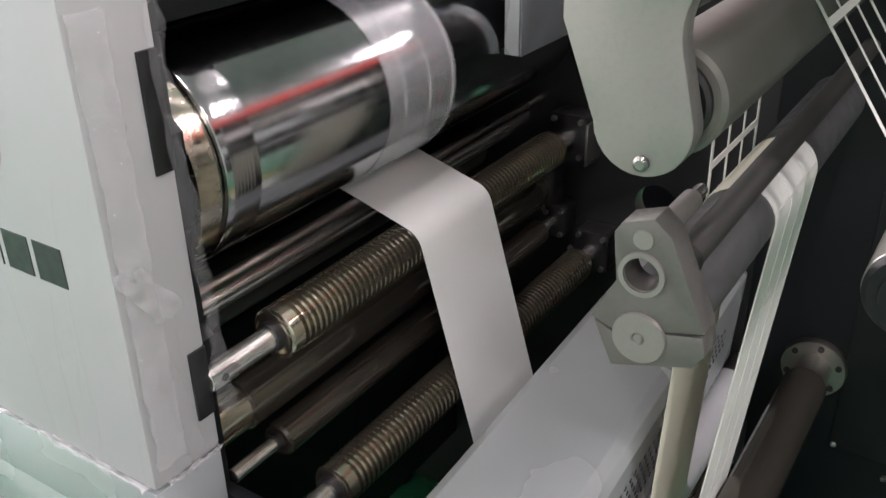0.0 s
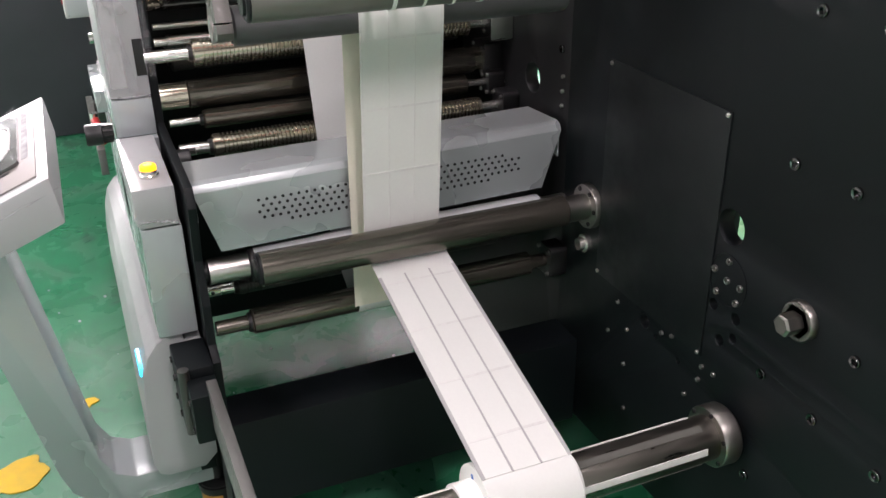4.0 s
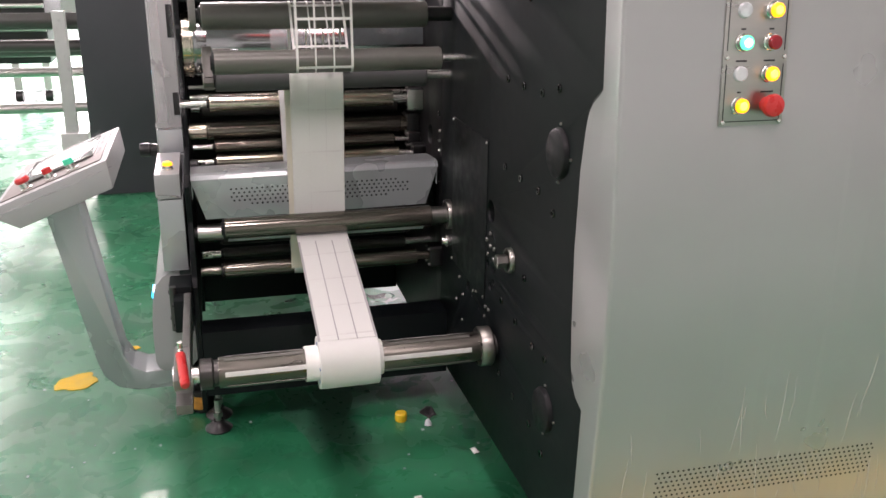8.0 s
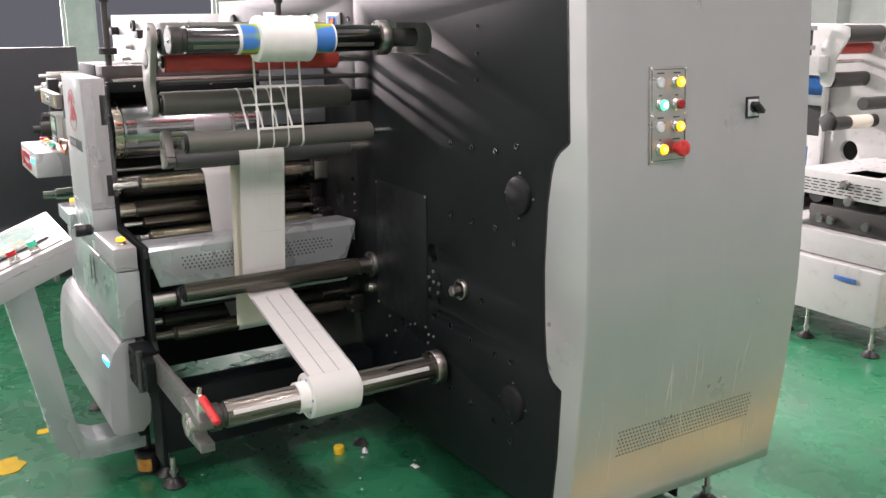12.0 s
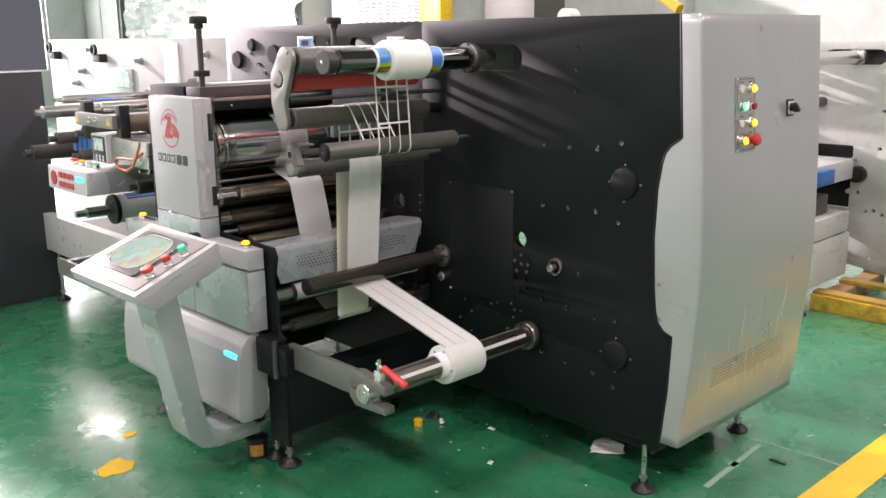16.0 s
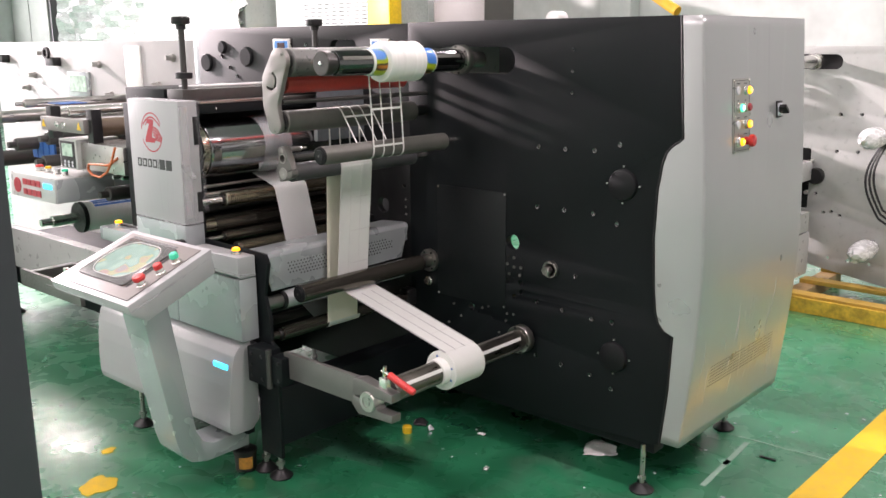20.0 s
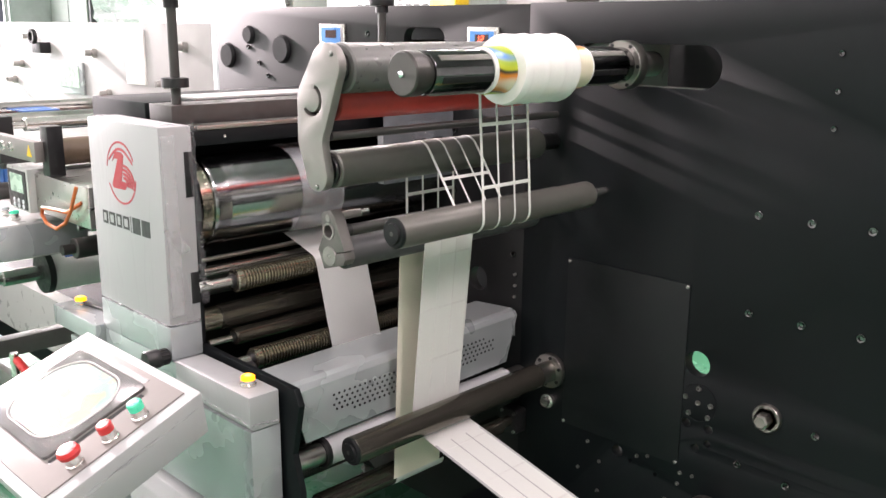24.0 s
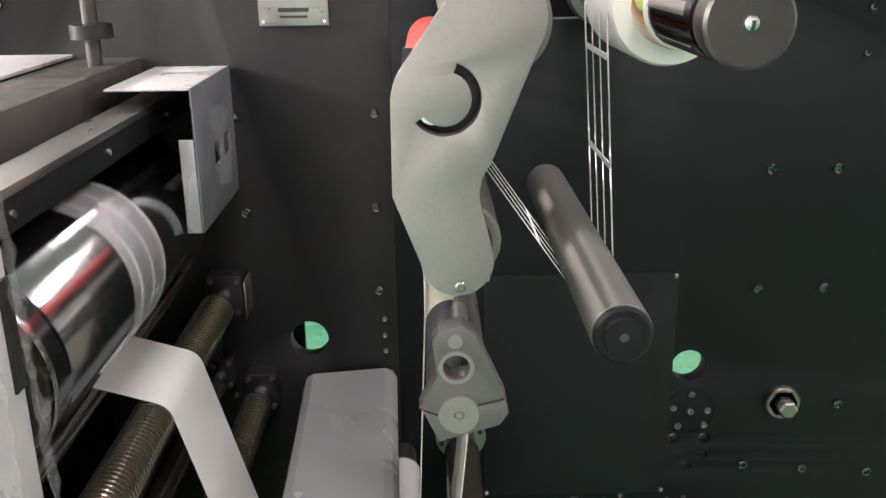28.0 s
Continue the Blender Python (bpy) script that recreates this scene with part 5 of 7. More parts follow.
bm = prism(HP, -0.744, -0.010, "y", 0.001)
for v in bm.verts:
    if v.co.z < 0.79:
        k = (0.79 - v.co.z) / 0.112
        v.co.y += (0.036 * k if v.co.y < -0.4 else -0.040 * k)
part("hood_sheet", skewed(bm), SILVERP, hood)
for yy, s in ((-0.742, 1), (-0.0125, -1)):
    part("hood_end", skewed(prism([(-0.285, 0.74), (-0.285, 0.782), (-0.275, 0.797), (-0.152, 0.806), (-0.135, 0.790), (-0.134, 0.74)], yy, yy + 0.002 * s, "y")), SILVERP, hood)
ph = bmesh.new()
for r in range(5):
    n = 36 - (2 if r in (0,) else 0) - (8 if r == 4 else 0)
    for c in range(n):
        y = -0.632 + 0.0148 * c + (0.0074 if r % 2 else 0) + (0.058 if r == 4 else 0)
        z = 0.764 - 0.0115 * r
        lathe([(-0.0004, 0.0), (-0.0004, 0.0031), (0.001, 0.0031)], 0, 0, 8, ph, m=Matrix.Translation((-0.1302 - SKEW * (y + 0.745), y, z)) @ Matrix.Rotation(radians(90 + 2), 4, "Z"))
tagged(part("perforation", ph, PLASTIC, hood), kind="stuff")

# ---- hinged arm that carries the lower air shaft ----
hinge = thing("hinged_arm", "dark steel arm with bearing seat and red toggle clamp", "arm", 0.15, -0.78, 0.45)
part("hinge_block", box(-0.132, -0.030, -0.824, -0.7615, 0.390, 0.514, 0.004), BLACK, hinge)
part("hinge_block", box(-0.027, 0.036, -0.812, -0.7615, 0.402, 0.498, 0.004), BLACK, hinge)
part("hinge_pin", rod((-0.0285, -0.814, 0.385), (-0.0285, -0.814, 0.518), 0.010, 16), DKROLL, hinge)
for sx, sz, sy in ((-0.112, 0.492, -0.824), (-0.112, 0.452, -0.824), (-0.112, 0.412, -0.824), (-0.055, 0.492, -0.824), (-0.055, 0.412, -0.824), (0.018, 0.480, -0.812), (0.018, 0.420, -0.812)):
    part("screw", lathe([(sy - 0.0035, 0.0), (sy - 0.0035, 0.006), (sy + 0.001, 0.0065)], sx, sz, 12), PLASTIC, hinge)
part("arm_bar", box(0.010, 0.410, -0.782, -0.764, 0.425, 0.512, 0.002), ARMSTEEL, hinge)
part("seat_upper", prism([(0.365, 0.462), (0.365, 0.512), (0.395, 0.520), (0.530, 0.500), (0.530, 0.474), (0.455, 0.474)], -0.800, -0.7625, "y", 0.002), ARMSTEEL, hinge)
part("seat_lower", prism([(0.365, 0.460), (0.455, 0.455), (0.470, 0.436), (0.530, 0.436), (0.530, 0.412), (0.385, 0.405), (0.358, 0.432)], -0.800, -0.7625, "y", 0.002), ARMSTEEL, hinge)
part("bearing", lathe([(-0.806, 0.0), (-0.806, 0.010), (-0.803, 0.012), (-0.803, 0.018), (-0.806, 0.019), (-0.806, 0.030), (-0.802, 0.032), (-0.762, 0.032)], 0.430, 0.455, 40), STEEL, hinge, "bright ball bearing")
part("clamp_body", box(0.470, 0.500, -0.792, -0.770, 0.500, 0.540, 0.003), BARE, hinge)
part("clamp_post", rod((0.482, -0.781, 0.535), (0.486, -0.781, 0.575), 0.006, 12), BARE, hinge)
part("clamp_post", rod((0.474, -0.781, 0.56), (0.510, -0.781, 0.552), 0.005, 12), BARE, hinge)
part("clamp_handle", rod((0.505, -0.781, 0.553), (0.590, -0.772, 0.520), 0.011, 16), REDP, hinge, "red plastic toggle handle")
part("handle_tip", lathe([(0, 0.011), (0.006, 0.009), (0.009, 0.0)], 0, 0, 16, m=Matrix.Translation((0.590, -0.772, 0.520)) @ Vector((0.085, 0.009, -0.033)).to_track_quat("Y", "Z").to_matrix().to_4x4()), REDP, hinge)
part("shaft_journal", lathe([(-0.763, 0.02), (-0.744, 0.02)], S2[0], S2[1], 24), BARE, low_shaft)

# ---- operator console on its bent post ----
console = thing("operator_console", "silver-grey operator console with a film-covered touch screen on a post", "console", -0.28, -1.10, 0.1)
MC = Matrix.Translation((-0.335, -1.108, 0.817)) @ Matrix.Rotation(radians(21.5), 4, "X")


def tapered(bm):
    """The console is a little wider at its near edge."""
    for v in bm.verts:
        v.co.x *= 1.0 - 0.12 * v.co.y
    bm.transform(MC)
    return bm


part("console_box", tapered(prism([(-0.168, 0.0), (0.160, 0.0), (0.140, -0.080), (-0.130, -0.080), (-0.168, -0.034)], -0.238, 0.238, "x", 0.006)), SILVER, console)
part("face_plate", tapered(box(-0.208, 0.208, -0.148, 0.140, -0.0005, 0.0030, 0.001)), shade("satin_face_metal", (0.20, 0.187, 0.178), 0.60, 0.0, spec=0.2, vary=0.02, rough_vary=0.03), console, "brushed metal face plate")
scr = part("screen_bezel", tapered(prism(rounded(-0.165, 0.118, -0.102, 0.112, 0.012, 4), 0.003, 0.009, "z", 0.001)), shade("grey_bezel", (0.075, 0.075, 0.073), 0.14, rough_vary=0.02), console, "touch screen with a grey bezel")
part("screen", tapered(prism(rounded(-0.140, 0.090, -0.078, 0.092, 0.070, 10), 0.0088, 0.0098, "z")), screen_mat(), scr, "lit screen with pale green, yellow and pink fields")
rim = rounded(-0.145, 0.095, -0.083, 0.097, 0.075, 10)
own = tube([(x, y, 0.0105) for x, y in rim + rim[:1]], 0.0022, 6)
part("film_rim", tapered(own), RIDGE, scr, "raised rim of film round the screen")
part("card_slot", tapered(box(-0.175, 0.098, 0.116, 0.128, 0.0029, 0.0034, 0)), PLASTIC, console, "long black slot")
part("shadow_gap", tapered(box(0.124, 0.134, -0.100, 0.095, 0.0029, 0.0036, 0)), PLASTIC, console, "dark strip beside the buttons")
g = random.Random(11)
own = bmesh.new()
rows = []
for i in range(19):
    rows.append([own.verts.new(Vector((-0.175 + 0.315 * i / 18, -0.125 + 0.24 * j / 14, 0.0125 + g.uniform(0, 0.004) + (0.012 * g.random() if i in (0, 1, 17, 18) or j in (0, 1, 13, 14) else 0)))) for j in range(15)])
for a, b in zip(rows, rows[1:]):
    for j in range(14):
        own.faces.new((a[j], a[j + 1], b[j + 1], b[j]))
part("screen_film", tapered(own), SCREENFILM, console, "wrinkled clear protective film")
crumple("loose_film", ((-0.575, -1.272, 0.745), (-0.09, -1.272, 0.742), 24, -0.012), console, 8)
crumple("loose_film", ((-0.088, -1.26, 0.735), (-0.104, -0.955, 0.855), 18, 0.01), console, 9)
for dy, lens, kind in ((0.058, GREENB, 0), (-0.004, REDP, 0), (-0.074, REDP, 1)):
    m = MC @ Matrix.Translation((0.186, dy, 0.003)) @ Matrix.Rotation(radians(-90), 4, "X")
    part("button_collar", lathe([(0.0, 0.016), (-0.004, 0.016), (-0.006, 0.0135), (-0.020, 0.0135)], 0, 0, 24, m=m), BARE, console)
    if kind:
        part("emergency_stop", lathe([(-0.019, 0.011), (-0.022, 0.019), (-0.029, 0.0205), (-0.036, 0.017), (-0.038, 0.0)], 0, 0, 28, m=m), lens, console, "red mushroom emergency stop")
    else:
        part("lens", lathe([(-0.019, 0.0140), (-0.032, 0.0140), (-0.035, 0.0115), (-0.0355, 0.0)], 0, 0, 24, m=m), lens, console)
POST = [(-1.165, 0.765), (-1.075, 0.80), (-0.985, 0.235), (-0.962, 0.190), (-0.925, 0.172), (-0.775, 0.172), (-0.775, 0.112), (-0.955, 0.112), (-1.010, 0.128), (-1.048, 0.170), (-1.062, 0.215)]
part("post", prism(POST, -0.350, -0.218, "x", 0.004), SILVERP, console, "bent silver-grey box section post")
part("post_bracket", box(-0.36, -0.19, -0.80, -0.768, 0.165, 0.196, 0.003), BLACK, console)

# ---- over the drum: rails, end cover, lifting screws, meters ----
rail = thing("black_rail", "black box rail with a bright edge strip above the drum", "rail", -0.50, -0.36, 1.24)
part("rail_box", box(-0.535, -0.468, -0.7445, -0.0005, 1.266, 1.299, 0.002), BLACK, rail)
part("edge_strip", box(-0.512, -0.466, -0.727, -0.03, 1.2995, 1.309, 0.001), STEEL, rail, "bright steel edge strip")
for y in (-0.66, -0.40, -0.15):
    part("screw", rod((-0.468, y, 1.283), (-0.4655, y, 1.283), 0.004, 12), BARE, rail)
rail2 = thing("cross_rail", "dark grey cross rail behind the black rail", "rail", -0.6, -0.36, 1.28)
part("rail_box", box(-0.640, -0.540, -0.7445, -0.0005, 1.285, 1.348, 0.002), shade("dark_grey_steel", (0.06, 0.058, 0.055), 0.45, 0.3), rail2)
part("top_sheet", box(-0.760, -0.645, -0.62, -0.002, 1.3485, 1.354, 0.001), WHITEM, rail2, "pale sheet metal top")
part("under_box", box(-0.93, -0.66, -0.7445, -0.002, 1.10, 1.348, 0.004), BLACK, rail2)
part("bed_plate", box(-0.95, -0.66, -0.7445, -0.002, 0.30, 1.09, 0.004), BLACK, rail2, "black inner plate behind the rollers")
guard = thing("drum_guard", "angled grey sheet metal guard at the drum's end under film", "guard", -0.42, -0.12, 1.13)
own = cut_plate([(-0.245, 1.135), (-0.0005, 1.135), (-0.0005, 1.333), (-0.245, 1.333)], [[(-0.142, 1.206), (-0.100, 1.206), (-0.100, 1.240), (-0.142, 1.240)], [(-0.082, 1.206), (-0.039, 1.206), (-0.039, 1.240), (-0.082, 1.240)]], -0.0015, 0.0015, 0.0005)
own.transform(Matrix.Translation((-0.4065, 0, 0)) @ Matrix.Rotation(radians(90), 4, "Z"))
part("side_sheet", own, shade("slate_grey_sheet", (0.13, 0.15, 0.165), 0.42, 0.1), guard, "slate grey sheet with square cut-outs")
part("top_sheet", box(-0.520, -0.4085, -0.245, -0.0005, 1.330, 1.333, 0.001), WHITEM, guard)
part("front_lip", box(-0.428, -0.4085, -0.247, -0.244, 1.135, 1.265, 0.001), SILVERP, guard)
crumple("loose_film", ((-0.402, -0.16, 1.29), (-0.402, -0.15, 1.17), 10, 0.09), guard, 21, amp=0.004)




def lifting_screw(x, y):
    ob = thing("lifting_screw", "black threaded lifting screw with a flat knob and a collar", "screw", x, y, 1.36, "lifting screws")
    up = Matrix.Translation((x, y, 0)) @ Matrix.Rotation(radians(90), 4, "X")
    part("rod", lathe([(1.3485, 0.011), (1.585, 0.011)], 0, 0, 20, m=up), DKROLL, ob)
    part("knob", lathe([(1.573, 0.012), (1.574, 0.031), (1.580, 0.033), (1.596, 0.033), (1.600, 0.030), (1.600, 0.0)], 0, 0, 32, m=up), PLASTIC, ob)
    part("neck", lathe([(1.556, 0.017), (1.574, 0.017)], 0, 0, 20, m=up), PLASTIC, ob)
    part("collar", lathe([(1.385, 0.018), (1.386, 0.030), (1.406, 0.030), (1.408, 0.018)], 0, 0, 28, m=up), PLASTIC, ob)


lifting_screw(-0.575, -0.712)
lifting_screw(-0.578, -0.097)


def meter(x0, x1, z0, z1, label, digits=True):
    ob = thing("panel_meter", label, "meter", (x0 + x1) / 2, -0.001, z0, "panel meters")
    part("frame", box(x0, x1, -0.007, 0.0, z0, z1, 0.001), STEEL, ob, "white-metal frame")
    w, h = x1 - x0, z1 - z0
    part("face", box(x0 + 0.09 * w, x1 - 0.09 * w, -0.0105, -0.006, z0 + 0.30 * h, z1 - 0.06 * h, 0.001), DIM_W, ob)
    part("blue_field", prism([(x0 + 0.12 * w, z1 - 0.08 * h), (x1 - 0.12 * w, z1 - 0.08 * h), (x1 - 0.12 * w, z0 + 0.60 * h), (x0 + 0.5 * w, z0 + 0.52 * h), (x0 + 0.12 * w, z0 + 0.60 * h)], -0.0115, -0.010, "y"), shade("meter_blue", (0.04, 0.22, 0.55), 0.35), ob)
    part("display", box(x0 + 0.30 * w, x1 - 0.28 * w, -0.0125, -0.011, z0 + 0.68 * h, z0 + 0.86 * h, 0), shade("dark_red_window", (0.04, 0.004, 0.006), 0.15), ob)
    if digits:
        lit = shade("lit_red_digit", (0.9, 0.05, 0.02), 0.3, glow=(1.0, 0.06, 0.02, 5.0))
        sx, sz, u = x0 + 0.42 * w, z0 + 0.71 * h, 0.12 * h
        segs = [(0.0, 0.06, 0, 1)] + [(0.55, 1.15, 0.94, 1.06), (1.10, 1.2, 0.5, 1), (0.55, 1.15, 0.44, 0.56), (0.5, 0.6, 0, 0.5), (0.55, 1.15, -0.06, 0.06)]
        for a, b, c, d in segs:
            part("digit_bar", box(sx + a * u * 0.9, sx + b * u * 0.9 + 0.0004, -0.0132, -0.012, sz + c * u, sz + d * u, 0), lit, ob)
    part("dial", lathe([(-0.018, 0.0), (-0.018, 0.07 * w), (-0.010, 0.08 * w)], x0 + 0.62 * w, z0 + 0.43 * h, 18), DIM_W, ob)
    part("caption_bar", box(x0 + 0.28 * w, x1 - 0.28 * w, -0.0078, -0.0065, z0 + 0.16 * h, z0 + 0.21 * h, 0), INK, ob)
    part("caption_bar", box(x0 + 0.30 * w, x1 - 0.30 * w, -0.0078, -0.0065, z0 + 0.09 * h, z0 + 0.12 * h, 0), INK, ob)
    for sx in (x0 + 0.06 * w, x1 - 0.06 * w):
        for sz in (z0 + 0.05 * h, z1 - 0.05 * h):
            part("screw", lathe([(-0.0095, 0.0), (-0.0095, 0.0025), (-0.0065, 0.003)], sx, sz, 10), BARE, ob)


meter(-0.352, -0.245, 1.393, 1.521, "panel meter with a lit red display on a blue face")
meter(-0.965, -0.846, 1.402, 1.526, "small panel meter with a blue face on the grey plate", False)
# things on the far side, over the top edge of the plates
sling = thing("yellow_sling", "yellow lifting sling lying over the machine's top", "sling", 0.87, 0.14, 1.578)
bm = tube([(0.700, 0.13, 1.720), (0.740, 0.12, 1.700), (0.780, 0.115, 1.676), (0.815, 0.11, 1.652), (0.850, 0.105, 1.630), (0.885, 0.10, 1.610), (0.915, 0.095, 1.594)], 0.016, 14)
part("strap", bm, shade("yellow_webbing", (0.72, 0.42, 0.02), 0.6, bump=0.3), sling)
tape = thing("tape_roll", "white roll of tape lying on the machine's top", "tape roll", 0.322, 0.30, 1.578)
part("tape", lathe([(0.27, 0.014), (0.27, 0.030), (0.33, 0.030), (0.33, 0.014)], 0.322, 1.585, 28), PAPER, tape)
part("lid_sheet", box(-0.14, 0.98, 0.032, 0.70, 1.545, 1.553, 0.002), BLACK, plate)
part("lid_sheet", box(-1.54, -0.16, 0.034, 0.70, 1.545, 1.553, 0.002), BLACK, plate2)
# pan and skirt are added to stop light leaking under the plates
pan = thing("blocker_pan", "black bottom pan added behind the plates to block light", "pan", 0.4, 0.36, 0.15)
part("blocker_sheet", box(-1.53, 0.95, 0.034, 0.70, 0.205, 0.212, 0.002), BLACK, pan)
part("blocker_skirt", box(-1.53, 0.83, 0.62, 0.63, 0.012, 0.204, 0.002), BLACK, pan)

# ---- the next unit of the line, with its own console ----
unit = thing("printing_unit", "white printing unit with rollers, further along the line", "printing machine", -2.3, 0.0, 0.1)
part("white_plate", box(-3.9, -1.62, 0.02, 0.05, 0.18, 1.525, 0.003), UNITW, unit)
part("edge_post", box(-1.62, -1.56, 0.02, 0.12, 0.18, 1.525, 0.003), SILVERP, unit)
part("base_beam", box(-3.2, -1.56, -0.46, -0.40, 0.30, 0.52, 0.004), WHITEM, unit)
part("base_box", box(-3.1, -1.60, -0.39, 0.018, 0.16, 0.42, 0.004), BLACK, unit)
for x, z, r, mat, y0, nm in ((-1.262, 1.172, 0.038, shade("brown_rubber", (0.12, 0.085, 0.055), 0.5), -0.72, "brown_roller"), (-1.875, 1.248, 0.019, STEEL, -0.72, "steel_bar"),
                             (-1.50, 1.228, 0.020, BARE, -0.70, "steel_bar"), (-1.72, 1.10, 0.03, DKROLL, -0.70, "dark_roller"), (-2.05, 1.05, 0.03, DKROLL, -0.70, "dark_roller"),
                             (-1.78, 0.99, 0.028, DKROLL, -0.70, "dark_roller"), (-2.2, 1.17, 0.03, STEEL, -0.70, "steel_roller"), (-1.22, 0.90, 0.030, DKROLL, -0.70, "dark_roller"),
                             (-1.9, 0.92, 0.028, REDRUB, -0.68, "red_roller"), (-2.4, 0.95, 0.04, DKROLL, -0.70, "dark_roller"), (-1.10, 0.985, 0.016, BARE, -0.70, "steel_bar"), (-1.36, 0.55, 0.03, DKROLL, -0.60, "dark_roller")):
    part(nm, lathe([(y0, r - 0.002), (y0 + 0.002, r), (0.0195 if x < -1.56 else -0.0005, r)], x, z, 36), mat, unit)
    part("roller_neck", lathe([(y0 - 0.035, r * 0.5), (y0 - 0.001, r * 0.5)], x, z, 20), BARE if mat is not DKROLL else DKROLL, unit)
cap = part("clamp_bar", box(-1.545, -1.178, -0.80, -0.775, 1.158, 1.214, 0.002), PLATESTEEL, unit, "grey clamp bar with warning triangles")
for x in (-1.545, -1.20):
    part("end_post", box(x, x + 0.045, -0.774, -0.73, 1.12, 1.255, 0.003), PLASTIC, unit)
for x in (-1.40, -1.34):
    part("screw", lathe([(-0.806, 0.0), (-0.806, 0.012), (-0.799, 0.014)], x, 1.186, 16), BARE, cap)
for x in (-1.52, -1.215):
    part("warning_triangle", prism([(x - 0.016, 1.172), (x + 0.016, 1.172), (x, 1.204)], -0.8012, -0.7995, "y"), YELP, cap)
for x, z in ((-3.737, 1.43), (-3.05, 1.417)):
    hk = part("hook_bracket", box(x - 0.05, x + 0.05, -0.03, 0.0195, z - 0.03, z + 0.02, 0.004), PLASTIC, unit)
    part("hook_eye", lathe([(-0.05, 0.022), (-0.05, 0.034), (-0.031, 0.034), (-0.031, 0.022)], x, z + 0.045, 20, ring=True), PLASTIC, hk)
dp = part("display_frame", box(-2.917, -2.665, 0.008, 0.0195, 1.216, 1.355, 0.003), SILVERP, unit, "framed grey display")
part("display_glass", box(-2.885, -2.70, 0.005, 0.0075, 1.245, 1.335, 0), SCREEN, dp)
part("notice_sheet", box(-2.266, -2.107, 0.012, 0.0195, 1.286, 1.50, 0.001), PAPER, unit, "pale printed notice sheet")
for x, z in ((-2.439, 1.235), (-2.144, 1.232), (-3.345, 1.33), (-3.45, 1.25), (-2.55, 1.40), (-1.95, 1.30), (-1.80, 1.44), (-3.2, 1.46)):
    part("stud", lathe([(-0.03, 0.0), (-0.03, 0.012), (0.0, 0.014), (0.0, 0.02), (0.0195, 0.02)], x, z, 14), STEEL, unit)
part("web_sheet", box(-1.80, -1.60, -0.60, -0.30, 1.14, 1.145, 0), PAPER, unit, "printed web")
for k in range(5):
    part("blue_print", box(-1.95 + 0.05 * k, -1.915 + 0.05 * k, -0.62, -0.50, 1.245, 1.249, 0), BLUEP, unit)
for k in range(4):
    part("blue_print", box(-2.10 + 0.06 * k, -2.055 + 0.06 * k, -0.60, -0.59, 0.98, 1.06, 0), BLUEP, unit)
ctl = thing("tension_controller", "white tension controller with a small lit display", "controller", -1.34, -0.70, 1.0)
part("case", box(-1.42, -1.275, -0.790, -0.60, 1.005, 1.128, 0.003), WHITEM, ctl)
part("keypad", box(-1.41, -1.287, -0.7925, -0.789, 1.012, 1.120, 0.001), PLASTIC, ctl)
part("display", box(-1.392, -1.305, -0.7935, -0.792, 1.058, 1.110, 0), SCREEN, ctl)
for k in range(6):
    part("key", lathe([(-0.7945, 0.0), (-0.7945, 0.006), (-0.792, 0.007)], -1.375 + 0.032 * (k % 3), 1.034 - 0.014 * (k // 3), 12), DIM_W, ctl)
part("side_slab", box(-1.2745, -0.94, -0.77, -0.60, 1.01, 1.118, 0.003), STEEL, ctl, "aluminium slab")
cable = thing("orange_cable", "loose orange cable hanging in a loop", "cable", -1.05, -0.80, 1.0)
pts = [(-0.96, -0.79, 1.12), (-0.98, -0.80, 1.06), (-1.02, -0.80, 1.02), (-1.08, -0.80, 0.995), (-1.14, -0.80, 1.00), (-1.17, -0.80, 1.02), (-1.16, -0.80, 1.04), (-1.10, -0.80, 1.045), (-1.03, -0.79, 1.045), (-0.98, -0.77, 1.075)]
bm = tube(pts, 0.005)
part("cable_loop", bm, ORANGE, cable)
box2 = thing("unit_console", "white console box with push buttons and red print", "console", -1.5, -0.74, 0.86)
part("case", prism([(-0.884, 0.872), (-0.62, 0.872), (-0.62, 0.975), (-0.880, 0.975)], -1.710, -1.300, "x", 0.005), WHITEM, box2)
part("end_sheet", box(-1.299, -1.296, -0.876, -0.626, 0.878, 0.970, 0.001), SILVERP, box2)
part("lamp_strip", box(-1.395, -1.325, -0.8875, -0.882, 0.930, 0.950, 0.003), LIT_C, box2, "glowing cyan lamp")
part("emblem_disc", lathe([(-0.8865, 0.0), (-0.8865, 0.032), (-0.883, 0.032)], -1.640, 0.922, 28), REDL, box2)
for k in range(4):
    part("print_bar", box(-1.585 + 0.042 * k, -1.553 + 0.042 * k, -0.8865, -0.883, 0.930, 0.955, 0), REDL, box2)
    part("print_bar", box(-1.585 + 0.042 * k, -1.553 + 0.042 * k, -0.8865, -0.883, 0.888, 0.913, 0), REDL, box2)
part("arm", box(-1.45, -1.40, -0.60, -0.40, 0.90, 0.95, 0.003), SILVERP, box2)
for x, lens, e in ((-1.60, REDP, 1), (-1.52, YELP, 0), (-1.44, DIM_W, 0), (-1.37, GREENB, 0)):
    top_button(x, -0.80, 0.975, box2, lens, None, 0.017 if e else 0.013, 0.02)
proll = thing("printed_roll", "white paper roll with blue print on a black flange", "paper roll", -1.58, -0.45, 0.752)
part("paper", lathe([(-0.64, 0.03), (-0.64, 0.066), (-0.15, 0.066), (-0.15, 0.03)], -1.58, 0.752, 48), PAPER, proll)
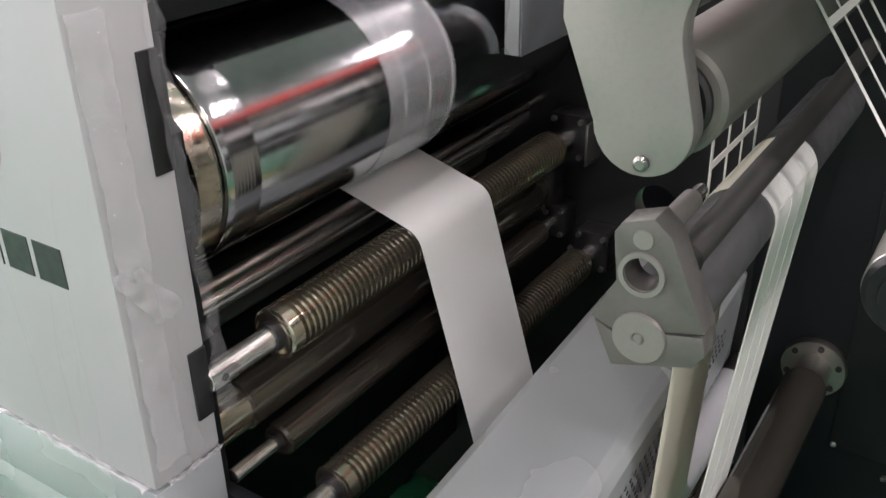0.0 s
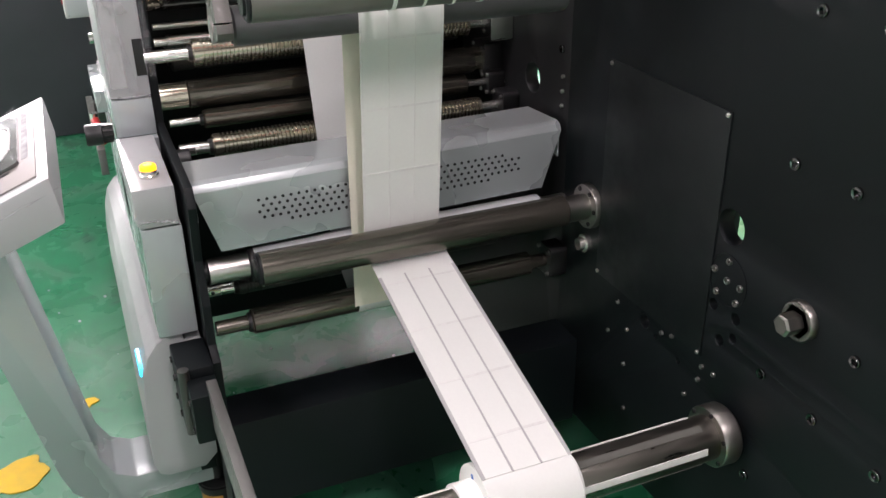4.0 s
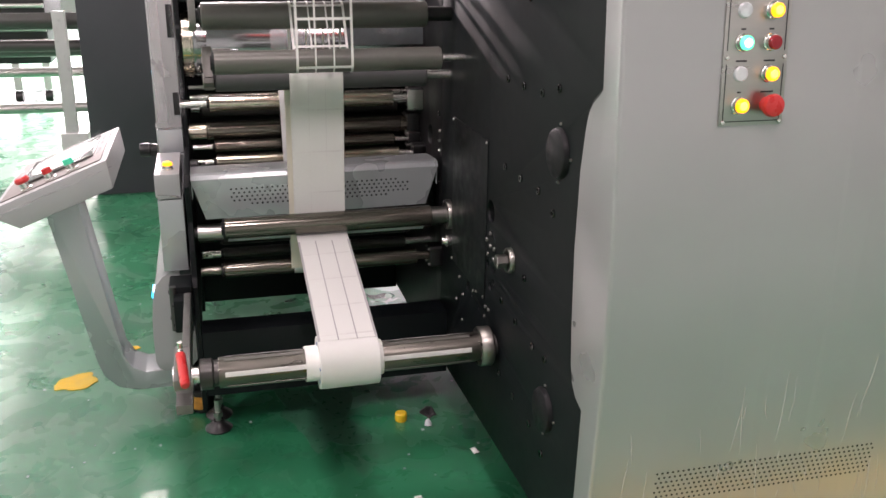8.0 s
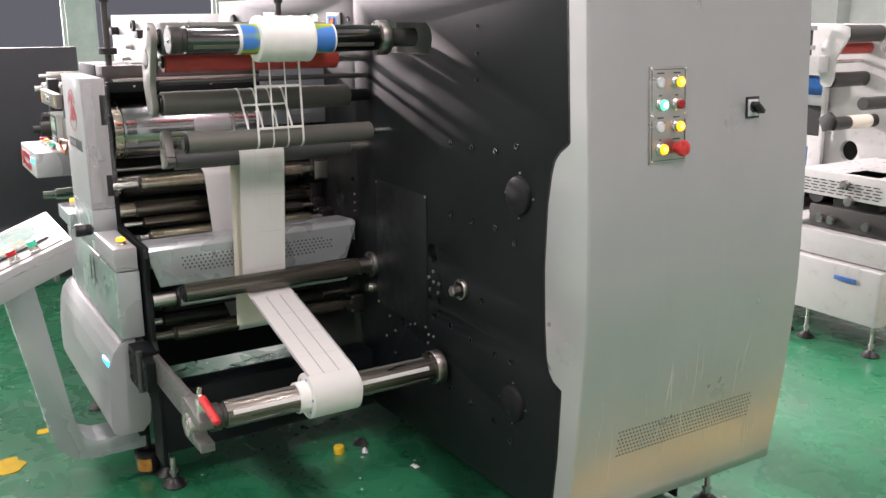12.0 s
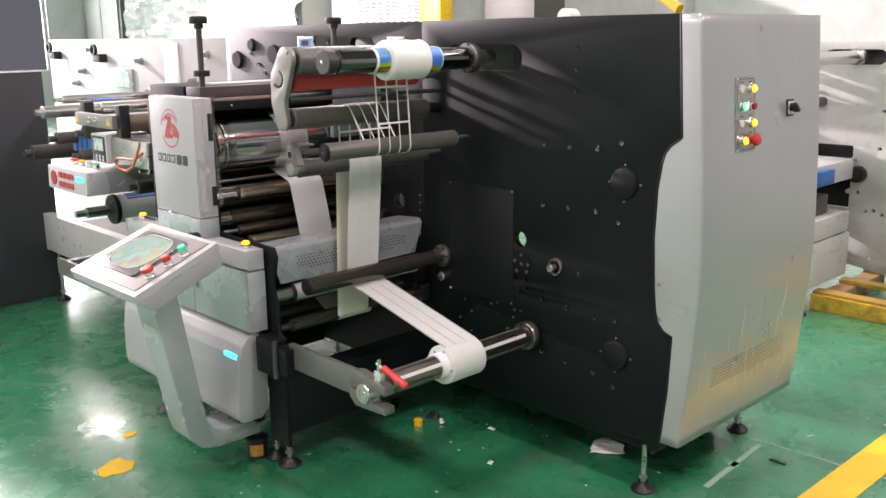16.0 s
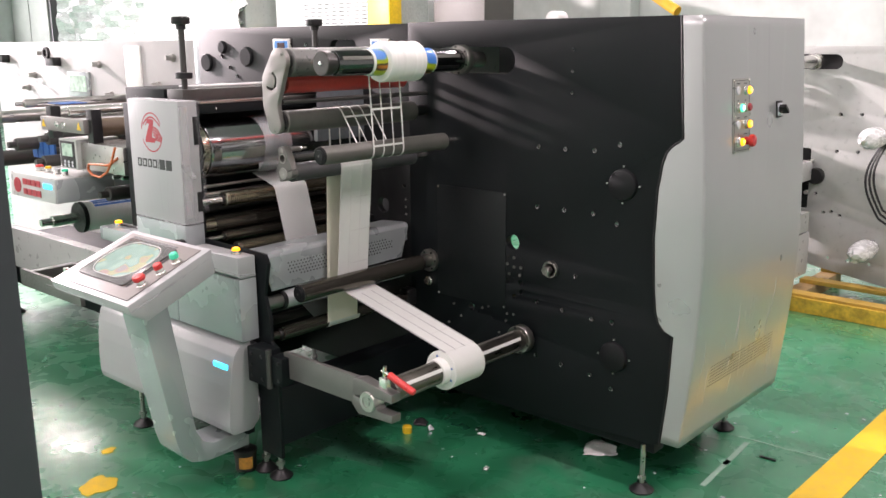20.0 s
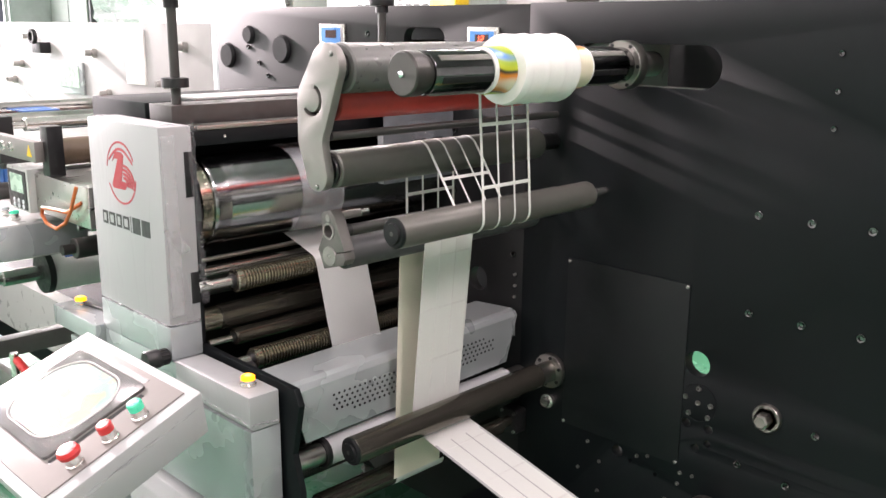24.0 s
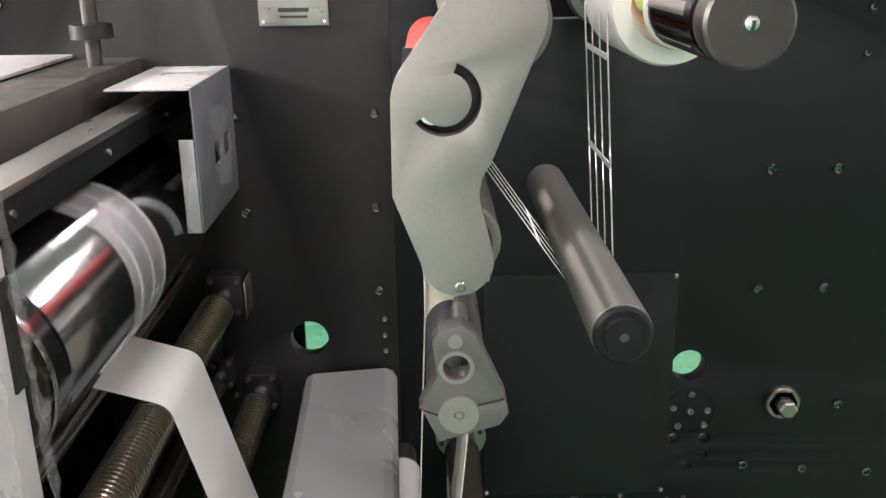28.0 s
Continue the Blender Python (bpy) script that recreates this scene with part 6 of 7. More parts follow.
part("flange", lathe([(-0.66, 0.0), (-0.66, 0.068), (-0.641, 0.070)], -1.58, 0.752, 40), PLASTIC, proll, "black flange")
part("shaft", lathe([(-0.83, 0.016), (-0.78, 0.016), (-0.78, 0.024), (-0.66, 0.024)], -1.58, 0.752, 28), BARE, proll)
part("shaft_root", lathe([(-0.151, 0.02), (0.02, 0.02)], -1.58, 0.752, 20), BARE, proll)
for a in (50, 64, 78, 92):
    bm = box(-0.006, 0.006, -0.60, -0.33, 0.0658, 0.0668, 0)
    bm.transform(Matrix.Translation((-1.58, 0, 0.752)) @ Matrix.Rotation(radians(90 - a), 4, "Y"))
    part("blue_print", bm, BLUEP, proll)
for x, y in ((-1.65, -0.43), (-2.9, -0.43)):
    levelling_foot(x, y, 0.30)
hinge2 = thing("toggle_clamp", "bright toggle clamp with a red handle on a steel arm", "clamp", -1.35, -0.86, 0.45)
part("arm_bar", box(-1.75, -1.20, -0.87, -0.85, 0.455, 0.53, 0.002), ARMSTEEL, hinge2)
part("arm_leg", box(-1.75, -1.70, -0.849, -0.461, 0.455, 0.515, 0.002), ARMSTEEL, hinge2)
part("post", rod((-1.32, -0.86, 0.53), (-1.32, -0.86, 0.60), 0.012, 14), BARE, hinge2)
part("handle", rod((-1.30, -0.86, 0.585), (-1.22, -0.85, 0.545), 0.012, 14), REDP, hinge2, "red handle")

# dark cabinet side standing across the aisle, and the machine beyond it
dark = thing("dark_cabinet", "tall dark blue-grey cabinet side standing on the floor", "cabinet", -3.1, -0.9, 0)
part("side_panel", box(-3.10, -3.0, -1.345, -0.38, 0.004, 1.345, 0.003), DARKCAB, dark)
part("eye_bolt", rod((-2.999, -1.10, 1.30), (-2.985, -1.10, 1.30), 0.018, 16), BARE, dark)
near_cab = thing("dark_partition", "dark grey painted cabinet edge beside the aisle", "cabinet", 1.1, -2.3, 0)
part("panel", box(0.6, 1.295, -2.42, -2.137, 0.004, 1.75, 0.004), DARKCAB, near_cab)

press = thing("distant_press", "white and black press further down the hall", "printing machine", -4.2, -1.6, 0)
part("post", box(-3.45, -3.38, -1.53, -1.46, 0.02, 1.02, 0.004), WHITEM, press)
part("foot_box", box(-3.60, -3.36, -1.56, -1.40, 0.0, 0.30, 0.01), WHITEM, press)
part("plate", box(-5.2, -3.5, -1.38, -1.34, 0.25, 1.30, 0.004), WHITEM, press)
for z, r, x in ((0.45, 0.03, -3.42), (0.95, 0.05, -3.55), (1.12, 0.05, -3.7), (0.80, 0.035, -3.6), (0.62, 0.03, -3.75), (1.2, 0.04, -4.1), (0.7, 0.05, -4.3)):
    part("roller", lathe([(-2.05, r), (-1.385, r)], x, z, 24), DKROLL if r > 0.032 else STEEL, press)
press2 = thing("distant_machine", "dark machine on castors far down the hall", "machine", -6.6, -2.4, 0)
part("body", box(-7.3, -6.3, -3.2, -2.0, 0.35, 0.95, 0.02), PLASTIC, press2)
part("deck", box(-7.3, -6.25, -3.2, -2.0, 0.95, 1.02, 0.01), WHITEM, press2)
for y in (-3.1, -2.7, -2.3, -2.05):
    part("leg", box(-6.35, -6.29, y - 0.03, y + 0.03, 0.12, 0.35, 0.004), WHITEM, press2)
    part("castor", lathe([(y - 0.03, 0.05), (y + 0.03, 0.05)], -6.32, 0.06, 20), PLASTIC, press2)
for k in range(5):
    part("rail_bar", rod((-6.24, -3.2, 0.45 + 0.1 * k), (-6.24, -2.0, 0.45 + 0.1 * k), 0.02, 12), STEEL, press2)

# ---- the white line behind ----
wl = thing("white_press", "white label press with rollers and a lower bench, behind the rewinder", "printing machine", 0.3, 2.8, 0.1)
WP = [(-1.3, 0.16), (-1.3, 1.47), (2.2, 1.47), (2.2, 0.05), (0.8, 0.09), (0.3, 0.17)]
part("white_plate", cut_plate(WP, [rounded(0.10, 0.455, 1.335, 1.425, 0.044, 6), rounded(-0.05, 0.315, 0.50, 0.872, 0.015, 3)] + [circle(x, z, 0.012, 12) for x, z in
     ((0.467, 1.078), (0.586, 1.083), (0.463, 0.862), (0.583, 0.866), (0.30, 0.60), (0.36, 0.60), (0.46, 0.50), (0.415, 0.49), (0.51, 0.48), (0.459, 0.215), (0.578, 0.213), (0.72, 1.08), (0.72, 0.87), (0.70, 0.21))] + [circle(-0.315, 0.81, 0.055)], 3.0, 3.03), WHITEM, wl)
part("recess_back", box(-0.20, 0.60, 3.09, 3.10, 0.45, 1.46, 0.002), PLASTIC, wl)
part("recess_back", box(-0.42, -0.21, 3.09, 3.10, 0.70, 0.92, 0.002), PLASTIC, wl)
part("air_shaft", lathe([(2.30, 0.036), (2.95, 0.036), (2.95, 0.048), (2.99, 0.048)], 0.30, 1.382, 36), BARE, wl)
for x, z, r, mat, y0 in ((-0.215, 1.425, 0.042, DKROLL, 2.72), (-0.262, 1.352, 0.030, REDRUB, 2.74), (-0.272, 1.195, 0.038, DKROLL, 2.72), (0.107, 1.118, 0.030, DKROLL, 2.45), (-0.19, 0.985, 0.034, DKROLL, 2.66), (-0.29, 1.285, 0.010, BARE, 2.72),
                         (0.20, 0.76, 0.03, BLUEP, 2.5), (0.22, 0.66, 0.022, STEEL, 2.5), (-0.06, 0.662, 0.020, REDRUB, 2.40), (-0.05, 0.600, 0.036, BARE, 2.40), (-0.20, 0.66, 0.030, PLASTIC, 2.34), (-0.21, 0.60, 0.042, PLASTIC, 2.34), (0.24, 0.42, 0.05, DKROLL, 2.7)):
    part("roller", lathe([(y0, r - 0.002), (y0 + 0.002, r), (2.999, r)], x, z, 32), mat, wl)
part("web_band", lathe([(2.78, 0.0352), (2.95, 0.0352)], -0.19, 0.985, 32), CREAM, wl, "cream web on the roller")
part("arm_plate", prism([(-0.31, 1.175), (-0.285, 1.156), (-0.255, 1.165), (-0.240, 1.20), (-0.238, 1.30), (-0.175, 1.41), (-0.18, 1.455), (-0.225, 1.472), (-0.262, 1.455), (-0.325, 1.36), (-0.325, 1.24)], 2.70, 2.716, "y", 0.002), WHITEM, wl, "white swing arm plate")
part("clamp_bracket", prism([(-0.25, 1.01), (-0.20, 1.045), (-0.165, 1.02), (-0.185, 0.955), (-0.22, 0.945)], 2.63, 2.66, "y", 0.002), DKROLL, wl)
part("white_rail", box(-1.2, -0.27, 2.62, 2.70, 1.235, 1.315, 0.003), WHITEM, wl)
lift = part("lifting_screw", lathe([(1.316, 0.010), (1.44, 0.010)], 0, 0, 14, m=Matrix.Translation((-0.36, 2.66, 0)) @ Matrix.Rotation(radians(90), 4, "X")), DKROLL, wl)
for z0, z1 in ((1.345, 1.365), (1.44, 1.462)):
    part("collar", lathe([(z0, 0.0), (z0, 0.026), (z1, 0.026), (z1, 0.0)], 0, 0, 20, m=Matrix.Translation((-0.36, 2.66, 0)) @ Matrix.Rotation(radians(90), 4, "X")), SILVERP, lift)
part("grille_box", box(-0.14, 0.34, 2.36, 2.98, 0.685, 0.80, 0.006), WHITEM, wl)
for r in range(5):
    for k in range(9):
        part("grille_slot", box(-0.10 + 0.046 * k + 0.012 * (r % 2), -0.068 + 0.046 * k + 0.012 * (r % 2), 2.357, 2.3595, 0.702 + 0.014 * r, 0.7065 + 0.014 * r, 0), PLASTIC, wl)
part("bench", box(-0.16, 0.42, 2.30, 2.76, 0.415, 0.53, 0.006), WHITEM, wl)
part("base", box(-0.19, 0.42, 2.26, 2.80, 0.15, 0.41, 0.02), WHITEM, wl)
part("base", box(-1.2, -0.21, 2.28, 2.99, 0.15, 0.46, 0.02), WHITEM, wl)
part("handle", box(0.19, 0.30, 2.252, 2.26, 0.335, 0.355, 0.003), BLUEP, wl, "blue handle strip")
part("leg_post", box(-0.155, -0.115, 2.34, 2.40, 0.46, 0.684, 0.003), WHITEM, wl)
part("stay_rod", rod((0.10, 2.70, 0.74), (0.345, 2.97, 0.80), 0.012, 12), STEEL, wl)
part("wheel_knob", lathe([(2.955, 0.0), (2.955, 0.045), (2.97, 0.05), (2.999, 0.05)], 0.356, 0.708, 28), PLASTIC, wl)
die = thing("die_station", "black steel die station with adjusting screws on the bench", "die station", 0.15, 2.5, 0.53)
part("block", box(-0.05, 0.36, 2.36, 2.60, 0.532, 0.64, 0.004), DKROLL, die)
part("block", prism([(0.05, 0.641), (0.05, 0.72), (0.09, 0.80), (0.27, 0.80), (0.29, 0.641)], 2.39, 2.56, "y", 0.005), PLASTIC, die)
part("block", box(0.295, 0.38, 2.42, 2.62, 0.70, 0.78, 0.006), BLUEP, die)
part("side_drum", lathe([(2.37, 0.0), (2.37, 0.04), (2.56, 0.042)], -0.03, 0.685, 24), DKROLL, die)
for x, z in ((0.13, 0.755), (0.16, 0.68), (0.02, 0.58), (0.08, 0.58), (0.26, 0.58)):
    part("screw", lathe([(2.335, 0.0), (2.335, 0.020), (2.389, 0.022)], x, z, 16), STEEL, die)
bw = thing("tinted_window", "white frame with blue tinted guard windows", "guard", -0.85, 3.2, 0.6)
part("frame", cut_plate([(-1.25, 0.62), (-1.25, 1.23), (-0.45, 1.23), (-0.45, 0.62)], [rounded(-1.2, -0.475, 1.09, 1.20, 0.01, 2), rounded(-1.2, -0.53, 0.70, 0.815, 0.01, 2), rounded(-1.22, -0.47, 0.87, 1.04, 0.01, 2)], 2.95, 2.975), WHITEM, bw)
for z0, z1 in ((1.09, 1.20), (0.70, 0.815)):
    part("pane", box(-1.2, -0.475, 2.976, 2.98, z0, z1, 0), shade("blue_tinted", (0.02, 0.10, 0.28), 0.1), bw, "blue tinted pane")
part("dark_recess", box(-1.22, -0.47, 2.982, 2.992, 0.86, 1.05, 0), PLASTIC, bw)
for x, y in ((-0.09, 2.32), (0.04, 2.30), (0.37, 2.32), (-1.0, 2.32)):
    levelling_foot(x, y, 0.151, "white levelling foot on the green floor")
pal = thing("pallet", "yellow painted wooden pallet", "pallet", 1.2, 2.8, 0)
for y in (2.50, 2.85, 3.2):
    part("board", box(0.36, 2.1, y, y + 0.09, 0.075, 0.10, 0.003), shade("worn_yellow_wood", (0.52, 0.33, 0.06), 0.6, bump=0.4), pal)
for x in (0.36, 1.2, 1.95):
    part("block", box(x, x + 0.1, 2.5, 3.29, 0.0, 0.074, 0.003), WOOD, pal)
part("face_board", box(0.36, 2.1, 2.475, 2.498, 0.0, 0.085, 0.002), shade("worn_yellow_paint", (0.60, 0.38, 0.04), 0.55, coarse=20, coarse_vary=0.3), pal)
for k, z in enumerate((0.97, 0.33)):
    wr = thing("wrapped_shaft", "shaft end wrapped in crumpled white foam", "wrapped shaft", 0.70, 2.8, z)
    g = random.Random(k)
    own = bmesh.new()
    bmesh.ops.create_icosphere(own, subdivisions=3, radius=1)
    for v in own.verts:
        d = 1 + g.uniform(-0.09, 0.09)
        v.co = Vector((v.co.x * 0.06 * d, v.co.y * 0.19 * d, v.co.z * 0.06 * d)) + Vector((0.72, 2.80, z))
    part("foam_wrap", own, WRAP, wr)
hose = thing("black_hose", "coil of black hoses hanging on the white plate", "hose", 0.76, 2.9, 0.4)
for k in range(3):
    pts = [(0.745 + 0.05 * k * 0.3 - (0.09 - 0.012 * k) * math.sin(math.pi * u), 2.94 - 0.02 * k, 0.95 - (0.45 - 0.03 * k) * u) for u in np.linspace(0, 1, 14)]
    pts += [(pts[-1][0] + 0.02 * j, 2.94 - 0.02 * k, pts[-1][2] - 0.012 * j) for j in range(1, 6)]
    bm = tube(pts, 0.007, 8)
    part("hose_loop", bm, PLASTIC, hose)

# ---- along the back wall ----
wrapb = thing("wrapped_crate", "large crate wrapped in shiny crumpled plastic film", "crate", -9.8, 5.2, 0)
g = random.Random(2)
own = bmesh.new()
nx, nz = 46, 30
rows = []
for i in range(nx + 1):
    rows.append([own.verts.new((-12.6 + 5.0 * i / nx, 4.7 + g.uniform(-0.10, 0.10), 0.02 + 2.5 * j / nz + g.uniform(-0.015, 0.015))) for j in range(nz + 1)])
for a, b in zip(rows, rows[1:]):
    for j in range(nz):
        own.faces.new((a[j], a[j + 1], b[j + 1], b[j]))
part("film_front", own, WRAP, wrapb)
part("crate_body", box(-12.55, -7.65, 4.78, 5.9, 0.0, 2.5, 0.02), WHITEM, wrapb)
swc = thing("switch_cabinet", "pale grey switch cabinet with rows of louvre slots", "cabinet", -6.1, 5.3, 0)
part("body", box(-7.3, -5.2, 5.0, 5.6, 0.0, 2.4, 0.01), shade("pale_grey_paint", (0.48, 0.52, 0.50), 0.45), swc)
for r in range(9):
    for c in range(9):
        part("louvre", box(-6.75 + 0.13 * c, -6.66 + 0.13 * c, 4.994, 4.999, 1.60 + 0.045 * r, 1.612 + 0.045 * r, 0), PLASTIC, swc)
part("label_plate", box(-7.25, -7.05, 4.995, 4.999, 1.62, 2.2, 0), DIM_W, swc)
pole = thing("yellow_post", "bright yellow painted steel post", "post", -5.12, 5.0, 0)
part("post", box(-5.31, -4.955, 4.7, 4.9, 0.0, 2.6, 0.02), shade("yellow_post_paint", (0.78, 0.50, 0.02), 0.4), pole)
dk = thing("dark_locker", "dark locker against the back wall", "locker", -4.2, 5.3, 0)
part("body", box(-4.57, -3.86, 5.0, 5.5, 0.0, 2.3, 0.01), shade("dark_locker_paint", (0.06, 0.055, 0.05), 0.5), dk)
gc = thing("grey_locker", "grey-green painted double-door steel locker", "locker", -16, 5.6, 0)
for k in range(2):
    part("door", box(-15.95 + 0.75 * k, -15.23 + 0.75 * k, 5.42, 5.45, 0.05, 2.6, 0.006), shade("grey_green_paint", (0.30, 0.33, 0.30), 0.5), gc)
part("body", box(-15.96, -14.4, 5.451, 6.1, 0.0, 2.62, 0.006), GREYPLATE, gc)
for x in (-3.4, -0.6, 2.4):
    part_post = thing("wall_pilaster", "white painted wall pilaster", "pilaster", x, 6.9, 0, kind="structure")
    part("pilaster", box(x - 0.2, x + 0.2, 6.8, 6.999, 0, 4.98, 0.005), WALL, part_post)

# ---- marks and litter on the floor ----
def puddle(name, cx, cy, rx, ry, material, label, seed, rot=0.0, z=0.003, category="paint spill", rag=0.25):
    g = random.Random(seed)
    own = bmesh.new()
    ph = [g.uniform(0, 6.28) for _ in range(4)]
    ring = []
    for k in range(48):
        a = 2 * math.pi * k / 48
        d = 1 + rag * (0.5 * math.sin(2 * a + ph[0]) + 0.35 * math.sin(3 * a + ph[1]) + 0.3 * math.sin(5 * a + ph[2]) + 0.15 * math.sin(9 * a + ph[3]))
        x, y = rx * d * math.cos(a), ry * d * math.sin(a)
        ring.append((cx + x * math.cos(rot) - y * math.sin(rot), cy + x * math.sin(rot) + y * math.cos(rot)))
    return solid(name, prism(ring, 0.0, z, "z"), material, label, category)


puddle("yellow_spill", -0.545, -1.185, 0.052, 0.078, YPAINT, "dried splash of yellow floor paint", 4, 0.5)
puddle("yellow_spill", -0.78, -1.02, 0.02, 0.03, YPAINT, "small dried splash of yellow floor paint", 9)
line = thing("yellow_floor_line", "broad yellow painted line on the green floor", "floor marking", 1.4, 0.6, 0, kind="structure")
d = Vector((0.012, 1.0)).normalized()
a0, b0 = Vector((1.30, 0.345)) - d * 2.2, Vector((1.30, 0.345)) + d * 6
part("painted_line", prism([(a0.x, a0.y), (a0.x + 0.135, a0.y), (b0.x + 0.135, b0.y), (b0.x, b0.y)], 0.0, 0.003, "z"), YPAINT, line)
for p, q, w in (((1.044, 0.196), (1.014, 0.63), 0.010), ((0.92, 0.66), (1.6, 0.70), 0.004)):
    p, q = Vector(p), Vector(q)
    n = Vector((-(q - p).y, (q - p).x)).normalized() * w
    solid("chalk_line", prism([tuple(p + n), tuple(q + n), tuple(q - n), tuple(p - n)], 0.0, 0.002, "z"), shade("chalk", (0.22, 0.36, 0.28), 0.7), "faint pale scuffed line on the green floor", "floor marking")
puddle("pale_spot", 1.02, 0.42, 0.03, 0.02, shade("pale_green_spot", (0.10, 0.30, 0.19), 0.5), "pale worn spot on the green floor", 5, 0, 0.002, "stain")
ycap = thing("bottle_top", "small yellow plastic bottle top lying on the floor", "bottle top", -0.038, -0.155, 0)
upm = Matrix.Translation((-0.038, -0.155, 0)) @ Matrix.Rotation(radians(90), 4, "X")
part("top_shell", lathe([(0.0, 0.018), (0.003, 0.0195), (0.025, 0.019), (0.028, 0.016), (0.028, 0.0)], 0, 0, 28, m=upm), YELP, ycap)
g = random.Random(31)


def scrap(x, y, s, material, label, cat="litter", turn=0.0, h=0.02, name="scrap"):
    own = bmesh.new()
    n = 6
    rows = []
    for i in range(n + 1):
        rows.append([own.verts.new((s * (i / n - 0.5) + g.uniform(-s, s) * 0.05, s * 0.55 * (j / n - 0.5) + g.uniform(-s, s) * 0.05, 0.003 + h * abs(math.sin(2.4 * i / n + 0.5)) * (j / n) + g.uniform(0, 0.003))) for j in range(n + 1)])
    for a, b in zip(rows, rows[1:]):
        for j in range(n):
            own.faces.new((a[j], a[j + 1], b[j + 1], b[j]))
    own.transform(Matrix.Translation((x, y, 0)) @ Matrix.Rotation(turn, 4, "Z"))
    ob = solid(name, own, material, label, cat)
    md = ob.modifiers.new("thick", "SOLIDIFY")
    md.thickness = 0.001
    return ob


scrap(0.635, 0.19, 0.12, PAPER, "crumpled piece of white paper on the floor", turn=0.6, h=0.03, name="paper_scrap")
scrap(-0.05, -0.065, 0.055, PLASTIC, "scrap of black film on the floor", turn=0.4)
scrap(0.02, -0.08, 0.022, DIM_W, "scrap of pale film on the floor", turn=1.2)
scrap(0.40, -0.20, 0.03, PAPER, "tiny white paper scrap on the floor", turn=2.0, h=0.004)
scrap(0.20, 0.02, 0.03, PAPER, "tiny white paper scrap on the floor", turn=0.2, h=0.004)
solid("metal_strip", box(1.10, 1.16, 0.540, 0.552, 0.0005, 0.006, 0.001), PLASTIC, "short dark metal strip on the floor", "metal strip")
bm = bmesh.new()
for k in range(260):
    x, y, s = g.uniform(-1.6, 2.4), g.uniform(-2.2, 1.2), g.uniform(0.002, 0.006)
    box(x - s, x + s * g.uniform(0.5, 1.5), y - s * 0.6, y + s, 0.0004, 0.0016, 0, bm=bm)
tagged(link_mesh("floor_crumbs", bm, DIM_W), "tiny pale crumbs scattered on the floor", "litter", kind="stuff")
puddle("dark_patch", -0.33, -0.32, 0.16, 0.10, shade("dark_patch", (0.010, 0.10, 0.05), 0.35), "darker green patch on the floor", 12, 0.3, 0.0015, "stain", 0.6)
# greyish colour painted where window glare shows on the floor under the machine
puddle("glare_patch", -0.12, -0.42, 0.20, 0.10, shade("glare_grey", (0.03, 0.14, 0.08), 0.35, coarse=14, coarse_vary=0.25), "greyish patch painted on the floor for window glare", 14, 0.2, 0.001, "stain", 0.6)


# ---- what moves ----
PITCH = 0.122
# metres of web run off by the given seconds: the machine slows a little
RUN = ((0.0, -14.235), (16.0, 0.105), (18.0, 1.898), (20.0, 3.700), (21.0, 4.576), (24.0, 7.164), (25.0, 7.998), (26.0, 8.841), (28.0, 10.509))


def run_off(t):
    return float(np.interp(t, [r[0] for r in RUN], [r[1] for r in RUN])) + 14.235


RUN_SHIFT = 14.235 % PITCH


def along(path):
    """Lengths along a path."""
    out = [0.0]
    for a, b in zip(path, path[1:]):
        out.append(out[-1] + math.hypot(b[0] - a[0], b[1] - a[1]))
    return out


def spin(ob, radius, way, step=1):
    """Turn a thing about its own axis with the web; way +1 clockwise seen from the operator's side."""
    x, y, z = ob.location
    rate = way * math.degrees(1 / radius)
    last = frame(28.0) - 1
    times = list(range(0, last, step)) + [last]
    walk(ob, [(k / FPS, pose(x, y, z, 0, rate * run_off(k / FPS), 0)) for k in times])


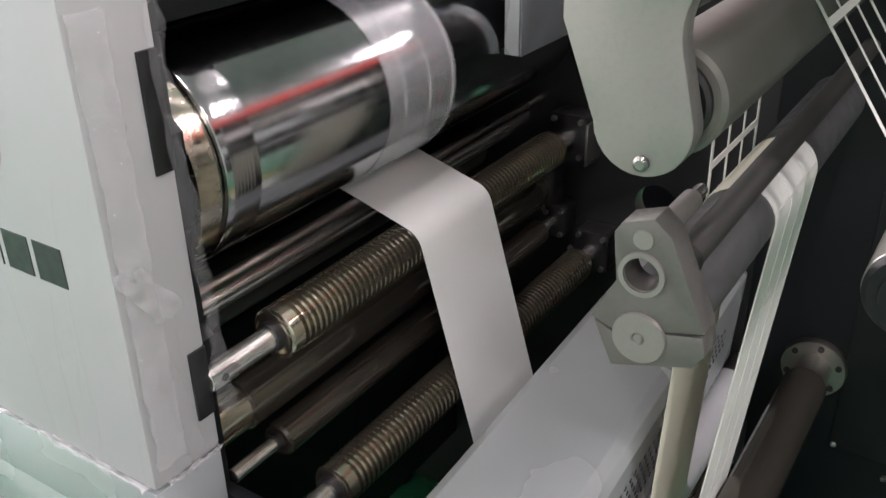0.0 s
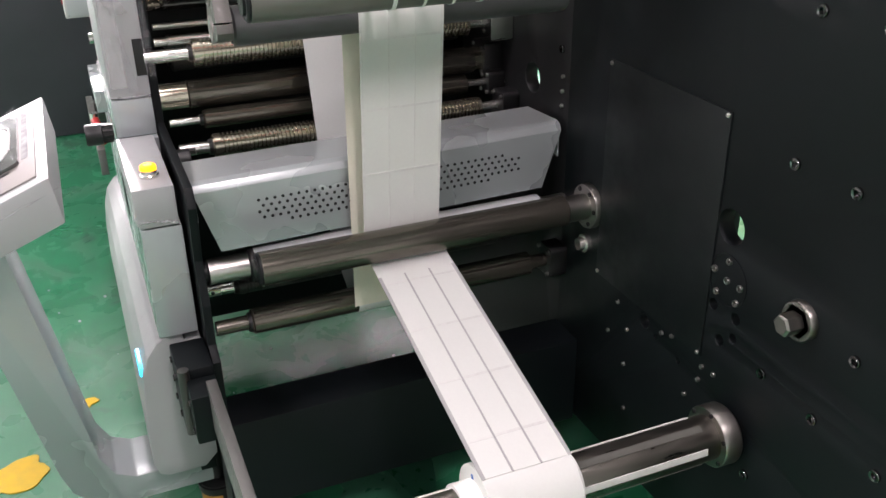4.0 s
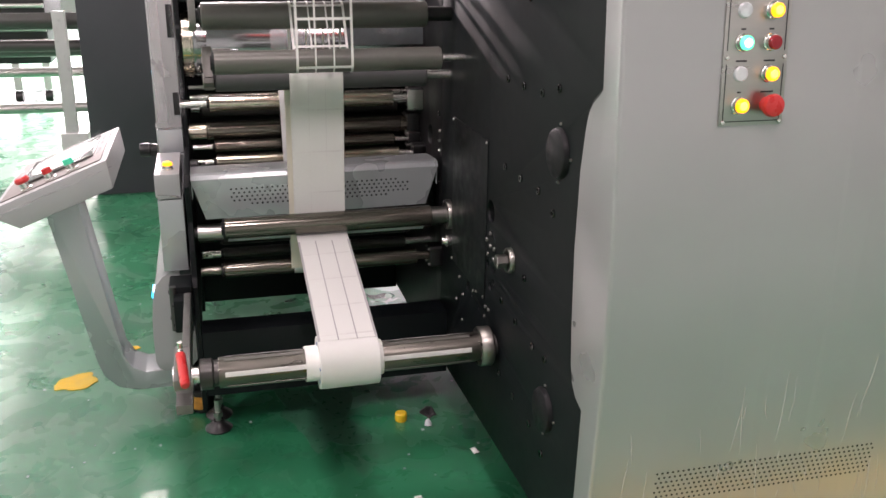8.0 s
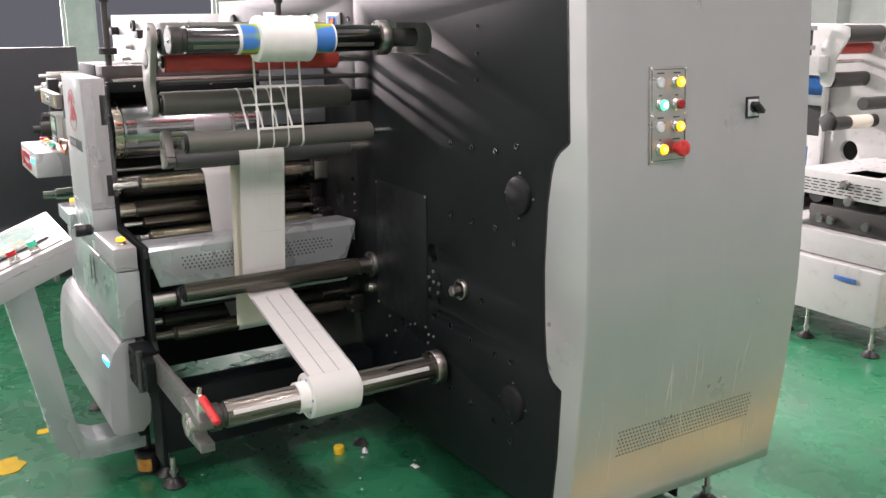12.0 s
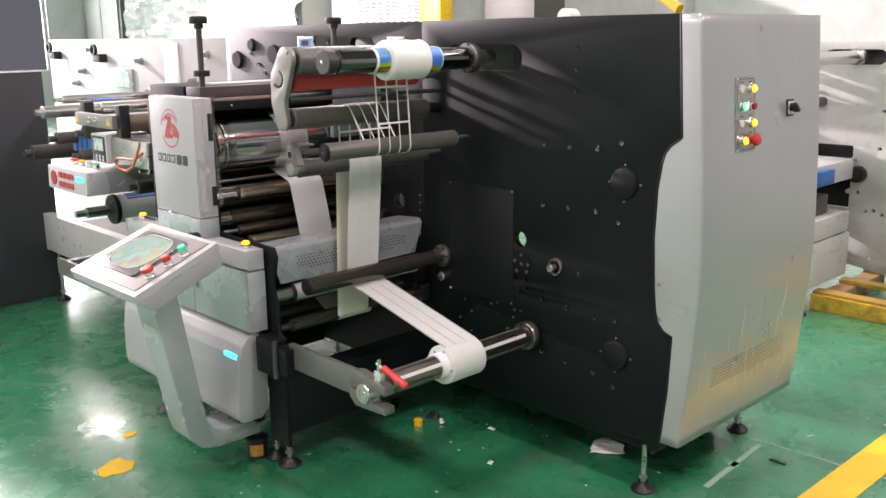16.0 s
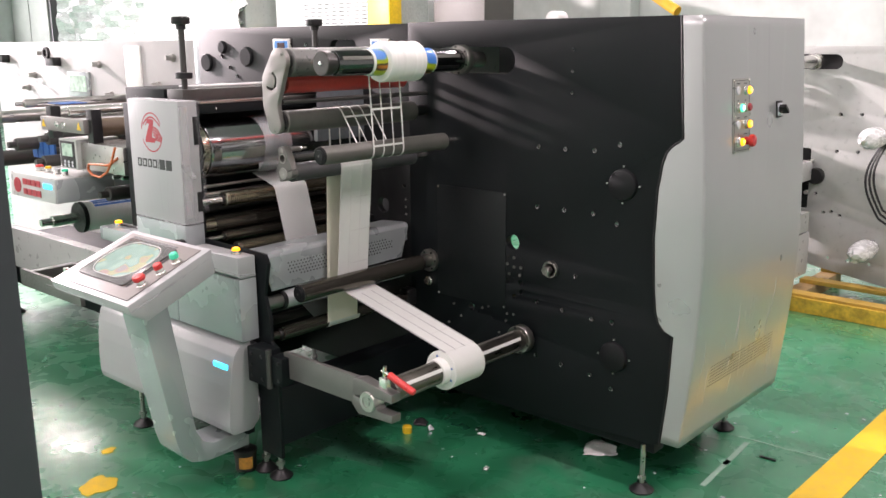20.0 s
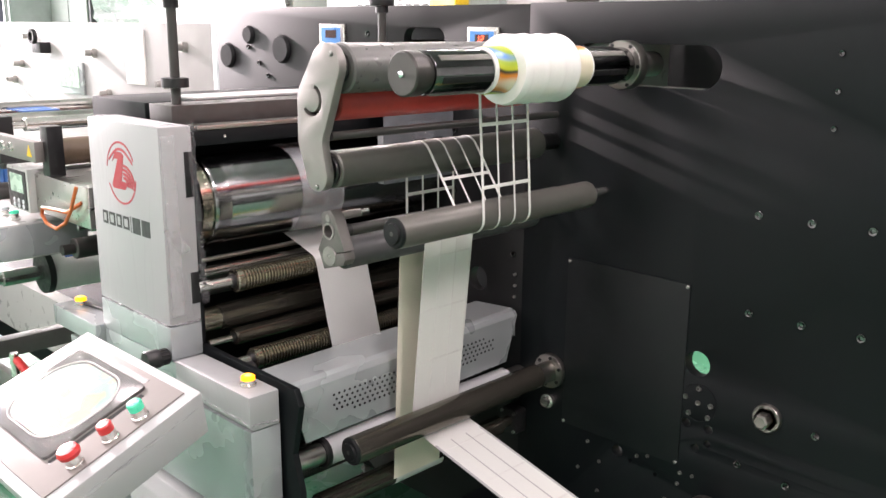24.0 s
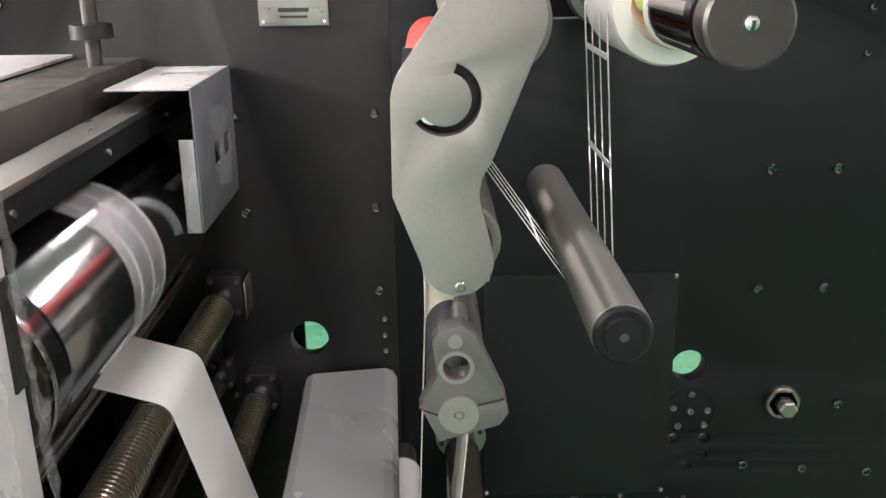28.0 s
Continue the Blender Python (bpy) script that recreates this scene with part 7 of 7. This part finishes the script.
def motions():
    spin(up_shaft, WASTE_R - 0.002, 1, 2)
    spin(waste, WASTE_R - 0.002, 1, 2)
    spin(low_shaft, LABEL_R, 1, 2)
    spin(labels, LABEL_R, 1, 2)
    spin(drum, DRUM[2], -1, 3)
    spin(rib1, RIB1[2] + 0.004, 1)
    spin(r3, R3[2], 1)
    spin(r1, R1[2] + 0.004, -1)
    spin(ra, RA[2] + 0.004, -1)
    for bars, path, reach in ((cross_bars, LOOP, LOOP_LEN), (label_gaps, GAPS, GAPS_LEN)):
        lens = along(path)
        for k, ob in enumerate(bars):
            rows = []
            for n in range(frame(28.0)):
                s = (run_off(n / FPS) - RUN_SHIFT + k * PITCH) % reach
                j = min(max(int(np.searchsorted(lens, s)), 1), len(path) - 1)
                (xa, za), (xb, zb) = path[j - 1], path[j]
                u = (s - lens[j - 1]) / max(lens[j] - lens[j - 1], 1e-9)
                turn = math.degrees(math.atan2(zb - za, xb - xa))
                rows.append((n / FPS, pose(xa + u * (xb - xa), ob.location.y, za + u * (zb - za), 0, -turn, 0)))
            walk(ob, rows)


# cross strips of the ladder: they ride along the matrix and wind on under the roll's surface
LOOP = list(MAT)
a0 = math.atan2(MAT[-1][1] - S1[1], MAT[-1][0] - S1[0])
LOOP += [(S1[0] + (WASTE_R - 0.004) * math.cos(a0 - 0.04 * k), S1[1] + (WASTE_R - 0.004) * math.sin(a0 - 0.04 * k)) for k in range(1, 60)]
BARS = math.ceil(along(MAT)[-1] / PITCH)
LOOP_LEN = BARS * PITCH
cross_bars = []
for k in range(BARS):
    bm = box(-0.0035, 0.0035, -0.0705, 0.0705, -0.0005, 0.0005, 0)
    ob = tagged(link_mesh("cross_strip", bm, PAPER), "white cross strip of the waste label matrix", "paper strip", "cross strips of the waste matrix")
    ob.location = (MAT[0][0], (LANES[0] + LANES[-1]) / 2, MAT[0][1])
    cross_bars.append(ob)

# narrow gaps between one label and the next, riding along the web and winding on under the roll's surface
GAPS = list(lab)
a0 = math.atan2(lab[-1][1] - S2[1], lab[-1][0] - S2[0])
GAPS += [(S2[0] + (LABEL_R - 0.004) * math.cos(a0 - 0.04 * k), S2[1] + (LABEL_R - 0.004) * math.sin(a0 - 0.04 * k)) for k in range(1, 60)]
GAP_BARS = math.ceil(along(lab)[-1] / PITCH)
GAPS_LEN = GAP_BARS * PITCH
label_gaps = []
for k in range(GAP_BARS):
    bm = box(-0.0022, 0.0022, -0.0725, 0.0725, -0.0007, 0.0007, 0)
    ob = tagged(link_mesh("label_gap", bm, GAP), "narrow grey gap between two labels of the web", "paper strip", "gaps between labels of the web")
    ob.location = (lab[0][0], (W0 + W1) / 2, lab[0][1])
    label_gaps.append(ob)

motions()
